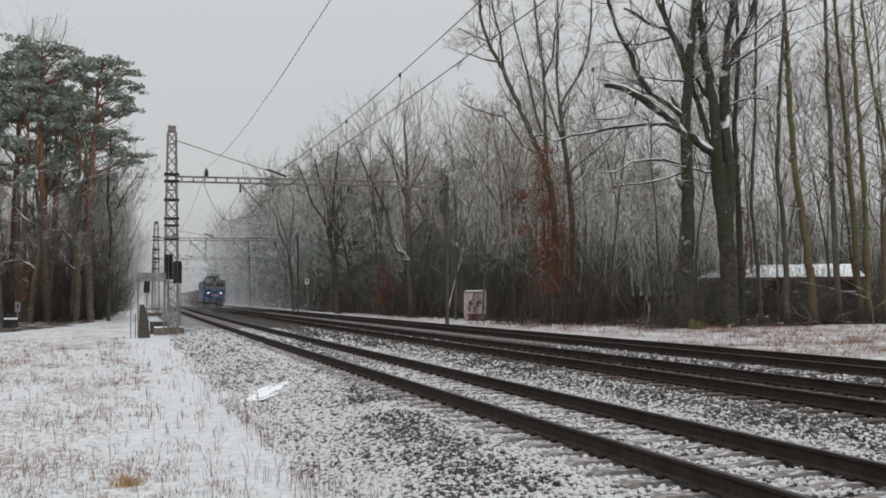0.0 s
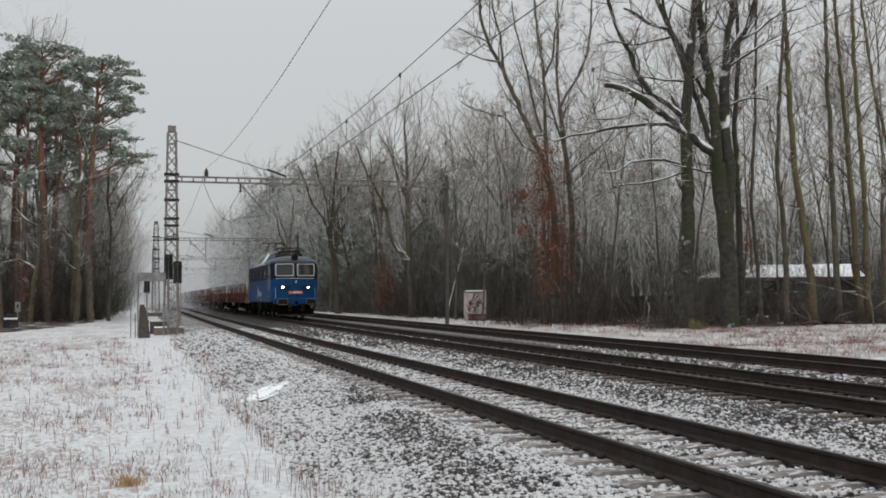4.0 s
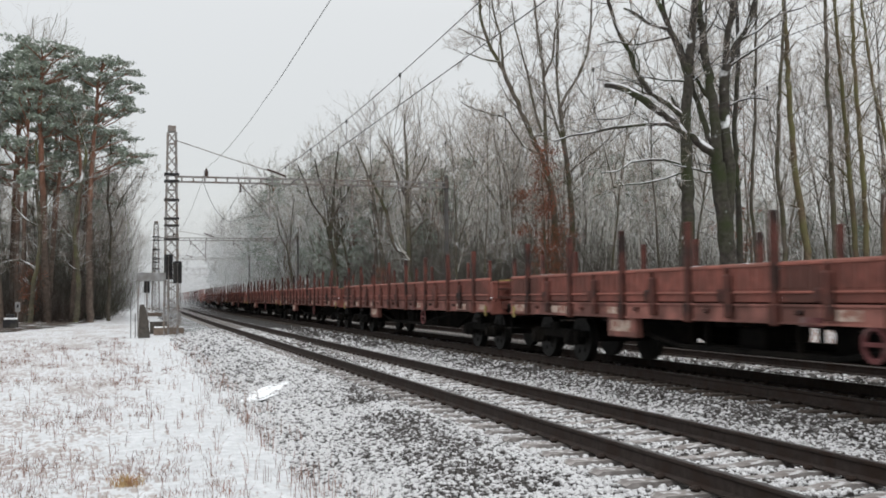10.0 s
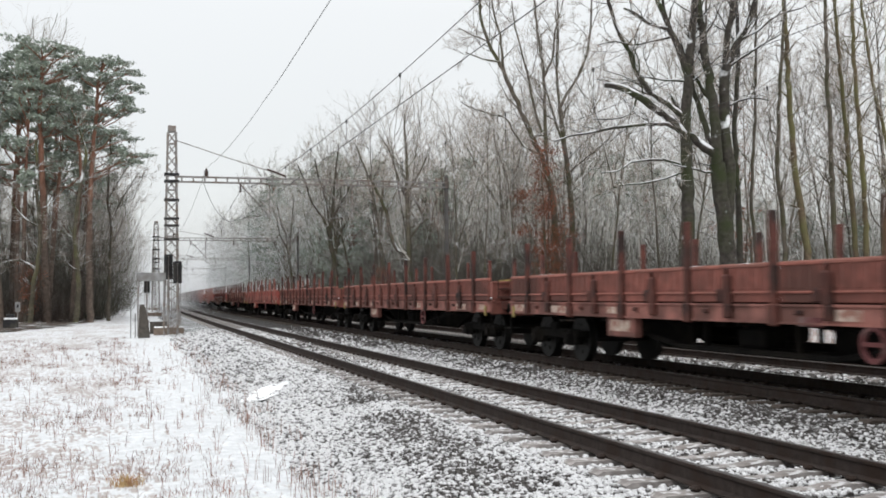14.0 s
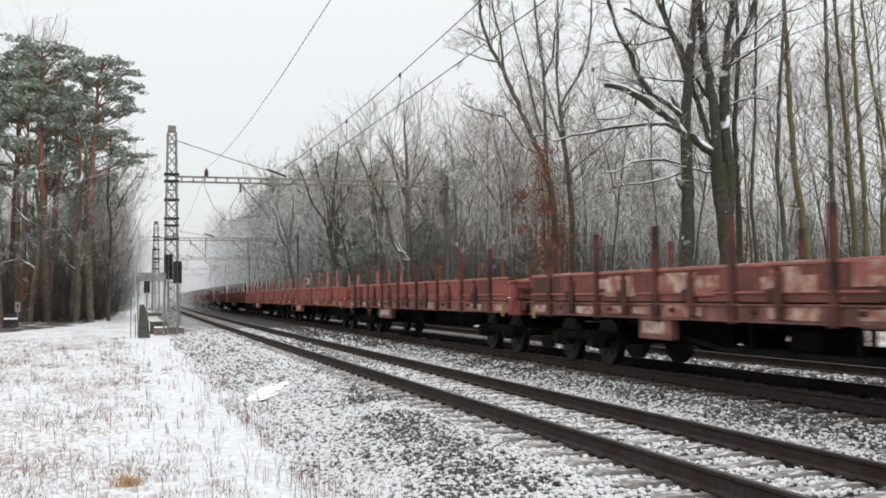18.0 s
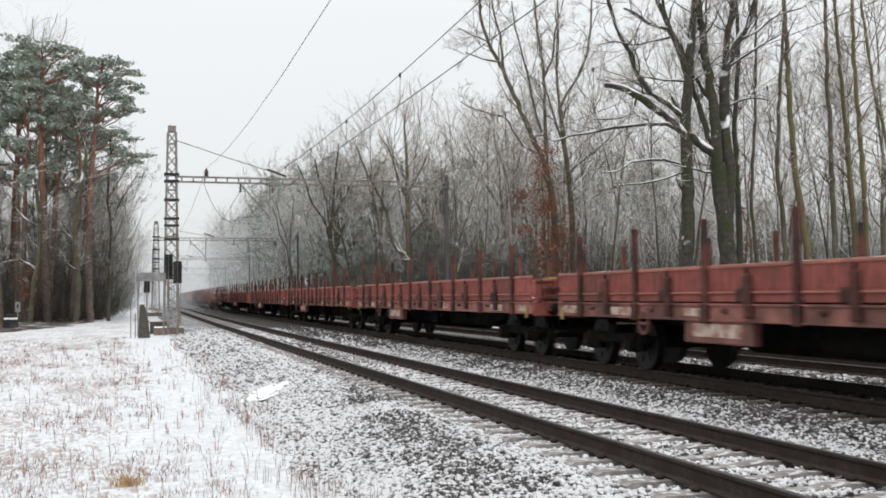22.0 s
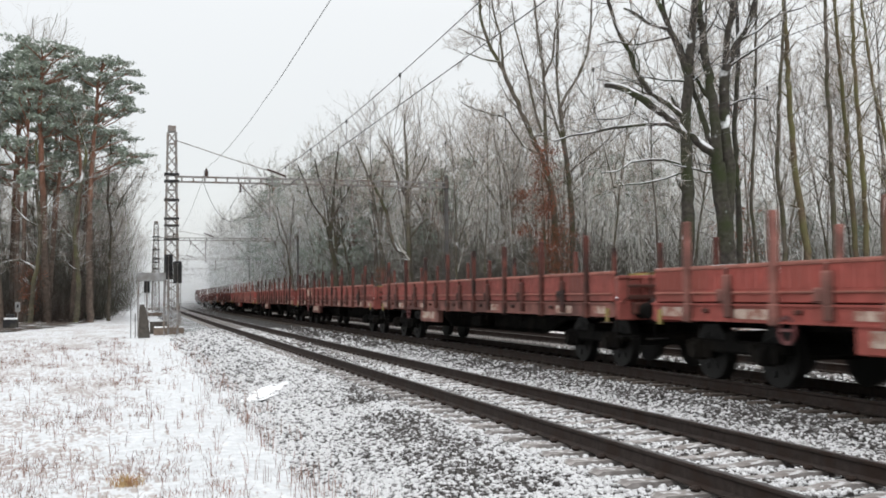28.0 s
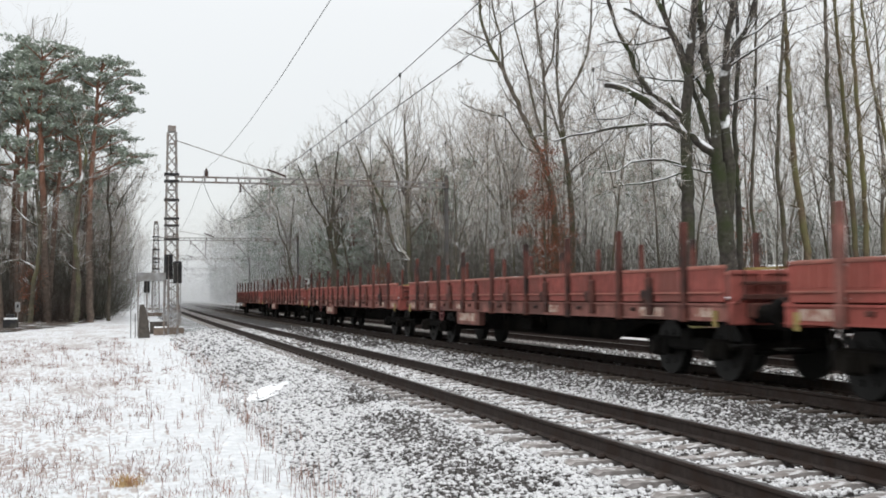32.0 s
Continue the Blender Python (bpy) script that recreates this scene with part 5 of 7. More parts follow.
    for kind, x, y, sc, spin in ((2, -7.6, 84, 1.06, 40), (0, -8.8, 83, 1.06, 150), (2, -2.9, 96, 1.0, 200), (1, -9.0, 93, 1.1, 80), (2, -6.4, 97, 1.12, 10),
                                 (0, -6.2, 91, 0.98, 60), (1, -4.2, 98, 1.06, 220), (2, -8.2, 88, 1.15, 300), (0, -10.6, 87, 1.05, 200)):
        put("p", pines[kind], x, y, "tall pine with reddish trunk and dark green crown", sc, spin=spin, group="forest-edge pines", name="pine_tree")
    # snow-caught stems leaning out of the edge, and the bare trees beyond the pines
    caught = "crooked leafless tree with snow clinging to mossy bark"
    t = TracedTree(91, 1.1, 0.012, 0.9)
    t.limb(0.2, 0.12, (0.0, -0.4), (0.12, 2.9), (-0.08, 5.5), (-0.15, 7.1), (0.15, 9.7), (0.55, 11.8), (0.6, 12.9), start=0.3, foot=0.15)
    t.limb(0.08, 0.03, (0.6, 12.9), (0.2, 14.2), (-0.5, 15.8), start=0.1).limb(0.06, 0.025, (-0.1, 6.2), (-0.9, 6.7), (-1.9, 7.0), back=-0.8)
    put("t", t.meshes(SNOWYBARK), -3.67, 83, caught, spin=facing)
    t = TracedTree(92, 1.0, 0.012, 0.9)
    t.limb(0.18, 0.09, (0.0, -0.4), (0.2, 2.3), (0.7, 5.5), (0.62, 7.5), (0.44, 10), (0.35, 13.3), start=0.3, foot=0.15)
    t.limb(0.07, 0.03, (0.65, 7.0), (-0.3, 7.6), (-1.1, 8.6), (-1.5, 9.8), back=-0.6).limb(0.06, 0.03, (0.4, 4.0), (-0.5, 4.6), (-1.6, 4.4), back=-0.8)
    put("t", t.meshes(SNOWYBARK), -6.82, 82, caught, spin=facing)
    t = TracedTree(93, 1.7, 0.015, 1.2)
    t.limb(0.16, 0.05, (0.0, -0.4), (0.1, 4.0), (0.2, 7.5), (-0.1, 10.0), (0.1, 13.0), (0.1, 15.0), start=0.2, foot=0.15)
    t.limb(0.07, 0.02, (0.2, 8.0), (1.0, 9.6), (2.0, 11.2), (2.8, 12.2), back=-0.5).limb(0.06, 0.02, (0.0, 10.0), (0.9, 11.6), (1.7, 12.8), (2.5, 13.2), back=0.4)
    t.limb(0.06, 0.02, (0.15, 6.0), (0.8, 7.4), (1.4, 9.0), back=0.3)
    put("t", t.meshes(BARK), -1.55, 90, SL, spin=facing)
    for k in range(34):
        y = 97 + 150 * ((k + rng.random()) / 34) ** 1.3
        x = line_x(y) - 11.8 - 2.4 * rng.random()
        put("w", (slim if y < 125 else far)[k % 3], x, y, SL if y < 125 else FL, rng.uniform(0.46, 0.66) * (1 + (y - 97) / 500))
    # evergreens added here only to darken the gaps between the trunks
    for k in range(4):
        x, y = -4.0 - 2.8 * k + rng.uniform(-0.4, 0.4), 104 + 5 * (k % 3) + rng.uniform(-1.5, 1.5)
        put("p", young[k % 2], x, y, "evergreen pine added as darkness behind the forest edge", rng.uniform(0.62, 0.95), name="pine_tree")
    put("near", slim[1], -6.9, 93, SL, 1.16)
    for i in range(20):
        y = 86 + 34 * rng.random()
        x = -2.4 - 12.5 * rng.random() + 0.03 * (y - 86)
        put("s", slim[i % 5], x, y, SL, rng.uniform(0.5, 0.8))
    for i in range(70):
        y = 84 + 200 * rng.random() ** 1.3
        x = line_x(y) - 13.0 - 24 * rng.random() ** 1.8 - (1.5 if y < 100 else 0)
        put("s", (slim if y < 110 else far)[i % 3], x, y, SL if y < 110 else FL, rng.uniform(0.6, 0.85))
    # brushwood along both edges
    for i in range(5):
        mb = sapling_mesh(100 + i, 150, (1.5, 2.4, 1.2, 3.4, 2.6)[i], 3.4, 1.7)
        me = mb.mesh("brushwood", SHRUB)
        for k in range(8):
            if i < 4:
                y = 42 + (k * 4 + i) * 3.4
                x = line_x(y) + 11.5 + rng.uniform(0, 2.5) + (12 * (1 - smooth(42, 54, y))) + (4.0 if 58 < y < 74 else 0)
            else:
                y = 86.5 + (k % 4) * 3 + rng.uniform(0, 1)
                x = -5.6 - k * 1.1 + 0.01 * (y - 86)
            tagged(new("brushwood", me), "tangled leafless brambles and saplings under the trees", "brushwood", "brushwood", "stuff").matrix_basis = \
                pose(x, y, ground_z(x, y), 0, 0, rng.uniform(60, 120)) @ Matrix.Scale(rng.uniform(0.8, 1.25), 4)
    for k in range(16):
        x, y = 24 + k * 1.55, 43.8 + (k % 3) * 0.9 - 0.12 * k
        me = bpy.data.meshes["brushwood"]
        tagged(new("brushwood", me), "tangled leafless brambles and saplings under the trees", "brushwood", "brushwood", "stuff").matrix_basis = \
            pose(x, y, ground_z(x, y), 0, 0, rng.uniform(-25, 25)) @ Matrix.Scale(rng.uniform(0.45, 0.75), 4)
    # dense young growth in the shade of the trees
    under = []
    for i in range(4):
        mb = sapling_mesh(140 + i, 130, (5.0, 6.5, 4.2, 7.5)[i], 3.4, 1.7)
        under.append(mb.mesh("undergrowth", UNDER))
    for k in range(90):
        if k >= 76:
            x, y = 29.5 + (k - 76) * 1.35, 49.5 + (k * 5 % 4) * 1.6
        elif k >= 56:
            x, y = 36 + (k - 56) * 1.5, 68 + (k * 7 % 5) * 2.4
        elif k < 44:
            y = 50 + (k * 37 % 44) * 1.05
            x = line_x(y) + 13.5 + (k * 17 % 44) / 44 * (8 + 0.42 * max(0, 75 - y)) + (5 if y < 56 else 0)
            if x > 29 and y < 66:
                y += 19
        else:
            y = 90 + (k - 44) * 1.6
            x = -7.4 - (k * 5 % 12) * 0.8
        tagged(new("undergrowth", under[k % 4]), "dense dark leafless young growth beneath the trees", "undergrowth", "undergrowth", "stuff").matrix_basis = \
            pose(x, y, ground_z(x, y), 0, 0, rng.uniform(-60, 60)) @ Matrix.Scale(rng.uniform(0.85, 1.25) * (0.5 if k >= 76 else 1.0), 4)
    for k in range(26):
        y = 98 + k * 9.0
        x = line_x(y) + 11.5 + 2 * rng.random()
        tagged(new("undergrowth", under[k % 4]), "dense dark leafless young growth beneath the trees", "undergrowth", "undergrowth", "stuff").matrix_basis = \
            pose(x, y, ground_z(x, y), 0, 0, rng.uniform(60, 120)) @ Matrix.Scale(rng.uniform(0.9, 1.3), 4)
    for k in range(34):
        y = 96 + (k % 2) * 4 if k < 6 else 96 + (k - 6) * 4.5
        x = -6.4 - 1.5 * k if k < 6 else line_x(y) - 14.4 - 1.2 * rng.random()
        tagged(new("undergrowth", under[k % 4]), "dense dark leafless young growth beneath the trees", "undergrowth", "undergrowth", "stuff").matrix_basis = \
            pose(x, y, ground_z(x, y), 0, 0, rng.uniform(-60, 60) if k < 6 else rng.uniform(60, 120)) @ Matrix.Scale(rng.uniform(0.7, 1.1) * (1.0 if k < 6 else rng.uniform(1.0, 1.6)), 4)
    # distant wood: a deep stand of stems and twigs behind the first rows
    # last two stands lie out of view, added to dim light from the sides
    for n, x0, x1, y0, y1 in ((620, 26, 46, 62, 200), (420, 34, 82, 68, 112), (520, 25, 48, 82, 240), (950, 28, 105, 70, 560), (420, -42, -13, 96, 190), (380, -75, -14, 97, 560), (300, -42, -12, 360, 620), (90, -60, -19, -140, 84), (50, 60, 110, -100, 64)):
        mb = MB()
        for _ in range(n):
            y = y0 + (y1 - y0) * rng.random()
            x = line_x(y) - 9.7 + x0 + (x1 - x0) * rng.random()
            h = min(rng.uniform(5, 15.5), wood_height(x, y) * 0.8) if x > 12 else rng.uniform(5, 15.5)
            z = ground_z(x, y)
            q, e, _r = bough(mb, (x, y, z - 0.3), Vector((rng.uniform(-.1, .1), rng.uniform(-.1, .1), 1)), h, rng.uniform(0.05, 0.13), 0.025, 4, 4, rng, 0.09, 0.05)
            for k in range(10):
                t = rng.uniform(0.15, 1)
                p, i = along(q, t)
                q2, e2, _r = bough(mb, p, turn(Vector((0, 0, 1)), rng.uniform(0.4, 1.2), rng.uniform(0, TAU), rng), h * rng.uniform(0.14, 0.3) * (1.2 - 0.6 * t), 0.026, 0.012, 2, 3, rng, 0.25, 0.1)
                for j in range(3):
                    p, i = along(q2, rng.uniform(0.3, 1))
                    bough(mb, p, turn(e2[i], rng.uniform(0.4, 1.0), rng.uniform(0, TAU), rng), rng.uniform(0.6, 1.6), 0.014, 0.008, 1, 3, rng, 0.2, 0.05)
        thing("distant_wood", "deep frosted leafless wood, twigs coloured pale for haze", "wood", kind="stuff", mesh=mb.mesh("distant_wood", HAZETWIG))


def leaf_shrub(x, y, h, w, n, label):
    rng = random.Random(int(x * 10))
    ob = thing("leafy_tree", label, "tree", "trees with withered leaves", at=pose(x, y, ground_z(x, y)))
    tr, cr = MB(), MB()
    for k in range(5):
        q, e, _ = bough(tr, (rng.uniform(-.3, .3), rng.uniform(-.3, .3), -0.2), Vector((rng.uniform(-.1, .1), rng.uniform(-.1, .1), 1)), h * rng.uniform(0.6, 1), 0.06, 0.015, 6, 5, rng, 0.06, 0.06)
        for j in range(13):
            p, i = along(q, rng.uniform(0.2, 1))
            q2, e2, _ = bough(tr, p, turn(e[i], rng.uniform(0.6, 1.2), rng.uniform(0, TAU), rng), w * rng.uniform(0.5, 1), 0.02, 0.006, 3, 3, rng, 0.2, 0.03)
            for m_ in range(4):
                c, _i = along(q2, rng.uniform(0.3, 1))
                leaf_cloud(cr, c, 0.5, 0.34, n, 0.055, rng)
    part("trunk", tr, BARK, ob)
    part("foliage", cr, LEAFRED, ob, "withered red-brown leaves")


# ---- meadow details ----
def build_grass():
    rng = random.Random(31)
    mb = MB()

    def blade(x, y, h, lean, r=0.004):
        z = ground_z(x, y)
        a = rng.uniform(0, TAU)
        dx, dy = math.cos(a) * lean * h, math.sin(a) * lean * h
        mb.tube([(x, y, z - 0.03), (x + dx * 0.35, y + dy * 0.35, z + h * 0.6), (x + dx, y + dy, z + h)], [r, r * 0.8, r * 0.4], 3, cap=False)

    def tuft(x, y, n, h0, h1, wide, lean, r):
        for k in range(n):
            blade(x + rng.gauss(0, wide), y + rng.gauss(0, wide * 1.3), rng.uniform(h0, h1), rng.uniform(0.05, lean), r)

    # low broken grass in loose swathes, thinning out on the trodden strip
    for _ in range(3200):
        y = 7.5 + 44 * rng.random() ** 1.5
        x = -0.13 * y - 0.5 + (2.1 + 0.13 * y) * rng.random()
        d = noise.noise(Vector((x * 0.75, y * 0.3, 5))) + 0.5 * noise.noise(Vector((x * 2.4, y * 1.0, 8)))
        if d < rng.uniform(-0.15, 0.35) + (0.4 if x > 0.45 else 0):
            continue
        tuft(x, y, rng.randint(3, 8), 0.02, 0.09, 0.07, 1.2, 0.0018 + 0.00007 * y)
    # single dry stalks, some branching
    for _ in range(460):
        y = 7.5 + 36 * rng.random() ** 1.5
        x = -0.13 * y - 0.5 + (2.2 + 0.13 * y) * rng.random()
        h = rng.uniform(0.1, 0.3)
        blade(x, y, h, rng.uniform(0, 0.3), 0.0022 + 0.00008 * y)
        for k in range(rng.randint(0, 3)):
            blade(x + rng.gauss(0, 0.02), y + rng.gauss(0, 0.02), h * rng.uniform(0.4, 0.9), rng.uniform(0.15, 0.6), 0.0016 + 0.00007 * y)
    for _ in range(150):
        y = 8.2 + 40 * rng.random() ** 1.5
        x = 1.58 + rng.gauss(0, 0.2) + 0.013 * y
        for k in range(rng.randint(2, 6)):
            blade(x + rng.gauss(0, 0.05), y + rng.gauss(0, 0.05), rng.uniform(0.07, 0.26), rng.uniform(0, 0.5), 0.0024 + 0.00006 * y)
    for _ in range(5200):
        y = 22 + 36 * rng.random()
        x = line_x(y) + 6.9 + 9 * rng.random() + (8 * rng.random() if y > 33 else 0)
        if noise.noise(Vector((x * 0.8, y * 0.5, 17))) + 0.3 * noise.noise(Vector((x * 2.6, y * 1.8, 2))) < rng.uniform(-0.2, 0.25):
            continue
        for k in range(5):
            blade(x + rng.gauss(0, 0.13), y + rng.gauss(0, 0.1), rng.uniform(0.03, 0.15), rng.uniform(0.2, 1.3), 0.006)
    thing("dead_grass", "sparse dry brown stalks poking through snow", "grass", kind="stuff", mesh=mb.mesh("dead_grass", STRAW))
    mb = MB()
    for _ in range(130):
        blade(0.0 + rng.gauss(0, 0.07), 11.0 + rng.gauss(0, 0.09), rng.uniform(0.05, 0.13), rng.uniform(0.2, 1.2), 0.004)
    thing("grass_tuft", "tussock of pale yellow-brown grass in the snow", "grass", kind="stuff", mesh=mb.mesh("grass_tuft", TUSSOCK))
    mb = MB()
    for _ in range(170):
        blade(24.4 + rng.gauss(0, 0.2), 42.4 + rng.gauss(0, 0.2), rng.uniform(0.15, 0.5), rng.uniform(0.1, 0.8), 0.009)
    thing("grass_tuft", "clump of yellow-green grass at the wood's edge", "grass", kind="stuff", mesh=mb.mesh("grass_clump", MOSSGRASS))
    drift = MB()
    n = 28
    for j in range(n + 1):
        for i in range(n + 1):
            u, v = i / n * 2 - 1, j / n * 2 - 1
            h = max(0.0, 1 - u * u * 1.5 - v * v + 0.45 * noise.noise(Vector((u * 2.6, v * 2.6, 4))))
            drift.v.append((2.86 + u * 0.34 + v * 0.95, 21.7 + v * 2.7 - u * 0.5, -0.49 + 0.1 * u + 0.11 * h ** 0.6 - 0.03 + 0.02 * noise.noise(Vector((u * 3, v * 3, 2)))))
    drift.f = [(j * (n + 1) + i, j * (n + 1) + i + 1, (j + 1) * (n + 1) + i + 1, (j + 1) * (n + 1) + i) for j in range(n) for i in range(n)]
    drift.m = [0] * len(drift.f)
    thing("snow_drift", "small smooth patch of snow lying on the ballast", "snow", kind="stuff", mesh=drift.mesh("snow_drift", SNOWCAP, True))


# ---- haze flakes ----
def build_haze_flakes():
    """White snow-like flakes added as haze, thicker far off along the line."""
    rng = np.random.default_rng(12)
    V = []
    # flakes grow with distance so each stays near a pixel from the camera
    for y0, y1, x0, x1, side, amount in ((100, 130, 0, 40, 0.04, 0.0018), (130, 170, -4, 42, 0.052, 0.0052), (170, 260, -4, 42, 0.082, 0.0085), (260, 460, 0, 56, 0.14, 0.0075)):
        n = int(amount * (y1 - y0) * (x1 - x0) * 12 / (0.433 * side * side * 0.5))
        c = np.stack([rng.uniform(x0, x1, n), rng.uniform(y0, y1, n), -1 + 15 * rng.uniform(0, 1, n) ** 1.3], 1)
        u = rng.normal(size=(n, 3))
        u /= np.linalg.norm(u, axis=1)[:, None]
        w = np.cross(u, rng.normal(size=(n, 3)))
        w /= np.linalg.norm(w, axis=1)[:, None]
        r = (side * 0.577 * rng.uniform(0.7, 1.25, n))[:, None]
        V.append(np.stack([c + u * r, c + (w * 0.866 - u * 0.5) * r, c - (w * 0.866 + u * 0.5) * r], 1))
    V = np.concatenate(V).reshape(-1, 3)
    k = len(V) // 3
    me = bpy.data.meshes.new("falling_snow")
    me.vertices.add(k * 3)
    me.vertices.foreach_set("co", V.reshape(-1))
    me.loops.add(k * 3)
    me.loops.foreach_set("vertex_index", np.arange(k * 3))
    me.polygons.add(k)
    me.polygons.foreach_set("loop_start", np.arange(k) * 3)
    me.polygons.foreach_set("loop_total", np.full(k, 3))
    me.materials.append(FLAKE)
    me.update()
    return thing("falling_snow", "fine white flakes added as haze along the line", "snow", kind="stuff", mesh=me)


# ---- buildings and boxes ----
def build_house():
    ho = thing("low_building", "long low building with snow-covered hipped and gabled roof", "building", at=pose(45.4, 62.0, -0.5, 0, 0, -26))
    part("wall", MB().box((-3.2, 0, 1.2), (9.6, 7.0, 3.3), 0.02), BRICKW, ho)
    prof = [(-4.1, 2.75), (0, 3.62), (4.1, 2.75), (4.1, 2.92), (0, 3.82), (-4.1, 2.92)]
    rf = MB().sweep(prof, [lambda a, b: (-8.6 + 2.6 * (1 - abs(a) / 4.1), a, b), lambda a, b: (1.9, a, b)])
    part("roof", rf, SNOWCAP, ho, "roof under a layer of snow")
    part("fascia", MB().box((-3.3, -4.15, 2.8), (10.4, 0.06, 0.2), 0.01), MAROON, ho)
    for sy in (-1, 1):
        part("barge_board", MB().bar((1.95, sy * 4.2, 2.74), (1.95, 0, 3.64), 0.07, 0.3), MAROON, ho)
    for k in range(3):
        fr = part("window", MB().box((-5.8 + k * 3.4, -3.53, 1.5), (1.2, 0.08, 1.0), 0.02), WHITEP, ho)
        part("pane", MB().box((-5.8 + k * 3.4, -3.585, 1.5), (1.0, 0.02, 0.8)), GLASS, fr)


def build_fence():
    fe = thing("board_fence", "low dark weathered board fence behind the trees", "fence", at=pose(0, 0, 0))
    post, board = MB().box((0, 0, 0.7), (0.1, 0.1, 1.6), 0.01).mesh("post", BRICKW), MB().box((0, 0, 0.75), (1.9, 0.03, 1.2), 0.01).mesh("panel", BRICKW)
    for k in range(22):
        x, y = 27 + k * 1.94, 57.5 - 0.35 * k
        m = pose(x, y, ground_z(x, y), 0, 0, -10)
        part("post", post, BRICKW, fe, at=m)
        part("panel", board, BRICKW, fe, at=m @ pose(0.97, 0.0, 0.1))


def build_kiosk():
    x, y = 21.6, 65.6
    ki = thing("relay_cabinet", "graffiti-sprayed pale trackside cabinet with snow on top", "cabinet", at=pose(x, y, -0.32, 0, 0, -14))
    part("base", MB().box((0.1, 0, 0.24), (1.15, 0.8, 0.5), 0.02), MAROON, ki)
    part("pillar", MB().box((-0.58, 0, 0.24), (0.22, 0.8, 0.5), 0.02), KIOSK, ki)
    body = part("body", MB().box((0, 0, 1.18), (1.4, 0.9, 1.4), 0.03), KIOSK, ki)
    part("lid", MB().box((0, 0, 1.91), (1.5, 1.0, 0.07), 0.02), GREYP, ki)
    part("snow_cap", MB().box((0.02, 0, 1.975), (1.3, 0.9, 0.07), 0.03), SNOWCAP, ki)
    for sx in (-0.36, 0.36):
        part("door", MB().box((sx, -0.46, 1.18), (0.64, 0.03, 1.26), 0.01), KIOSK, body)
    rng = random.Random(3)
    for k in range(9):
        cx, cz, r = rng.uniform(-0.55, 0.5), rng.uniform(0.75, 1.65), rng.uniform(0.07, 0.24)
        pts = [(cx + r * math.cos(a), -0.488, cz + r * 1.3 * math.sin(a)) for a in [rng.uniform(0, 6) + j * 0.5 for j in range(rng.randint(5, 11))]]
        part("spray_line", MB().tube(pts, 0.022, 4), SPRAY, body)


def build_small():
    # trackside board, relay boxes and troughs beside the near mast
    bd = thing("walkway_board", "grey enamelled board across the signal posts", "board", at=pose(1.05, 52.6, 0))
    part("panel", MB().box((0, 0, 2.35), (1.35, 0.06, 0.42), 0.02), GREYP, bd)
    for sx in (-0.6, 0.6):
        part("post", MB().tube([(sx, 0.06, -0.6), (sx, 0.06, 2.55)], 0.035, 8), STEELG, bd)
    build_signal(1.9, 54.2, -0.5, 3.4, 1.25, "black-backed colour-light signal on a steel post")
    build_signal(2.32, 53.8, -0.5, 3.05, 1.1, "black colour-light signal beside the lattice mast")
    build_signal(1.3, 80.0, -0.5, 2.6, 1.0, "distant black colour-light signal on a post")
    bx = thing("relay_box", "tall weathered brown relay box with sloped snowy lid", "cabinet", "trackside boxes", at=pose(0.62, 50.6, -0.55))
    slope = [(-0.18, 0.0), (0.36, 0.0), (0.28, 0.8), (0.14, 1.45), (0.06, 1.62), (-0.12, 1.58)]
    part("body", MB().sweep(slope, [lambda a, b: (a, -0.25, b), lambda a, b: (a, 0.25, b)]), BOXBROWN, bx)
    part("lid", MB().box((-0.03, 0, 1.63), (0.22, 0.54, 0.06), 0.02), SNOWCAP, bx)
    for k in range(2):
        part("pipe", MB().tube([(-0.5 + 0.2 * k, 0.1 * k, 0.0), (-0.5 + 0.2 * k, 0.1 * k, 2.1 - 0.9 * k)], 0.025, 6), GREYP, bx)
    bx2 = thing("relay_box", "low brown equipment box half buried in snow", "cabinet", "trackside boxes", at=pose(1.5, 56.6, -0.52))
    part("body", MB().box((0, 0, 0.3), (0.85, 0.6, 0.62), 0.04), BOXBROWN, bx2)
    part("lid", MB().box((0, 0.05, 0.63), (0.92, 0.66, 0.05), 0.02), BOXBROWN, bx2)
    for (x, y, h, w) in ((-6.6, 71.0, 1.5, 0.32), (17.2, 106.0, 3.4, 0.45)):
        sg = thing("trackside_sign", "small white board on a thin steel post", "sign", "trackside signs", at=pose(x, y, ground_z(x, y)))
        part("post", MB().tube([(0, 0.04, -0.2), (0, 0.04, h)], 0.035, 6), STEELG, sg)
        part("panel", MB().box((0, 0, h - 0.2), (w, 0.03, w * 1.9 if h < 2 else w * 1.3), 0.01), GREYP if h < 2 else WHITEP, sg)
        part("mark", MB().box((0, -0.02, h - 0.15), (w * 0.35, 0.01, w * 0.6), 0), BLACKP, sg)
    tb = thing("concrete_box", "low dark concrete cover with snow on it", "box", at=pose(-6.9, 70.0, ground_z(-6.9, 70.0)))
    part("body", MB().box((0, 0, 0.28), (0.85, 0.6, 0.5), 0.04), BLACKP, tb)
    part("lid", MB().box((0, 0, 0.58), (0.75, 0.5, 0.12), 0.03), SNOWCAP, tb)
    part("cover", MB().box((0, 0, 0.75), (0.45, 0.35, 0.22), 0.03), BLACKP, tb)


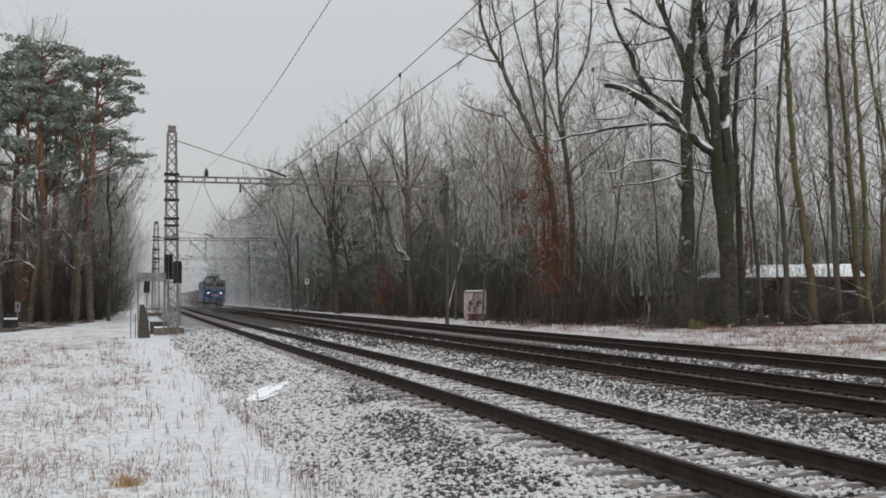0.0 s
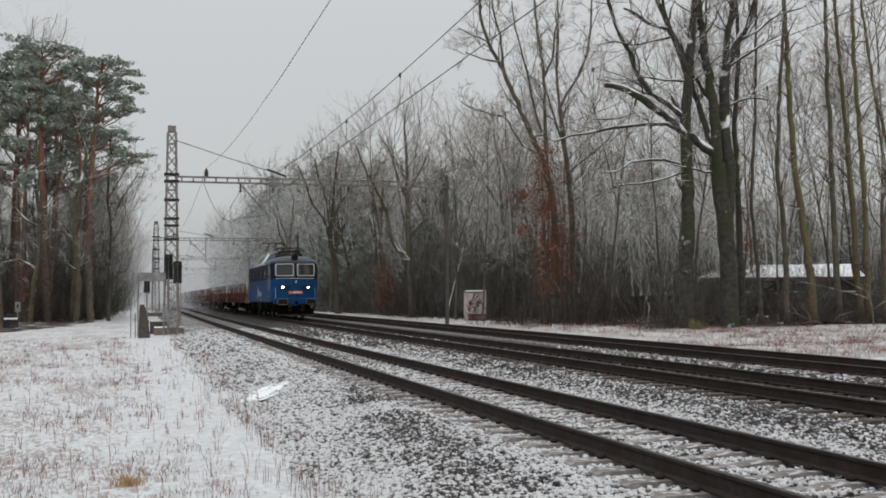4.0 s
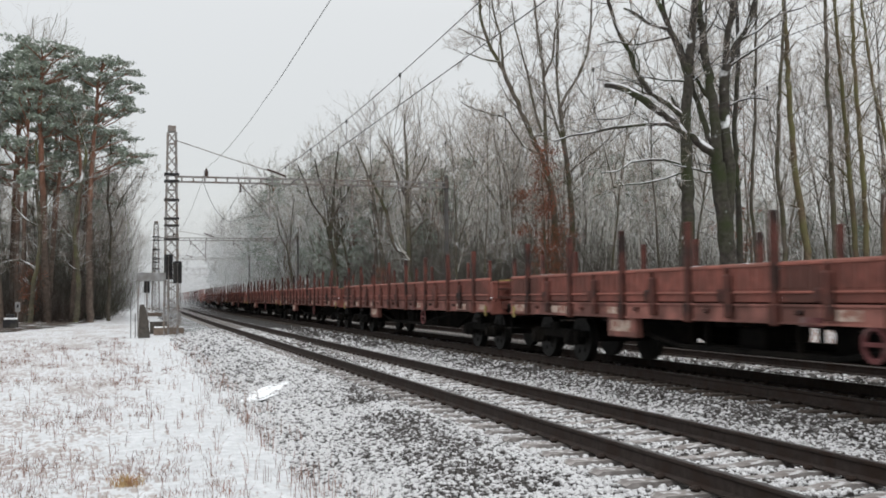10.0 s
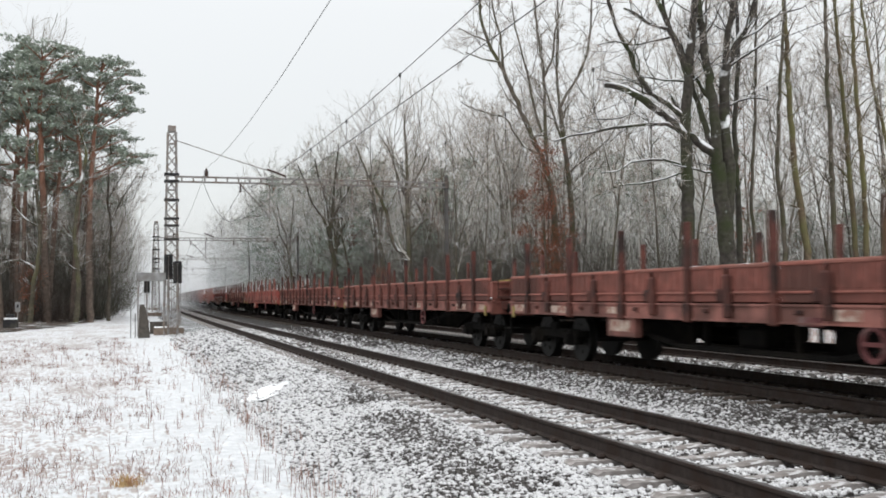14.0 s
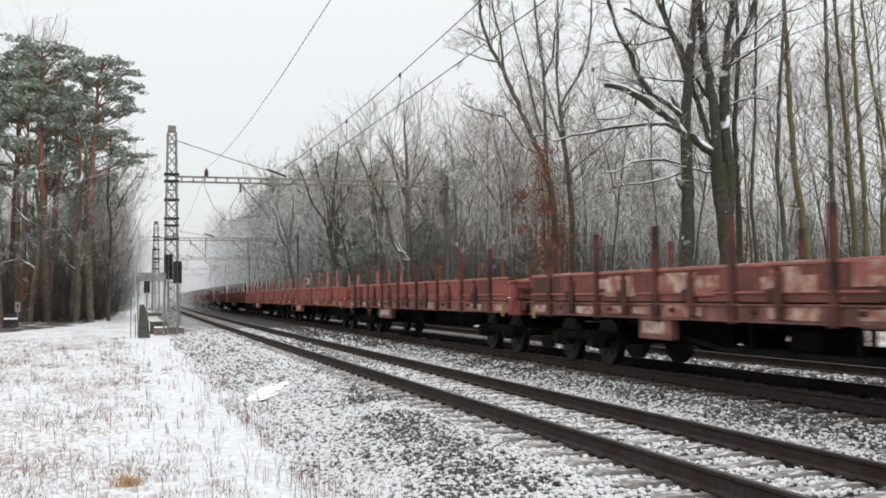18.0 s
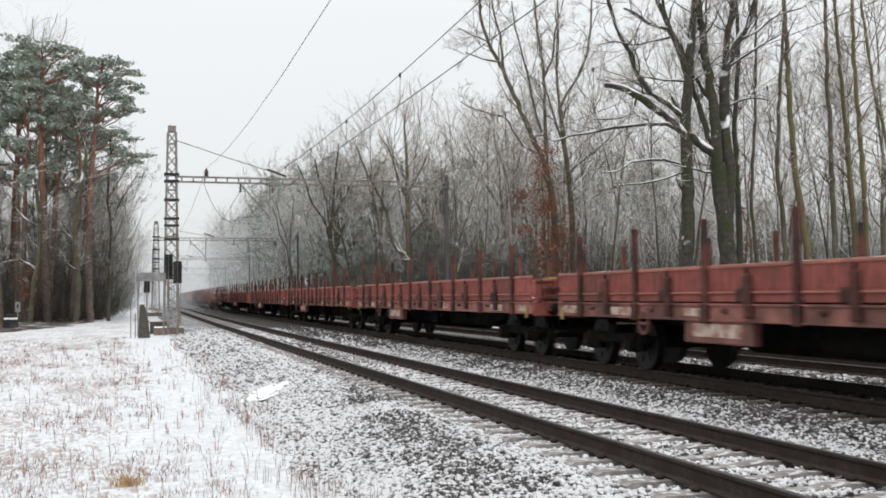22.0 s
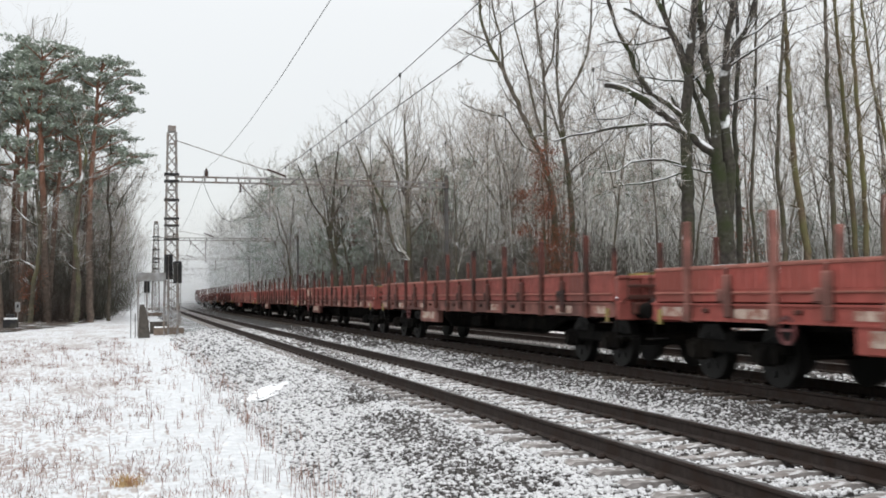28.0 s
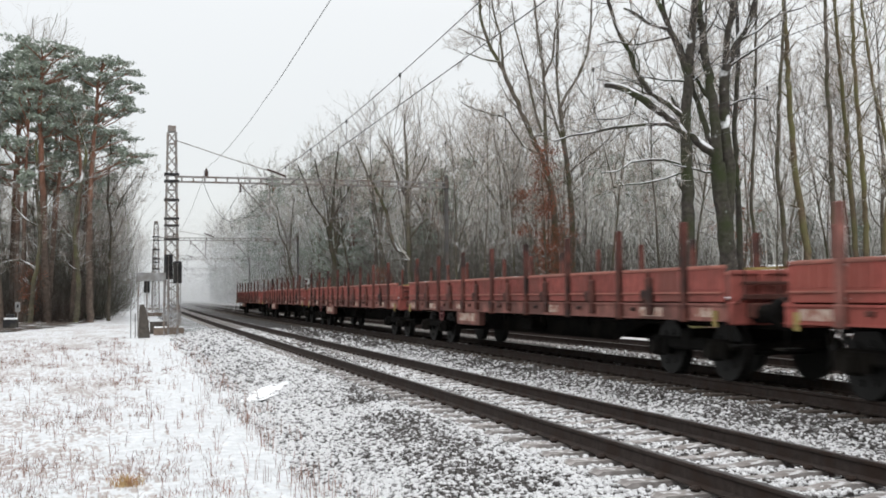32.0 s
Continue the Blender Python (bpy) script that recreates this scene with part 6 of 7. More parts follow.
def build_birch(x, y, pts, r, bare=0):
    """A thin pale stem leaning among the dark trees."""
    bi = thing("leaning_birch", "thin white stem leaning among dark trees", "tree", "leaning birches", at=pose(x, y, ground_z(x, y)))
    rng = random.Random(int(x * 7))
    st = MB().tube(pts, [r * (1 - 0.5 * i / (len(pts) - 1)) for i in range(len(pts))], 7)
    if bare:
        part("trunk", MB().tube(pts[:bare + 1], [r, *[r * 0.9] * bare], 7), BARK, bi)
        st = MB().tube(pts[bare:], [r * (0.9 - 0.4 * i / (len(pts) - bare - 1)) for i in range(len(pts) - bare)], 7)
    part("limb" if bare else "trunk", st, BIRCH, bi)
    tw = MB()
    P = [Vector(p) for p in pts]
    D = [(P[min(i + 1, len(P) - 1)] - P[max(i - 1, 0)]).normalized() for i in range(len(P))]
    sprays(tw, P, D, 10, 0.9, 0.012, rng, start=0.5)
    part("crown", tw, TWIG, bi)


def build_sapling():
    """A low forked sapling and two arching bramble canes, rimed pale, where the wood meets the verge."""
    sa = thing("sapling", "low forked sapling with pale rimed branches", "sapling", at=pose(31.86, 40.0, ground_z(31.86, 40.0), 0, 0, -38.5))
    rng = random.Random(17)
    stem, twigs = MB(), MB()
    for pts, r in ((((0, 0, -0.1), (-0.02, 0, 0.8), (-0.18, 0, 1.45), (0.05, 0.1, 2.4), (0.0, 0.1, 3.1)), 0.04), (((-0.1, 0, 1.2), (-0.9, 0, 1.5), (-1.9, -0.1, 1.75), (-2.9, -0.1, 2.0), (-3.5, -0.1, 1.95)), 0.03),
                   (((-0.15, 0, 1.5), (-0.9, 0.1, 1.9), (-1.7, 0.2, 2.5)), 0.022), (((0, 0, 0.75), (0.6, 0, 1.2), (1.4, 0.1, 1.7)), 0.03), (((-0.5, 0, 0.0), (-0.9, 0, 0.12), (-1.3, 0, 0.26)), 0.03)):
        P = [Vector(p) for p in pts]
        stem.tube(P, [0.7 * r * (1 - 0.6 * i / (len(P) - 1)) for i in range(len(P))], 6)
        D = [(P[min(i + 1, len(P) - 1)] - P[max(i - 1, 0)]).normalized() for i in range(len(P))]
        sprays(twigs, P, D, 7, 0.55, 0.006, rng, start=0.35)
    part("trunk", stem, RIMED, sa)
    part("crown", twigs, RIMED, sa)
    for x, y, k in ((29.9, 40.6, 1.0), (26.5, 43.4, 0.75)):
        br = thing("bramble", "arching leafless bramble canes at the wood's edge", "bramble", "brambles", at=pose(x, y, ground_z(x, y), 0, 0, -38.5) @ Matrix.Scale(k, 4))
        for pts in (((0.3, 0, -0.1), (-0.5, 0, 0.22), (-1.3, 0, 0.55), (-2.2, 0, 0.95)), ((-1.2, 0, 0.5), (-1.5, 0.1, 0.9), (-1.6, 0.1, 1.1)), ((-0.6, 0, -0.1), (-0.75, 0, 0.5), (-1.1, 0.1, 1.05)), ((0, 0.2, -0.1), (0.5, 0.2, 0.5), (1.2, 0.1, 0.7))):
            part("cane", MB().tube(pts, [0.016 - 0.003 * i for i in range(len(pts))], 5), RIMED, br)


# ---- locomotive ----
def plan(hw, hl, r, n=5):
    """A rounded-rectangle outline whose ends run to a blunt prow."""
    pts = []
    for cx, cy, a0 in ((hw - r, hl - r, 0), (-(hw - r), hl - r, 90), (-(hw - r), -(hl - r), 180), (hw - r, -(hl - r), 270)):
        for k in range(n):
            a = radians(a0 + 90 * k / (n - 1))
            pts.append((cx + r * math.cos(a), cy + r * math.sin(a)))
        if a0 in (0, 180):
            pts.append((0.0, hl if cy > 0 else -hl))
    return [(x, y - math.copysign(PROW * abs(x), y)) for x, y in pts]


PROW = 0.2


def bent(mb):
    """Lays a part that was drawn flat on the two faces of the prow."""
    mb.v = [(x, y - math.copysign(PROW * abs(x), y), z) for x, y, z in mb.v]
    return mb


def loft(levels, r=0.45):
    """Stacked outlines (z, half width, half length) joined into a shell, capped."""
    mb = MB()
    rings = []
    for z, hw, hl in levels:
        p = plan(hw, hl, min(r, hw * 0.9))
        rings.append([(x, y, z) for x, y in p])
    n = len(rings[0])
    for rg in rings:
        mb.v += rg
    for i in range(len(rings) - 1):
        for k in range(n):
            k2 = (k + 1) % n
            mb.f.append((i * n + k, i * n + k2, (i + 1) * n + k2, (i + 1) * n + k))
    mb.f += [tuple(range(n - 1, -1, -1)), tuple((len(rings) - 1) * n + k for k in range(n))]
    mb.m = [0] * len(mb.f)
    return mb


def frame_ring(mb, c, w, h, t, d, axis="y", cut=0.06):
    """A flat window frame with cut corners: outer and inner outlines, of depth d, facing along an axis."""
    def outline(a, b, k):
        return [(-a + k, -b), (a - k, -b), (a, -b + k), (a, b - k), (a - k, b), (-a + k, b), (-a, b - k), (-a, -b + k)]
    o, i = outline(w / 2, h / 2, cut * 1.6), outline(w / 2 - t, h / 2 - t, cut)
    vs = []
    for q in (-d / 2, d / 2):
        for ring in (o, i):
            for a, b in ring:
                vs.append((c[0] + a, c[1] + q, c[2] + b) if axis == "y" else (c[0] + q, c[1] + a, c[2] + b))
    fs = []
    for k in range(8):
        k2 = (k + 1) % 8
        fs += [(k, k2, 8 + k2, 8 + k), (16 + k2, 16 + k, 24 + k, 24 + k2), (k2, k, 16 + k, 16 + k2), (8 + k, 8 + k2, 24 + k2, 24 + k)]
    return mb.add(vs, fs)


def wheelset(r, half=0.7525):
    mb = MB()
    for sx in (-half, half):
        mb.disc((sx, 0, 0), (1, 0, 0), r, 0.13, 24)
        mb.disc((sx + (0.08 if sx < 0 else -0.08), 0, 0), (1, 0, 0), r + 0.03, 0.03, 24)
        mb.disc((sx - (0.03 if sx < 0 else -0.03), 0, 0), (1, 0, 0), r * 0.3, 0.16, 12)
        for k in range(6):
            a = TAU * k / 6
            mb.box((sx - (0.05 if sx < 0 else -0.05), math.cos(a) * r * 0.6, math.sin(a) * r * 0.6), (0.08, 0.1, 0.1), 0.02)
    mb.tube([(-half, 0, 0), (half, 0, 0)], 0.08, 10)
    return mb


def build_loco():
    lo = thing("electric_locomotive", "blue and navy electric freight locomotive with lit headlamps", "locomotive")
    HW, HL = 1.47, 7.66
    lower = part("lower_body", loft(((1.02, HW - 0.03, HL - 0.04), (1.08, HW, HL), (2.45, HW, HL - 0.02))), BLUE, lo, "bright blue lower body side")
    upper = part("upper_body", loft(((2.45, HW, HL - 0.02), (3.1, HW, HL - 0.16), (3.46, HW - 0.02, HL - 0.3))), NAVY, lo, "dark navy upper body")
    roof = part("roof", loft(((3.46, HW - 0.02, HL - 0.3), (3.6, HW - 0.08, HL - 0.36), (3.75, HW - 0.28, HL - 0.5), (3.87, HW - 0.65, HL - 0.75), (3.93, HW - 1.05, HL - 1.05)), 0.6), ROOFB, lo, "grey-blue domed roof", smooth=True)
    part("gutter", MB().box((-HW - 0.005, 0, 3.46), (0.03, 13.6, 0.04)).box((HW + 0.005, 0, 3.46), (0.03, 13.6, 0.04)), CREAM, lo)
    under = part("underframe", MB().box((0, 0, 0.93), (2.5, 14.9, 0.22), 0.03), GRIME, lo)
    # both ends
    for sg in (-1, 1):
        def Y(v):
            return sg * v
        for cx, w in ((-0.66, 1.12), (0.66, 1.12)):
            wf = MB()
            frame_ring(wf, (cx, Y(HL - 0.13), 3.03), w, 0.78, 0.06, 0.2, cut=0.035)
            f = part("windscreen_frame", bent(wf), CREAM, lo, "light grey windscreen surround")
            part("windscreen", bent(MB().box((cx, Y(HL - 0.12), 3.03), (w - 0.12, 0.12, 0.66), 0.01)), GLASS, f)
            part("wiper", bent(MB().bar((cx + 0.1, Y(HL + 0.0), 3.36), (cx + 0.42, Y(HL + 0.0), 3.1), 0.02)), BLACKP, f)
        part("stripe", bent(MB().box((-0.6, Y(HL + 0.005), 2.5), (1.19, 0.03, 0.035)).box((0.6, Y(HL + 0.005), 2.5), (1.19, 0.03, 0.035))), CREAM, lo)
        lamp = part("headlamp_housing", MB().tube([(0, Y(HL - 1.3), 3.84), (0, Y(HL - 0.35), 3.8)], [0.17, 0.21], 16), NAVY, lo, "round roof headlamp housing")
        part("lens", MB().disc((0, Y(HL - 0.34), 3.8), (0, 1, 0), 0.15, 0.03, 14), DARKGLASS, lamp)
        for cx, c2 in ((-0.786, -0.5), (0.786, 0.5)):
            ring = part("headlight", bent(MB().disc((cx, Y(HL + 0.02), 1.94), (0, 1, 0), 0.14, 0.1, 16)), NAVY, lo)
            part("lens", bent(MB().disc((cx, Y(HL + 0.075), 1.94), (0, 1, 0), 0.06, 0.02, 14)), HEADLAMP if sg < 0 else GLASS, ring, "lit white headlamp lens" if sg < 0 else "unlit lens")
            part("tail_lamp", bent(MB().disc((c2, Y(HL + 0.03), 1.94), (0, 1, 0), 0.12, 0.08, 14)), BLACKP, lo)
        part("lamp_band", bent(MB().box((-0.5, Y(HL + 0.004), 2.08), (0.98, 0.03, 0.05), 0.01).box((0.5, Y(HL + 0.004), 2.08), (0.98, 0.03, 0.05), 0.01)), BLUE, lo)
        np_ = part("number_plate", MB().box((0, Y(HL + 0.02), 1.62), (0.86, 0.03, 0.19), 0.01), REDPLATE, lo, "red plate with pale bars")
        for k, w in enumerate((0.08, 0.05, 0.06, 0.14, 0.05, 0.12, 0.07, 0.1)):
            part("bar", MB().box((-0.36 + k * 0.1, Y(HL + 0.04), 1.62), (w * 0.6, 0.012, 0.12)), WHITEP, np_)
        part("emblem", MB().box((0.03, Y(HL + 0.015), 2.3), (0.06, 0.02, 0.16)).box((-0.03, Y(HL + 0.015), 2.26), (0.06, 0.02, 0.05)), CREAM, lo)
        part("buffer_beam", MB().box((0, Y(HL - 0.06), 1.08), (2.7, 0.3, 0.36), 0.03), BLUE, lo)
        for cx in (-0.875, 0.875):
            bf = part("buffer", MB().tube([(cx, Y(HL + 0.05), 1.06), (cx, Y(HL + 0.5), 1.06)], [0.14, 0.11], 12), BUFFERM, lo)
            part("buffer_head", MB().box((cx, Y(HL + 0.58), 1.06), (0.62, 0.07, 0.36), 0.05), BUFFERM, bf, "black rectangular buffer head")
            part("worn_rim", frame_ring(MB(), (cx, Y(HL + 0.605), 1.06), 0.63, 0.37, 0.022, 0.02, cut=0.03), GREYP, bf, "worn pale rim")
            part("handrail", bent(MB().tube([(cx * 1.4, Y(HL + 0.07), 1.3), (cx * 1.4, Y(HL + 0.1), 1.36), (cx * 1.4, Y(HL + 0.1), 1.84), (cx * 1.4, Y(HL + 0.04), 1.9)], 0.014, 6)), CREAM, lo)
        part("coupling", MB().box((0, Y(HL + 0.3), 1.0), (0.14, 0.55, 0.2), 0.03).tube([(0, Y(HL + 0.5), 1.0), (0.03, Y(HL + 0.6), 0.7), (0, Y(HL + 0.5), 0.6)], 0.04, 6), GRIME, lo)
        part("coupler_housing", MB().disc((0, Y(HL + 0.1), 1.02), (0, 1, 0), 0.26, 0.14, 12), BLUE, lo)
        for cx in (-0.42, -0.3, 0.34, 0.46):
            part("brake_hose", MB().tube([(cx, Y(HL + 0.12), 0.9), (cx * 1.05, Y(HL + 0.22), 0.7), (cx, Y(HL + 0.12), 0.48)], 0.03, 6), BLACKP, lo)
        part("snowplough", MB().box((0, Y(HL - 0.15), 0.36), (2.3, 0.1, 0.34), 0.03).box((0, Y(HL - 0.1), 0.56), (2.5, 0.4, 0.08), 0.02), GRIME, lo)
        part("plough_edge", MB().box((0, Y(HL - 0.06), 0.22), (2.2, 0.05, 0.06), 0.01), DULLEDGE, lo)
        part("mirror", MB().box((-1.5, Y(HL - 0.55), 2.9), (0.05, 0.14, 0.34), 0.02), BLACKP, lo)
    # sides
    for sx in (-1, 1):
        X = sx * HW
        for yc in (-6.5, 6.5):
            d = part("cab_door", MB().box((X + sx * 0.004, yc, 2.3), (0.02, 0.68, 2.2), 0.01), NAVY, lo)
            part("door_panel", MB().box((X + sx * 0.012, yc, 1.82), (0.02, 0.66, 1.24), 0.005), BLUE, d)
            part("door_window", MB().box((X + sx * 0.016, yc, 2.98), (0.02, 0.46, 0.56), 0.02), DARKGLASS, d)
            for dy in (-0.45, 0.45):
                part("handrail", MB().tube([(X, yc + dy, 1.72), (X + sx * 0.06, yc + dy, 1.78), (X + sx * 0.06, yc + dy, 3.3), (X, yc + dy, 3.36)], 0.011, 6), CREAM, lo, "pale vertical grab rail")
            for z in (1.46, 1.16):
                # flat black boxes, the shade of two step recesses put into colour
                st = part("step", MB().box((X + sx * 0.005, yc, z), (0.02, 0.42, 0.17), 0.01), BLACKP, lo, "black patch painted as the shade of a step recess")
                part("tread", MB().box((X + sx * 0.03, yc, z - 0.08), (0.06, 0.4, 0.02)), CREAM, st)
            for z in (0.85, 0.55):
                part("footstep", MB().box((X - sx * 0.08, yc, z), (0.2, 0.46, 0.03)).bar((X - sx * 0.1, yc - 0.2, z), (X - sx * 0.1, yc - 0.2, 1.05), 0.03).bar((X - sx * 0.1, yc + 0.2, z), (X - sx * 0.1, yc + 0.2, 1.05), 0.03), GRIME, lo)
        for yc, w in ((-4.0, 0.9), (-1.65, 0.75), (0.75, 0.6), (3.3, 0.6)):
            wd = MB()
            frame_ring(wd, (X + sx * 0.004, yc, 2.8), w, 0.56, 0.05, 0.03, "x")
            f = part("side_window", wd, NAVY, lo)
            part("pane", MB().box((X + sx * 0.002, yc, 2.8), (0.02, w - 0.09, 0.47)), DARKGLASS, f)
        part("waist_strip", MB().box((X + sx * 0.004, 0.0, 2.45), (0.012, 12.4, 0.02)), NAVY, lo)
        # plain marks in place of the operator's lettering
        part("emblem_block", MB().box((X + sx * 0.005, 0.98, 1.66), (0.012, 0.56, 0.8)), NAVY, lo)
        part("emblem_mark", MB().box((X + sx * 0.006, 0.4, 1.72), (0.012, 0.42, 0.66)).box((X + sx * 0.0065, 0.63, 1.38), (0.012, 0.4, 0.24)), MARKS, lo, "pale angular emblem")
        for k, (w, h, z) in enumerate(((0.44, 0.46, 1.63), (0.32, 0.34, 1.57), (0.2, 0.34, 1.57), (0.34, 0.46, 1.51), (0.36, 0.34, 1.57))):
            yk = -0.12 - (0, 0.46, 0.79, 1.13, 1.55)[k]
            rg = MB().box((X + sx * 0.006, yk, z), (0.012, w * 0.8, h * 0.86))
            part("word_bar", rg, MARKS, lo, "pale plain mark in place of lettering")
        for k in range(14):
            part("data_bar", MB().box((X + sx * 0.006, 0.1 - k * 0.17, 1.17), (0.01, 0.11, 0.06)), PLATE, lo)
        for k in range(5):
            part("data_bar", MB().box((X + sx * 0.006, -4.0 - k * 0.3, 1.17), (0.01, 0.18, 0.06)), PLATE, lo)
        # raised louvred lantern of the engine room
        y0, y1, zb, zt, xb, xt, ins = -2.55, 2.0, 3.52, 4.2, 1.42, 0.98, 0.62
        P = lambda u, v, o=0.0: Vector((sx * (xb + (xt - xb) * v + o), y0 + ins * v * 0.5 + (y1 - y0 - ins * v * 1.4) * u, zb + (zt - zb) * v + o * 0.5))
        lant = part("roof_lantern", MB().add([P(0, 0), P(1, 0), P(1, 1), P(0, 1), (0, y0, zb), (0, y1, zb), (0, P(1, 1).y, zt), (0, P(0, 1).y, zt)],
                                             [(0, 1, 2, 3) if sx > 0 else (3, 2, 1, 0), (3, 2, 6, 7), (0, 3, 7, 4), (1, 5, 6, 2)]), ROOFB, lo, "raised engine-room lantern on the roof")
        fr = MB()
        for v in (0.04, 0.95):
            fr.bar(P(0, v, 0.02), P(1, v, 0.02), 0.17, 0.06)
        for u in (0.02, 0.5, 0.98):
            fr.bar(P(u, 0, 0.02), P(u, 1, 0.02), 0.2, 0.06)
        part("lantern_frame", fr, WHITEP, lant, "light grey frame round the louvres")
        lv = MB()
        for c0, c1 in ((0.06, 0.46), (0.54, 0.94)):
            for k in range(9):
                v = 0.12 + k * 0.09
                lv.bar(P(c0, v, 0.015), P(c1, v, 0.015), 0.03, 0.05)
        part("louvre", lv, LOUVRE, lant)
        part("cant_strip", MB().bar((sx * 1.475, -3.6, 3.5), (sx * 1.475, 3.6, 3.5), 0.03, 0.05), CREAM, lo)
        # running gear seen under the body
        for yc, w, z0, z1 in ((0.0, 1.3, 0.42, 1.0), (-0.9, 0.4, 0.5, 1.0), (4.1, 0.5, 0.62, 1.0), (-4.1, 0.55, 0.62, 1.0)):
            part("equipment_box", MB().box((sx * 1.2, yc, (z0 + z1) / 2), (0.4, w, z1 - z0), 0.03), GRIME, lo)
    # roof gear and current collectors
    gear = MB()
    for y in (-5.4, -4.6, -3.8, 3.6, 4.4, 5.2):
        gear.box((0, y, 4.02), (1.5, 0.3, 0.16), 0.04)
        for x in (-0.55, 0.55):
            gear.tube([(x, y, 4.05), (x, y, 4.3)], [0.08, 0.05], 8)
    gear.tube([(0.3, -6.2, 4.15), (0.3, 6.2, 4.15)], 0.03, 6).tube([(-0.45, -3.2, 4.3), (-0.45, 3.4, 4.3)], 0.025, 6)
    gear.box((0, 0, 4.18), (1.7, 4.2, 0.12), 0.04).box((0.2, 2.9, 4.1), (1.0, 0.9, 0.3), 0.05).box((-0.2, -3.1, 4.1), (0.9, 0.7, 0.34), 0.05)
    part("roof_gear", gear, BLACKP, lo, "dark roof walkways and electrical gear")
    for yc, up in ((-4.7, False), (4.6, True)):
        pg = MB()
        zt = 5.28 if up else 4.5
        kz = 4.55 if not up else 4.8
        for x in (-0.5, 0.5):
            if up:
                pg.tube([(x, yc + 0.7, 4.3), (x * 0.7, yc - 0.75, kz), (x * 0.35, yc, zt)], 0.025, 6)
                pg.tube([(x, yc - 0.7, 4.3), (x * 0.7, yc + 0.75, kz), (x * 0.35, yc, zt)], 0.025, 6)
            else:
                pg.tube([(x, yc + 0.8, 4.32), (x * 0.8, yc - 0.95, 4.42), (x * 0.4, yc + 0.1, zt)], 0.03, 6)
                pg.tube([(x, yc - 0.8, 4.32), (x * 0.8, yc + 0.95, 4.42), (x * 0.4, yc - 0.1, zt)], 0.03, 6)
        pg.box((0, yc, 4.28), (1.3, 1.7, 0.06), 0.02)
        pgo = part("pantograph", pg, BLACKP, lo, "raised pantograph" if up else "folded pantograph")
        hd = MB()
        for dy in (-0.16, 0.16):
            hd.tube([(-0.95, yc + dy, zt - 0.2), (-0.7, yc + dy, zt), (0.7, yc + dy, zt), (0.95, yc + dy, zt - 0.2)], 0.03, 5)
        hd.bar((0, yc - 0.18, zt - 0.03), (0, yc + 0.18, zt - 0.03), 0.05)
        part("collector_head", hd, LOUVRE, pgo)
    ws = wheelset(0.6).mesh("wheelset", BUFFERM)
    for yc in (-4.0, 4.0):
        bg = part("bogie", MB().box((-1.0, yc, 0.66), (0.14, 4.5, 0.3), 0.05).box((1.0, yc, 0.66), (0.14, 4.5, 0.3), 0.05).box((0, yc, 0.66), (1.9, 0.5, 0.36), 0.05)
                  .box((0, yc - 2.2, 0.7), (1.9, 0.14, 0.2), 0.03).box((0, yc + 2.2, 0.7), (1.9, 0.14, 0.2), 0.03), GRIME, lo)
        for dy in (-1.55, 1.55):
            for sx in (-1.1, 1.1):
                part("axle_box", MB().box((sx, yc + dy, 0.6), (0.2, 0.36, 0.36), 0.06).disc((sx * 1.1, yc + dy, 0.6), (1, 0, 0), 0.13, 0.06, 12), GRIME, bg)
                for d3 in (-0.35, 0.35):
                    coil = [(sx + 0.08 * math.cos(j * 0.8), yc + dy + d3 + 0.08 * math.sin(j * 0.8), 0.56 + j * 0.008) for j in range(40)]
                    part("spring", MB().tube(coil, 0.018, 4), GRIME, bg)
            part("wheelset", ws, None, lo, at=pose(0, yc + dy, 0.6))
    return lo


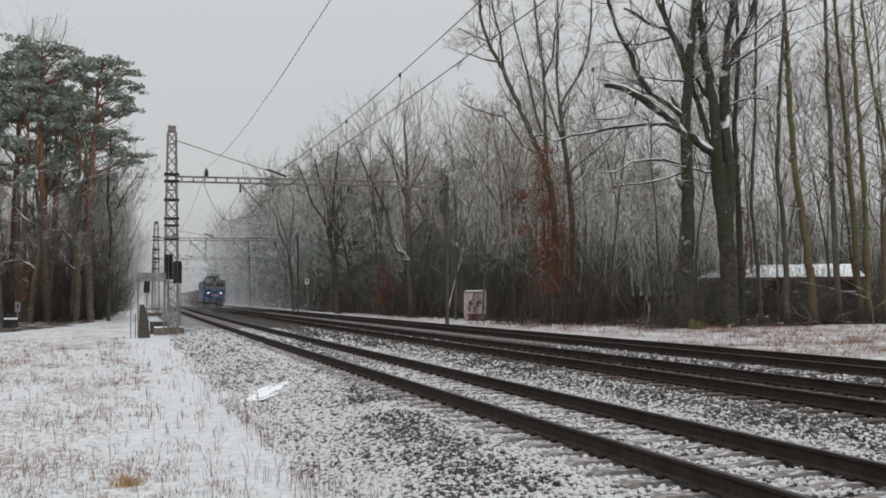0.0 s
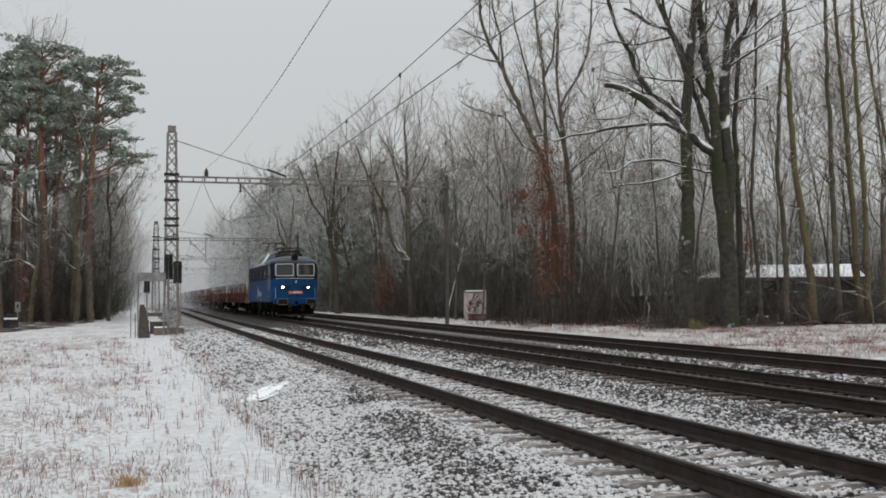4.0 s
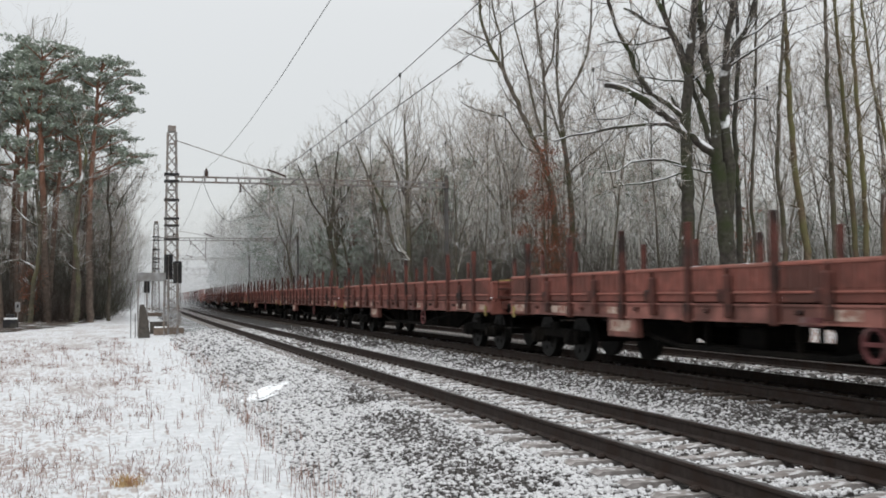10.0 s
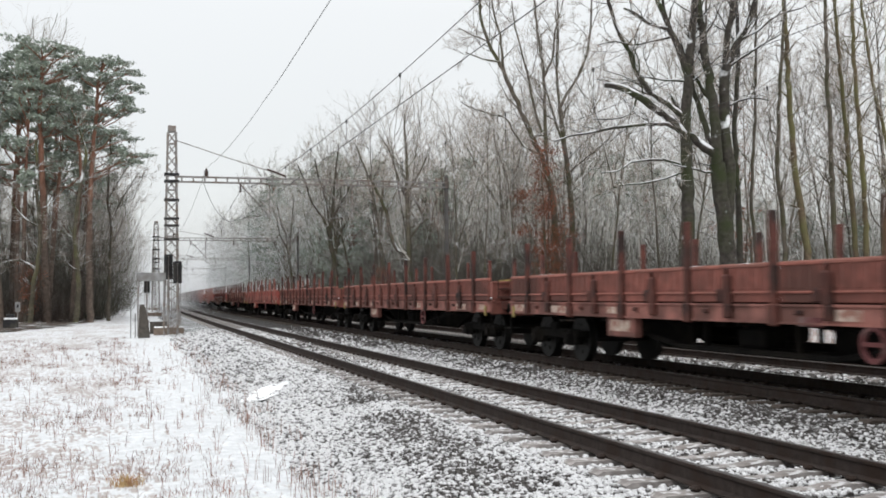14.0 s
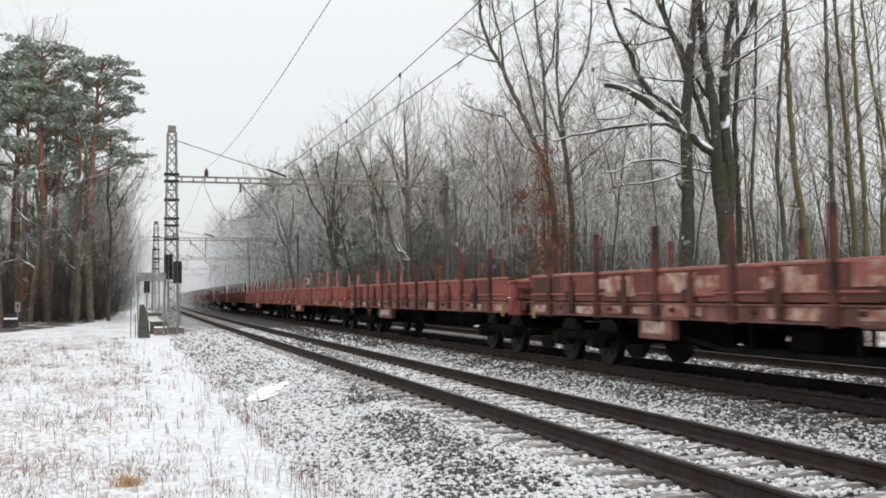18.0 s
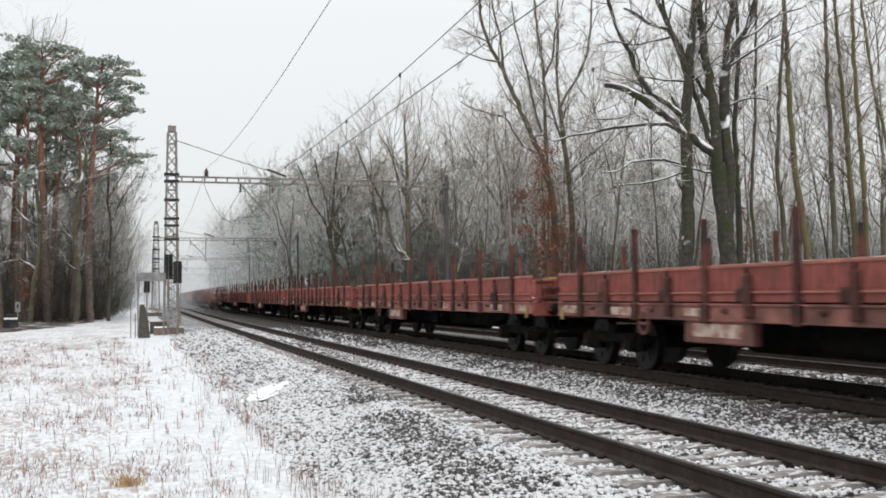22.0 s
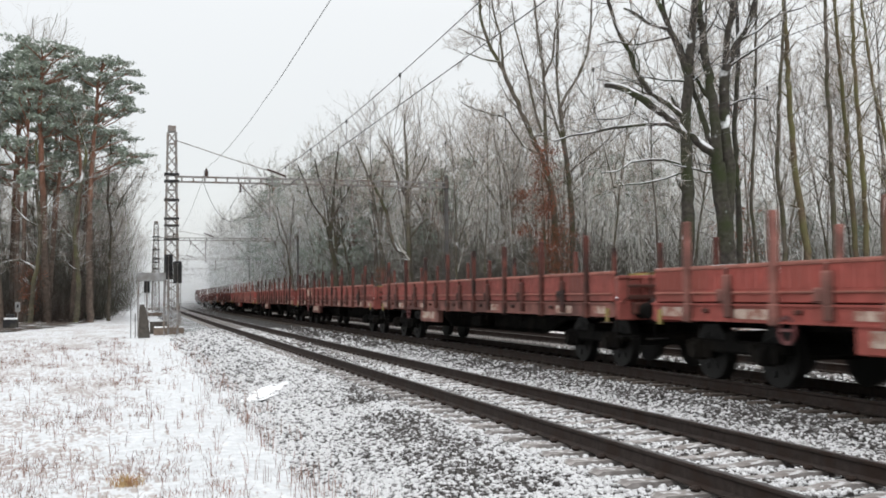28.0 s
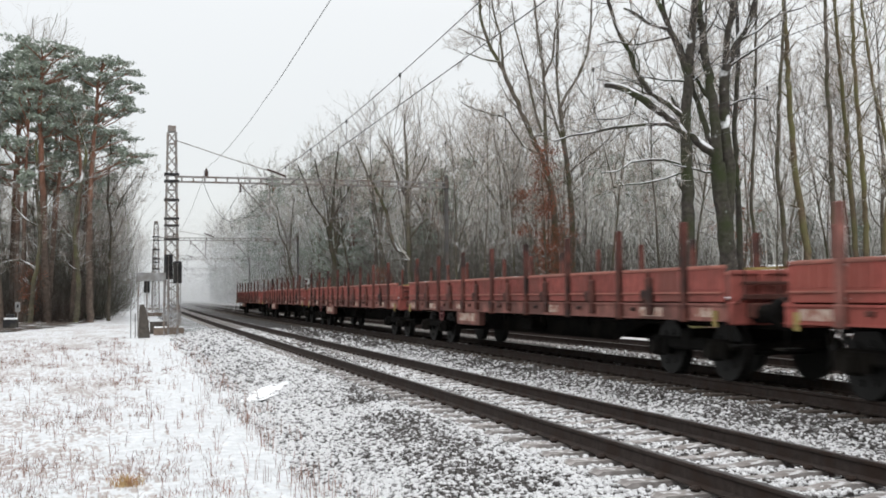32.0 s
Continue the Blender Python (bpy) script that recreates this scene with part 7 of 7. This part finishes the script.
# ---- stake wagons ----
def build_wagon(kind, bright=False):
    wg = thing("stake_wagon", "empty oxide-red flat wagon with low drop sides and stakes", "freight wagon", "train of stake wagons")
    BL, HWD = 9.25, 1.34
    paint = REDBRIGHT if bright else REDBOX if kind else REDBROWN
    sole, iron = (paint, REDSOLE) if bright else (REDSOLE, STAKEM)
    part("floor", MB().box((0, 0, 1.2), (2.56, 18.3, 0.1), 0.01), GRIME, wg, "dark plank floor")
    part("floor_snow", MB().box((0, 0, 1.27), (2.4, 18.0, 0.04), 0.015), SNOWCAP, wg, "thin layer of snow on the floor")
    for sx in (-1, 1):
        X = sx * HWD
        part("solebar", MB().box((X - sx * 0.02, 0, 1.07), (0.1, 18.45, 0.25), 0.015).box((X + sx * 0.035, 0, 1.19), (0.05, 18.45, 0.03)).box((X + sx * 0.035, 0, 0.955), (0.05, 18.45, 0.025)), sole, wg, "red painted solebar" if bright else "faded pinkish-red solebar")
        for k in range(8):
            y = -8.05 + 2.3 * k
            part("stake", MB().box((X + sx * 0.05, y, 1.72), (0.09, 0.13, 1.5), 0.015).box((X + sx * 0.055, y, 1.06), (0.11, 0.2, 0.3), 0.02), iron, wg, "red painted upright stake" if bright else "dark rusty upright stake")
        edges = [-9.22] + [-8.05 + 2.3 * k for k in range(8)] + [9.22]
        for a, b in zip(edges, edges[1:]):
            L, c = b - a - 0.14, (a + b) / 2
            fl = MB().box((X, c, 1.475), (0.045, L, 0.5), 0.01)
            n = max(2, int(L / 0.2))
            for j in range(n):
                fl.box((X + sx * 0.028, c - L / 2 + (j + 0.5) * L / n, 1.56), (0.025, 0.075, 0.3), 0.008)
            pn = part("drop_side", fl, paint, wg)
            part("top_rail", MB().box((X, c, 1.735), (0.085, L, 0.05), 0.012).box((X + sx * 0.03, c, 1.36), (0.05, L, 0.035), 0.01), REDRAIL, pn)
            part("snow_edge", MB().box((X, c, 1.766), (0.06, L * 0.98, 0.014), 0.005), RIMSNOW, pn)
            if b - a > 2:
                lt = MB().box((X + sx * 0.06, c, 1.4), (0.09, 0.2, 0.46), 0.03).box((X + sx * 0.075, c + 0.18, 1.32), (0.06, 0.18, 0.2), 0.03).box((X + sx * 0.07, c - 0.04, 1.1), (0.1, 0.16, 0.2), 0.02).tube([(X + sx * 0.08, c, 1.64), (X + sx * 0.1, c - 0.04, 1.72)], 0.03, 6)
                part("latch", lt, iron, wg)
                part("rope_hook", MB().box((X + sx * 0.06, c + 0.62, 1.1), (0.05, 0.16, 0.07), 0.015), STAKEM, wg)
        # lettering panels as plain pale fields
        for (y, w, z, h) in ((-8.6, 0.7, 1.07, 0.15), (-6.3, 0.9, 1.06, 0.14), (-3.9, 0.5, 1.07, 0.12), (2.6, 0.6, 1.07, 0.14), (6.9, 0.8, 1.06, 0.15), (8.6, 0.45, 1.07, 0.14)):
            part("data_panel", MB().box((X + sx * 0.033, y * sx, z), (0.012, w, h)), PLATE, wg, "pale stencilled data panel")
        for y in (-8.95, 8.95):
            part("end_stripe", MB().box((X + sx * 0.05, y, 0.98), (0.03, 0.1, 0.24)), YELLOW, wg, "yellow end marker")
        bx = (3.2, 1.9) if kind else (3.6, 1.1)
        part("hanging_box", MB().box((X - sx * 0.06, bx[0], 0.78), (0.16, bx[1], 0.36), 0.02), sole, wg, "faded red hanging tool box")
        part("box_panel", MB().box((X + sx * 0.024, bx[0], 0.8), (0.012, bx[1] * 0.7, 0.2)), PLATE, wg)
        if kind:
            part("handbrake_wheel", MB().disc((X + sx * 0.03, 5.5, 0.86), (1, 0, 0), 0.2, 0.04, 16, hole=0.15).bar((X + sx * 0.03, 5.32, 0.86), (X + sx * 0.03, 5.68, 0.86), 0.04), MAROON, wg, "dark red handbrake wheel")
        else:
            part("handbrake_wheel", MB().disc((X + sx * 0.03, -3.1, 0.74), (1, 0, 0), 0.23, 0.04, 16, hole=0.17).bar((X + sx * 0.03, -3.3, 0.74), (X + sx * 0.03, -2.9, 0.74), 0.05), MAROON, wg, "dark red handbrake wheel")
            part("red_mark", MB().box((X + sx * 0.03, -1.9, 0.98), (0.02, 0.5, 0.12)), MAROON, wg)
        if not kind:
            part("truss_rod", MB().tube([(X - sx * 0.3, -5.0, 0.9), (X - sx * 0.3, -2.0, 0.5), (X - sx * 0.3, 2.0, 0.5), (X - sx * 0.3, 5.0, 0.9)], 0.045, 6), GRIME, wg)
        for y in (-3.6, -1.2, 1.2, 3.6):
            part("truss_post", MB().bar((X - sx * 0.3, y, 0.95), (X - sx * 0.3, y, 0.75 if kind else 0.52), 0.07), GRIME, wg)
    under = MB()
    low = 0.46 if kind else 0.42
    for x in (-0.45, 0.45):
        if kind:
            under.box((x, 0, 0.98), (0.2, 18.4, 0.34), 0.02)
        else:
            for y, w in ((-5.2, 8.0), (0.35, 0.5), (1.6, 0.4), (5.95, 6.5)):
                under.box((x, y, 0.98), (0.2, w, 0.34), 0.02)
            under.box((x, 0.7, 1.1), (0.2, 4.2, 0.1), 0.01)
        for a0, a1 in (((-5.2, 5.2),) if kind else ((-5.2, -1.2), (2.6, 5.2))):
            b0, b1 = (0.9 if a0 < -4 else low), (0.9 if a1 > 4 else low)
            web = [(a0, 0.92), (a0, b0 - 0.01), (max(a0, -3.6), low), (min(a1, 3.6), low), (a1, b1 - 0.01), (a1, 0.92)]
            under.sweep(web, [lambda a, b, q=x: (q - 0.05, a, b), lambda a, b, q=x: (q + 0.05, a, b)])
        under.box((x, 0, low + 0.05), (0.1, 7.2, 0.12), 0.01)
    for k in range(9):
        under.box((0, -8 + 2 * k, 1.0), (2.5, 0.14, 0.24), 0.02)
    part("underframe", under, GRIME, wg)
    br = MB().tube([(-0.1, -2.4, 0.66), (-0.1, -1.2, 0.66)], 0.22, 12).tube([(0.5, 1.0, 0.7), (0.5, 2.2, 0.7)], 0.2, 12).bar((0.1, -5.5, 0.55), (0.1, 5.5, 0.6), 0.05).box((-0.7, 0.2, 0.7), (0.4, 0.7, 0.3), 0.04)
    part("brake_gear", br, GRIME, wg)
    for sg in (-1, 1):
        part("end_wall", MB().box((0, sg * (BL - 0.03), 1.45), (2.6, 0.05, 0.46), 0.01).box((0, sg * (BL - 0.01), 1.66), (2.62, 0.09, 0.06), 0.01)
             .box((-0.8, sg * BL, 1.42), (0.1, 0.09, 0.45), 0.01).box((0.8, sg * BL, 1.42), (0.1, 0.09, 0.45), 0.01), paint, wg)
        part("headstock", MB().box((0, sg * (BL - 0.02), 1.06), (2.68, 0.14, 0.34), 0.02), paint, wg)
        part("end_rail", MB().tube([(-1.25, sg * (BL + 0.05), 1.2), (-1.25, sg * (BL + 0.28), 1.3), (-1.25, sg * (BL + 0.28), 1.7), (-0.9, sg * (BL + 0.28), 1.74), (-0.9, sg * (BL + 0.05), 1.7)], 0.016, 6), STAKEM, wg)
        part("grab_bar", MB().bar((-1.25, sg * (BL + 0.3), 1.7), (-0.6, sg * (BL + 0.3), 1.72), 0.035), YELLOW, wg, "yellow shunter's grab bar")
        part("shunter_step", MB().box((-1.2, sg * (BL + 0.12), 0.6), (0.32, 0.26, 0.03)).bar((-1.33, sg * BL, 0.6), (-1.33, sg * BL, 1.0), 0.02).bar((-1.07, sg * BL, 0.6), (-1.07, sg * BL, 1.0), 0.02), GRIME, wg)
        part("end_grid", MB().box((-0.5, sg * (BL + 0.1), 1.5), (1.3, 0.12, 0.05), 0.01).box((-0.5, sg * (BL + 0.1), 1.3), (1.3, 0.12, 0.08), 0.01).box((-0.5, sg * (BL + 0.14), 1.1), (1.2, 0.14, 0.22), 0.02), STAKEM, wg)
        for x in (-0.875, 0.875):
            bf = part("buffer", MB().tube([(x, sg * BL, 1.06), (x, sg * (BL + 0.35), 1.06), (x, sg * (BL + 0.35), 1.06), (x, sg * (BL + 0.6), 1.06)], [0.15, 0.13, 0.1, 0.1], 10), GRIME, wg)
            part("buffer_head", MB().disc((x, sg * (BL + 0.65), 1.06), (0, 1, 0), 0.23, 0.06, 16), GRIME, bf)
        part("coupling", MB().box((0, sg * (BL + 0.2), 1.0), (0.1, 0.4, 0.16), 0.02).tube([(0.02, sg * (BL + 0.35), 1.0), (0, sg * (BL + 0.62), 0.85), (0, sg * (BL + 0.5), 0.62)], 0.04, 6), GRIME, wg)
        part("brake_hose", MB().tube([(0.35, sg * (BL + 0.05), 0.95), (0.36, sg * (BL + 0.35), 0.62), (0.33, sg * (BL + 0.6), 0.6)], 0.028, 6), BLACKP, wg)
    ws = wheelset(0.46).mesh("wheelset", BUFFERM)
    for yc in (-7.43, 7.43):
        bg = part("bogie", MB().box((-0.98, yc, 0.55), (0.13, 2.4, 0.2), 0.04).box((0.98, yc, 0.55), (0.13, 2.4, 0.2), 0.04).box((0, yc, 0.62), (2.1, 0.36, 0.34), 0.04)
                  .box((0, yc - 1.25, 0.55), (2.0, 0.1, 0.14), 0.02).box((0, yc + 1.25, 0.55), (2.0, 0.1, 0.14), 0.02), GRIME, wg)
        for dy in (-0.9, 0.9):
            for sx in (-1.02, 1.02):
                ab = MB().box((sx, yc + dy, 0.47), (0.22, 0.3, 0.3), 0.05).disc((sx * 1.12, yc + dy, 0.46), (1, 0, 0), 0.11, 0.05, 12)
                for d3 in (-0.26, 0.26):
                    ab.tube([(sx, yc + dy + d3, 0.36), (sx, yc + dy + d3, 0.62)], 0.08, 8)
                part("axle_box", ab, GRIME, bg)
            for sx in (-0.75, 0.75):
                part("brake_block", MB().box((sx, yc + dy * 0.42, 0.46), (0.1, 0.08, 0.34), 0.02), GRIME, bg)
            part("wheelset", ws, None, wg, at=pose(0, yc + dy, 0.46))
    return wg


def pale_fields(wg, seed, y0, y1):
    """Old spray paint on the drop sides: plain pale fields between the stakes."""
    rng = random.Random(seed)
    for sx in (-1, 1):
        for k in range(7):
            c = -6.9 + 2.3 * k
            if not (y0 < c < y1):
                continue
            for j in range(6):
                w, h = rng.uniform(0.4, 1.1), rng.uniform(0.16, 0.32)
                part("spray_field", MB().box((sx * (1.386 + 0.002 * j), c + rng.uniform(-0.55, 0.55), rng.uniform(1.46, 1.58)), (0.014, w, h), 0.005), PALE, wg, "faded beige spray paint")
            for j in range(2):
                part("spray_field", MB().box((sx * (1.378 + 0.003 * j), c + rng.uniform(-0.7, 0.7), 1.08), (0.012, rng.uniform(0.4, 0.8), rng.uniform(0.12, 0.2)), 0.004), PALE, wg, "faded beige spray paint")


# distance of the coupling behind the locomotive along the line, by time
CLOCK = (0.0, 6.5, 8.0, 14.0, 20.0, 23.0, 25.0, 28.0, 29.0, 30.0, 31.0, 32.0)
WAY = (160.6, 33.1, 3.59, -115.8, -237.1, -298.2, -339.3, -401.3, -422.1, -442.9, -463.6, -484.6)
WAGON, LOCO = 19.9, 16.74
TICKS = [0.0, 1.5, 3.0, 4.0, 5.0, 6.0, 6.5, 7.0, 7.5, 8.0, 9.5, 11.0, 12.5, 14.0, 16.0, 18.0, 20.0, 21.5, 23.0, 24.0, 25.0, 26.5, 28.0, 29.0, 30.0, 31.0, 32.0]


def coupling_at(t):
    return float(np.interp(t, CLOCK, WAY))


def on_rails(s):
    p = on_line(s, 0.0)
    return pose(p.x, p.y, 0.0, 0, 0, -math.degrees(line_h(s)))


def make_train():
    train = [(build_loco(), -LOCO / 2 - 0.37)]
    bases = [build_wagon(0), build_wagon(1), build_wagon(0, True), build_wagon(1, True)]
    for b in bases[2:]:
        b["label"] = "empty bright-red flat wagon with low drop sides and stakes"
    used = set()
    for k in range(29):
        b = (0 if k < 11 else 1) + (2 if k in (9, 12, 13, 20, 24) else 0)
        wg = copy_thing(bases[b], Matrix()) if b in used else bases[b]
        used.add(b)
        train.append((wg, WAGON * (k + 0.5)))
        if k == 10:
            pale_fields(wg, 4, -9, 6)
            wg["label"] = "oxide-red flat wagon with pale spray-painted drop sides"
        if k == 22:
            for sx in (-1, 1):
                part("spray_field", MB().box((sx * 1.388, 5.1, 1.53), (0.014, 1.9, 0.32), 0.005), PALE, wg, "faded pale spray paint")
            wg["label"] = "oxide-red flat wagon with a pale spray-painted end panel"
    return train


TRAIN = make_train()
build_tracks()
for s_ in PORTALS:
    build_portal(s_)
build_wires()
build_woods()
leaf_shrub(22.4, 55.0, 11.0, 1.0, 22, "slender tree still holding withered red-brown leaves")
leaf_shrub(23.5, 55.8, 11.5, 1.0, 12, "slender tree still holding withered red-brown leaves")
leaf_shrub(20.6, 86.0, 4.2, 1.5, 16, "bushy shrub with withered reddish leaves")
leaf_shrub(-7.0, 83.0, 4.6, 0.9, 7, "bushy shrub with withered reddish leaves")
leaf_shrub(29.0, 46.3, 12.5, 1.4, 7, "slender tree with a few withered brown leaves")
build_house()
build_fence()
build_kiosk()
build_small()
build_birch(20.3, 68.0, ((0, 0, 0), (0.35, 0, 1.3), (0.75, 0.1, 2.7), (1.1, 0.1, 3.9), (1.35, 0.1, 4.9)), 0.045)
# a snow-covered bent limb, added here in the form of a birch stem
build_birch(20.9, 78.0, ((0, 0, 0), (-0.3, 0, 2.4), (-0.4, 0.1, 4.4), (-1.1, 0.1, 5.3), (-1.5, 0.1, 6.4), (-1.6, 0.1, 7.6)), 0.075, 2)
build_birch(27.2, 52.5, ((0, 0, 0), (0.12, 0, 0.8), (-0.1, 0, 1.5), (0.15, 0, 2.2)), 0.045)
build_sapling()
build_grass()
HAZE_FLAKES = build_haze_flakes()
build_ballast()


def wheel_rows(place, r, lag):
    """Rows for one wheelset: it rolls by the way its vehicle makes, keyed while the vehicle is near."""
    fine = np.linspace(0.0, 32.0, 6401)
    way = np.interp(fine, CLOCK, WAY) + lag + place[1]
    near = fine[(way < 130.0) & (way > -6.0)]
    rows = [(0.0, Matrix.Translation(place))]
    if len(near):
        t, t1 = float(near[0]) + 0.2, float(near[-1])
        start = coupling_at(t)
        while t < min(t1, 31.9):
            a = (start - coupling_at(t)) / r
            rows.append((t, Matrix.Translation(place) @ Matrix.Rotation(a, 4, "X")))
            t += 1 / 30
        last = rows[-1][1]
    else:
        last = rows[0][1]
    return rows + [(32.0, last)]


def motions():
    walk(HAZE_FLAKES, [(0.0, pose(0, 0, 1)), (32.0, pose(-1.5, 0, -1))])
    for ob, lag in TRAIN:
        walk(ob, [(t, on_rails(coupling_at(t) + lag)) for t in TICKS])
        for child in ob.children:
            if child.name.split(".")[0] == "wheelset":
                place = child.matrix_basis.translation.copy()
                walk(child, wheel_rows(place, place.z, lag))


motions()
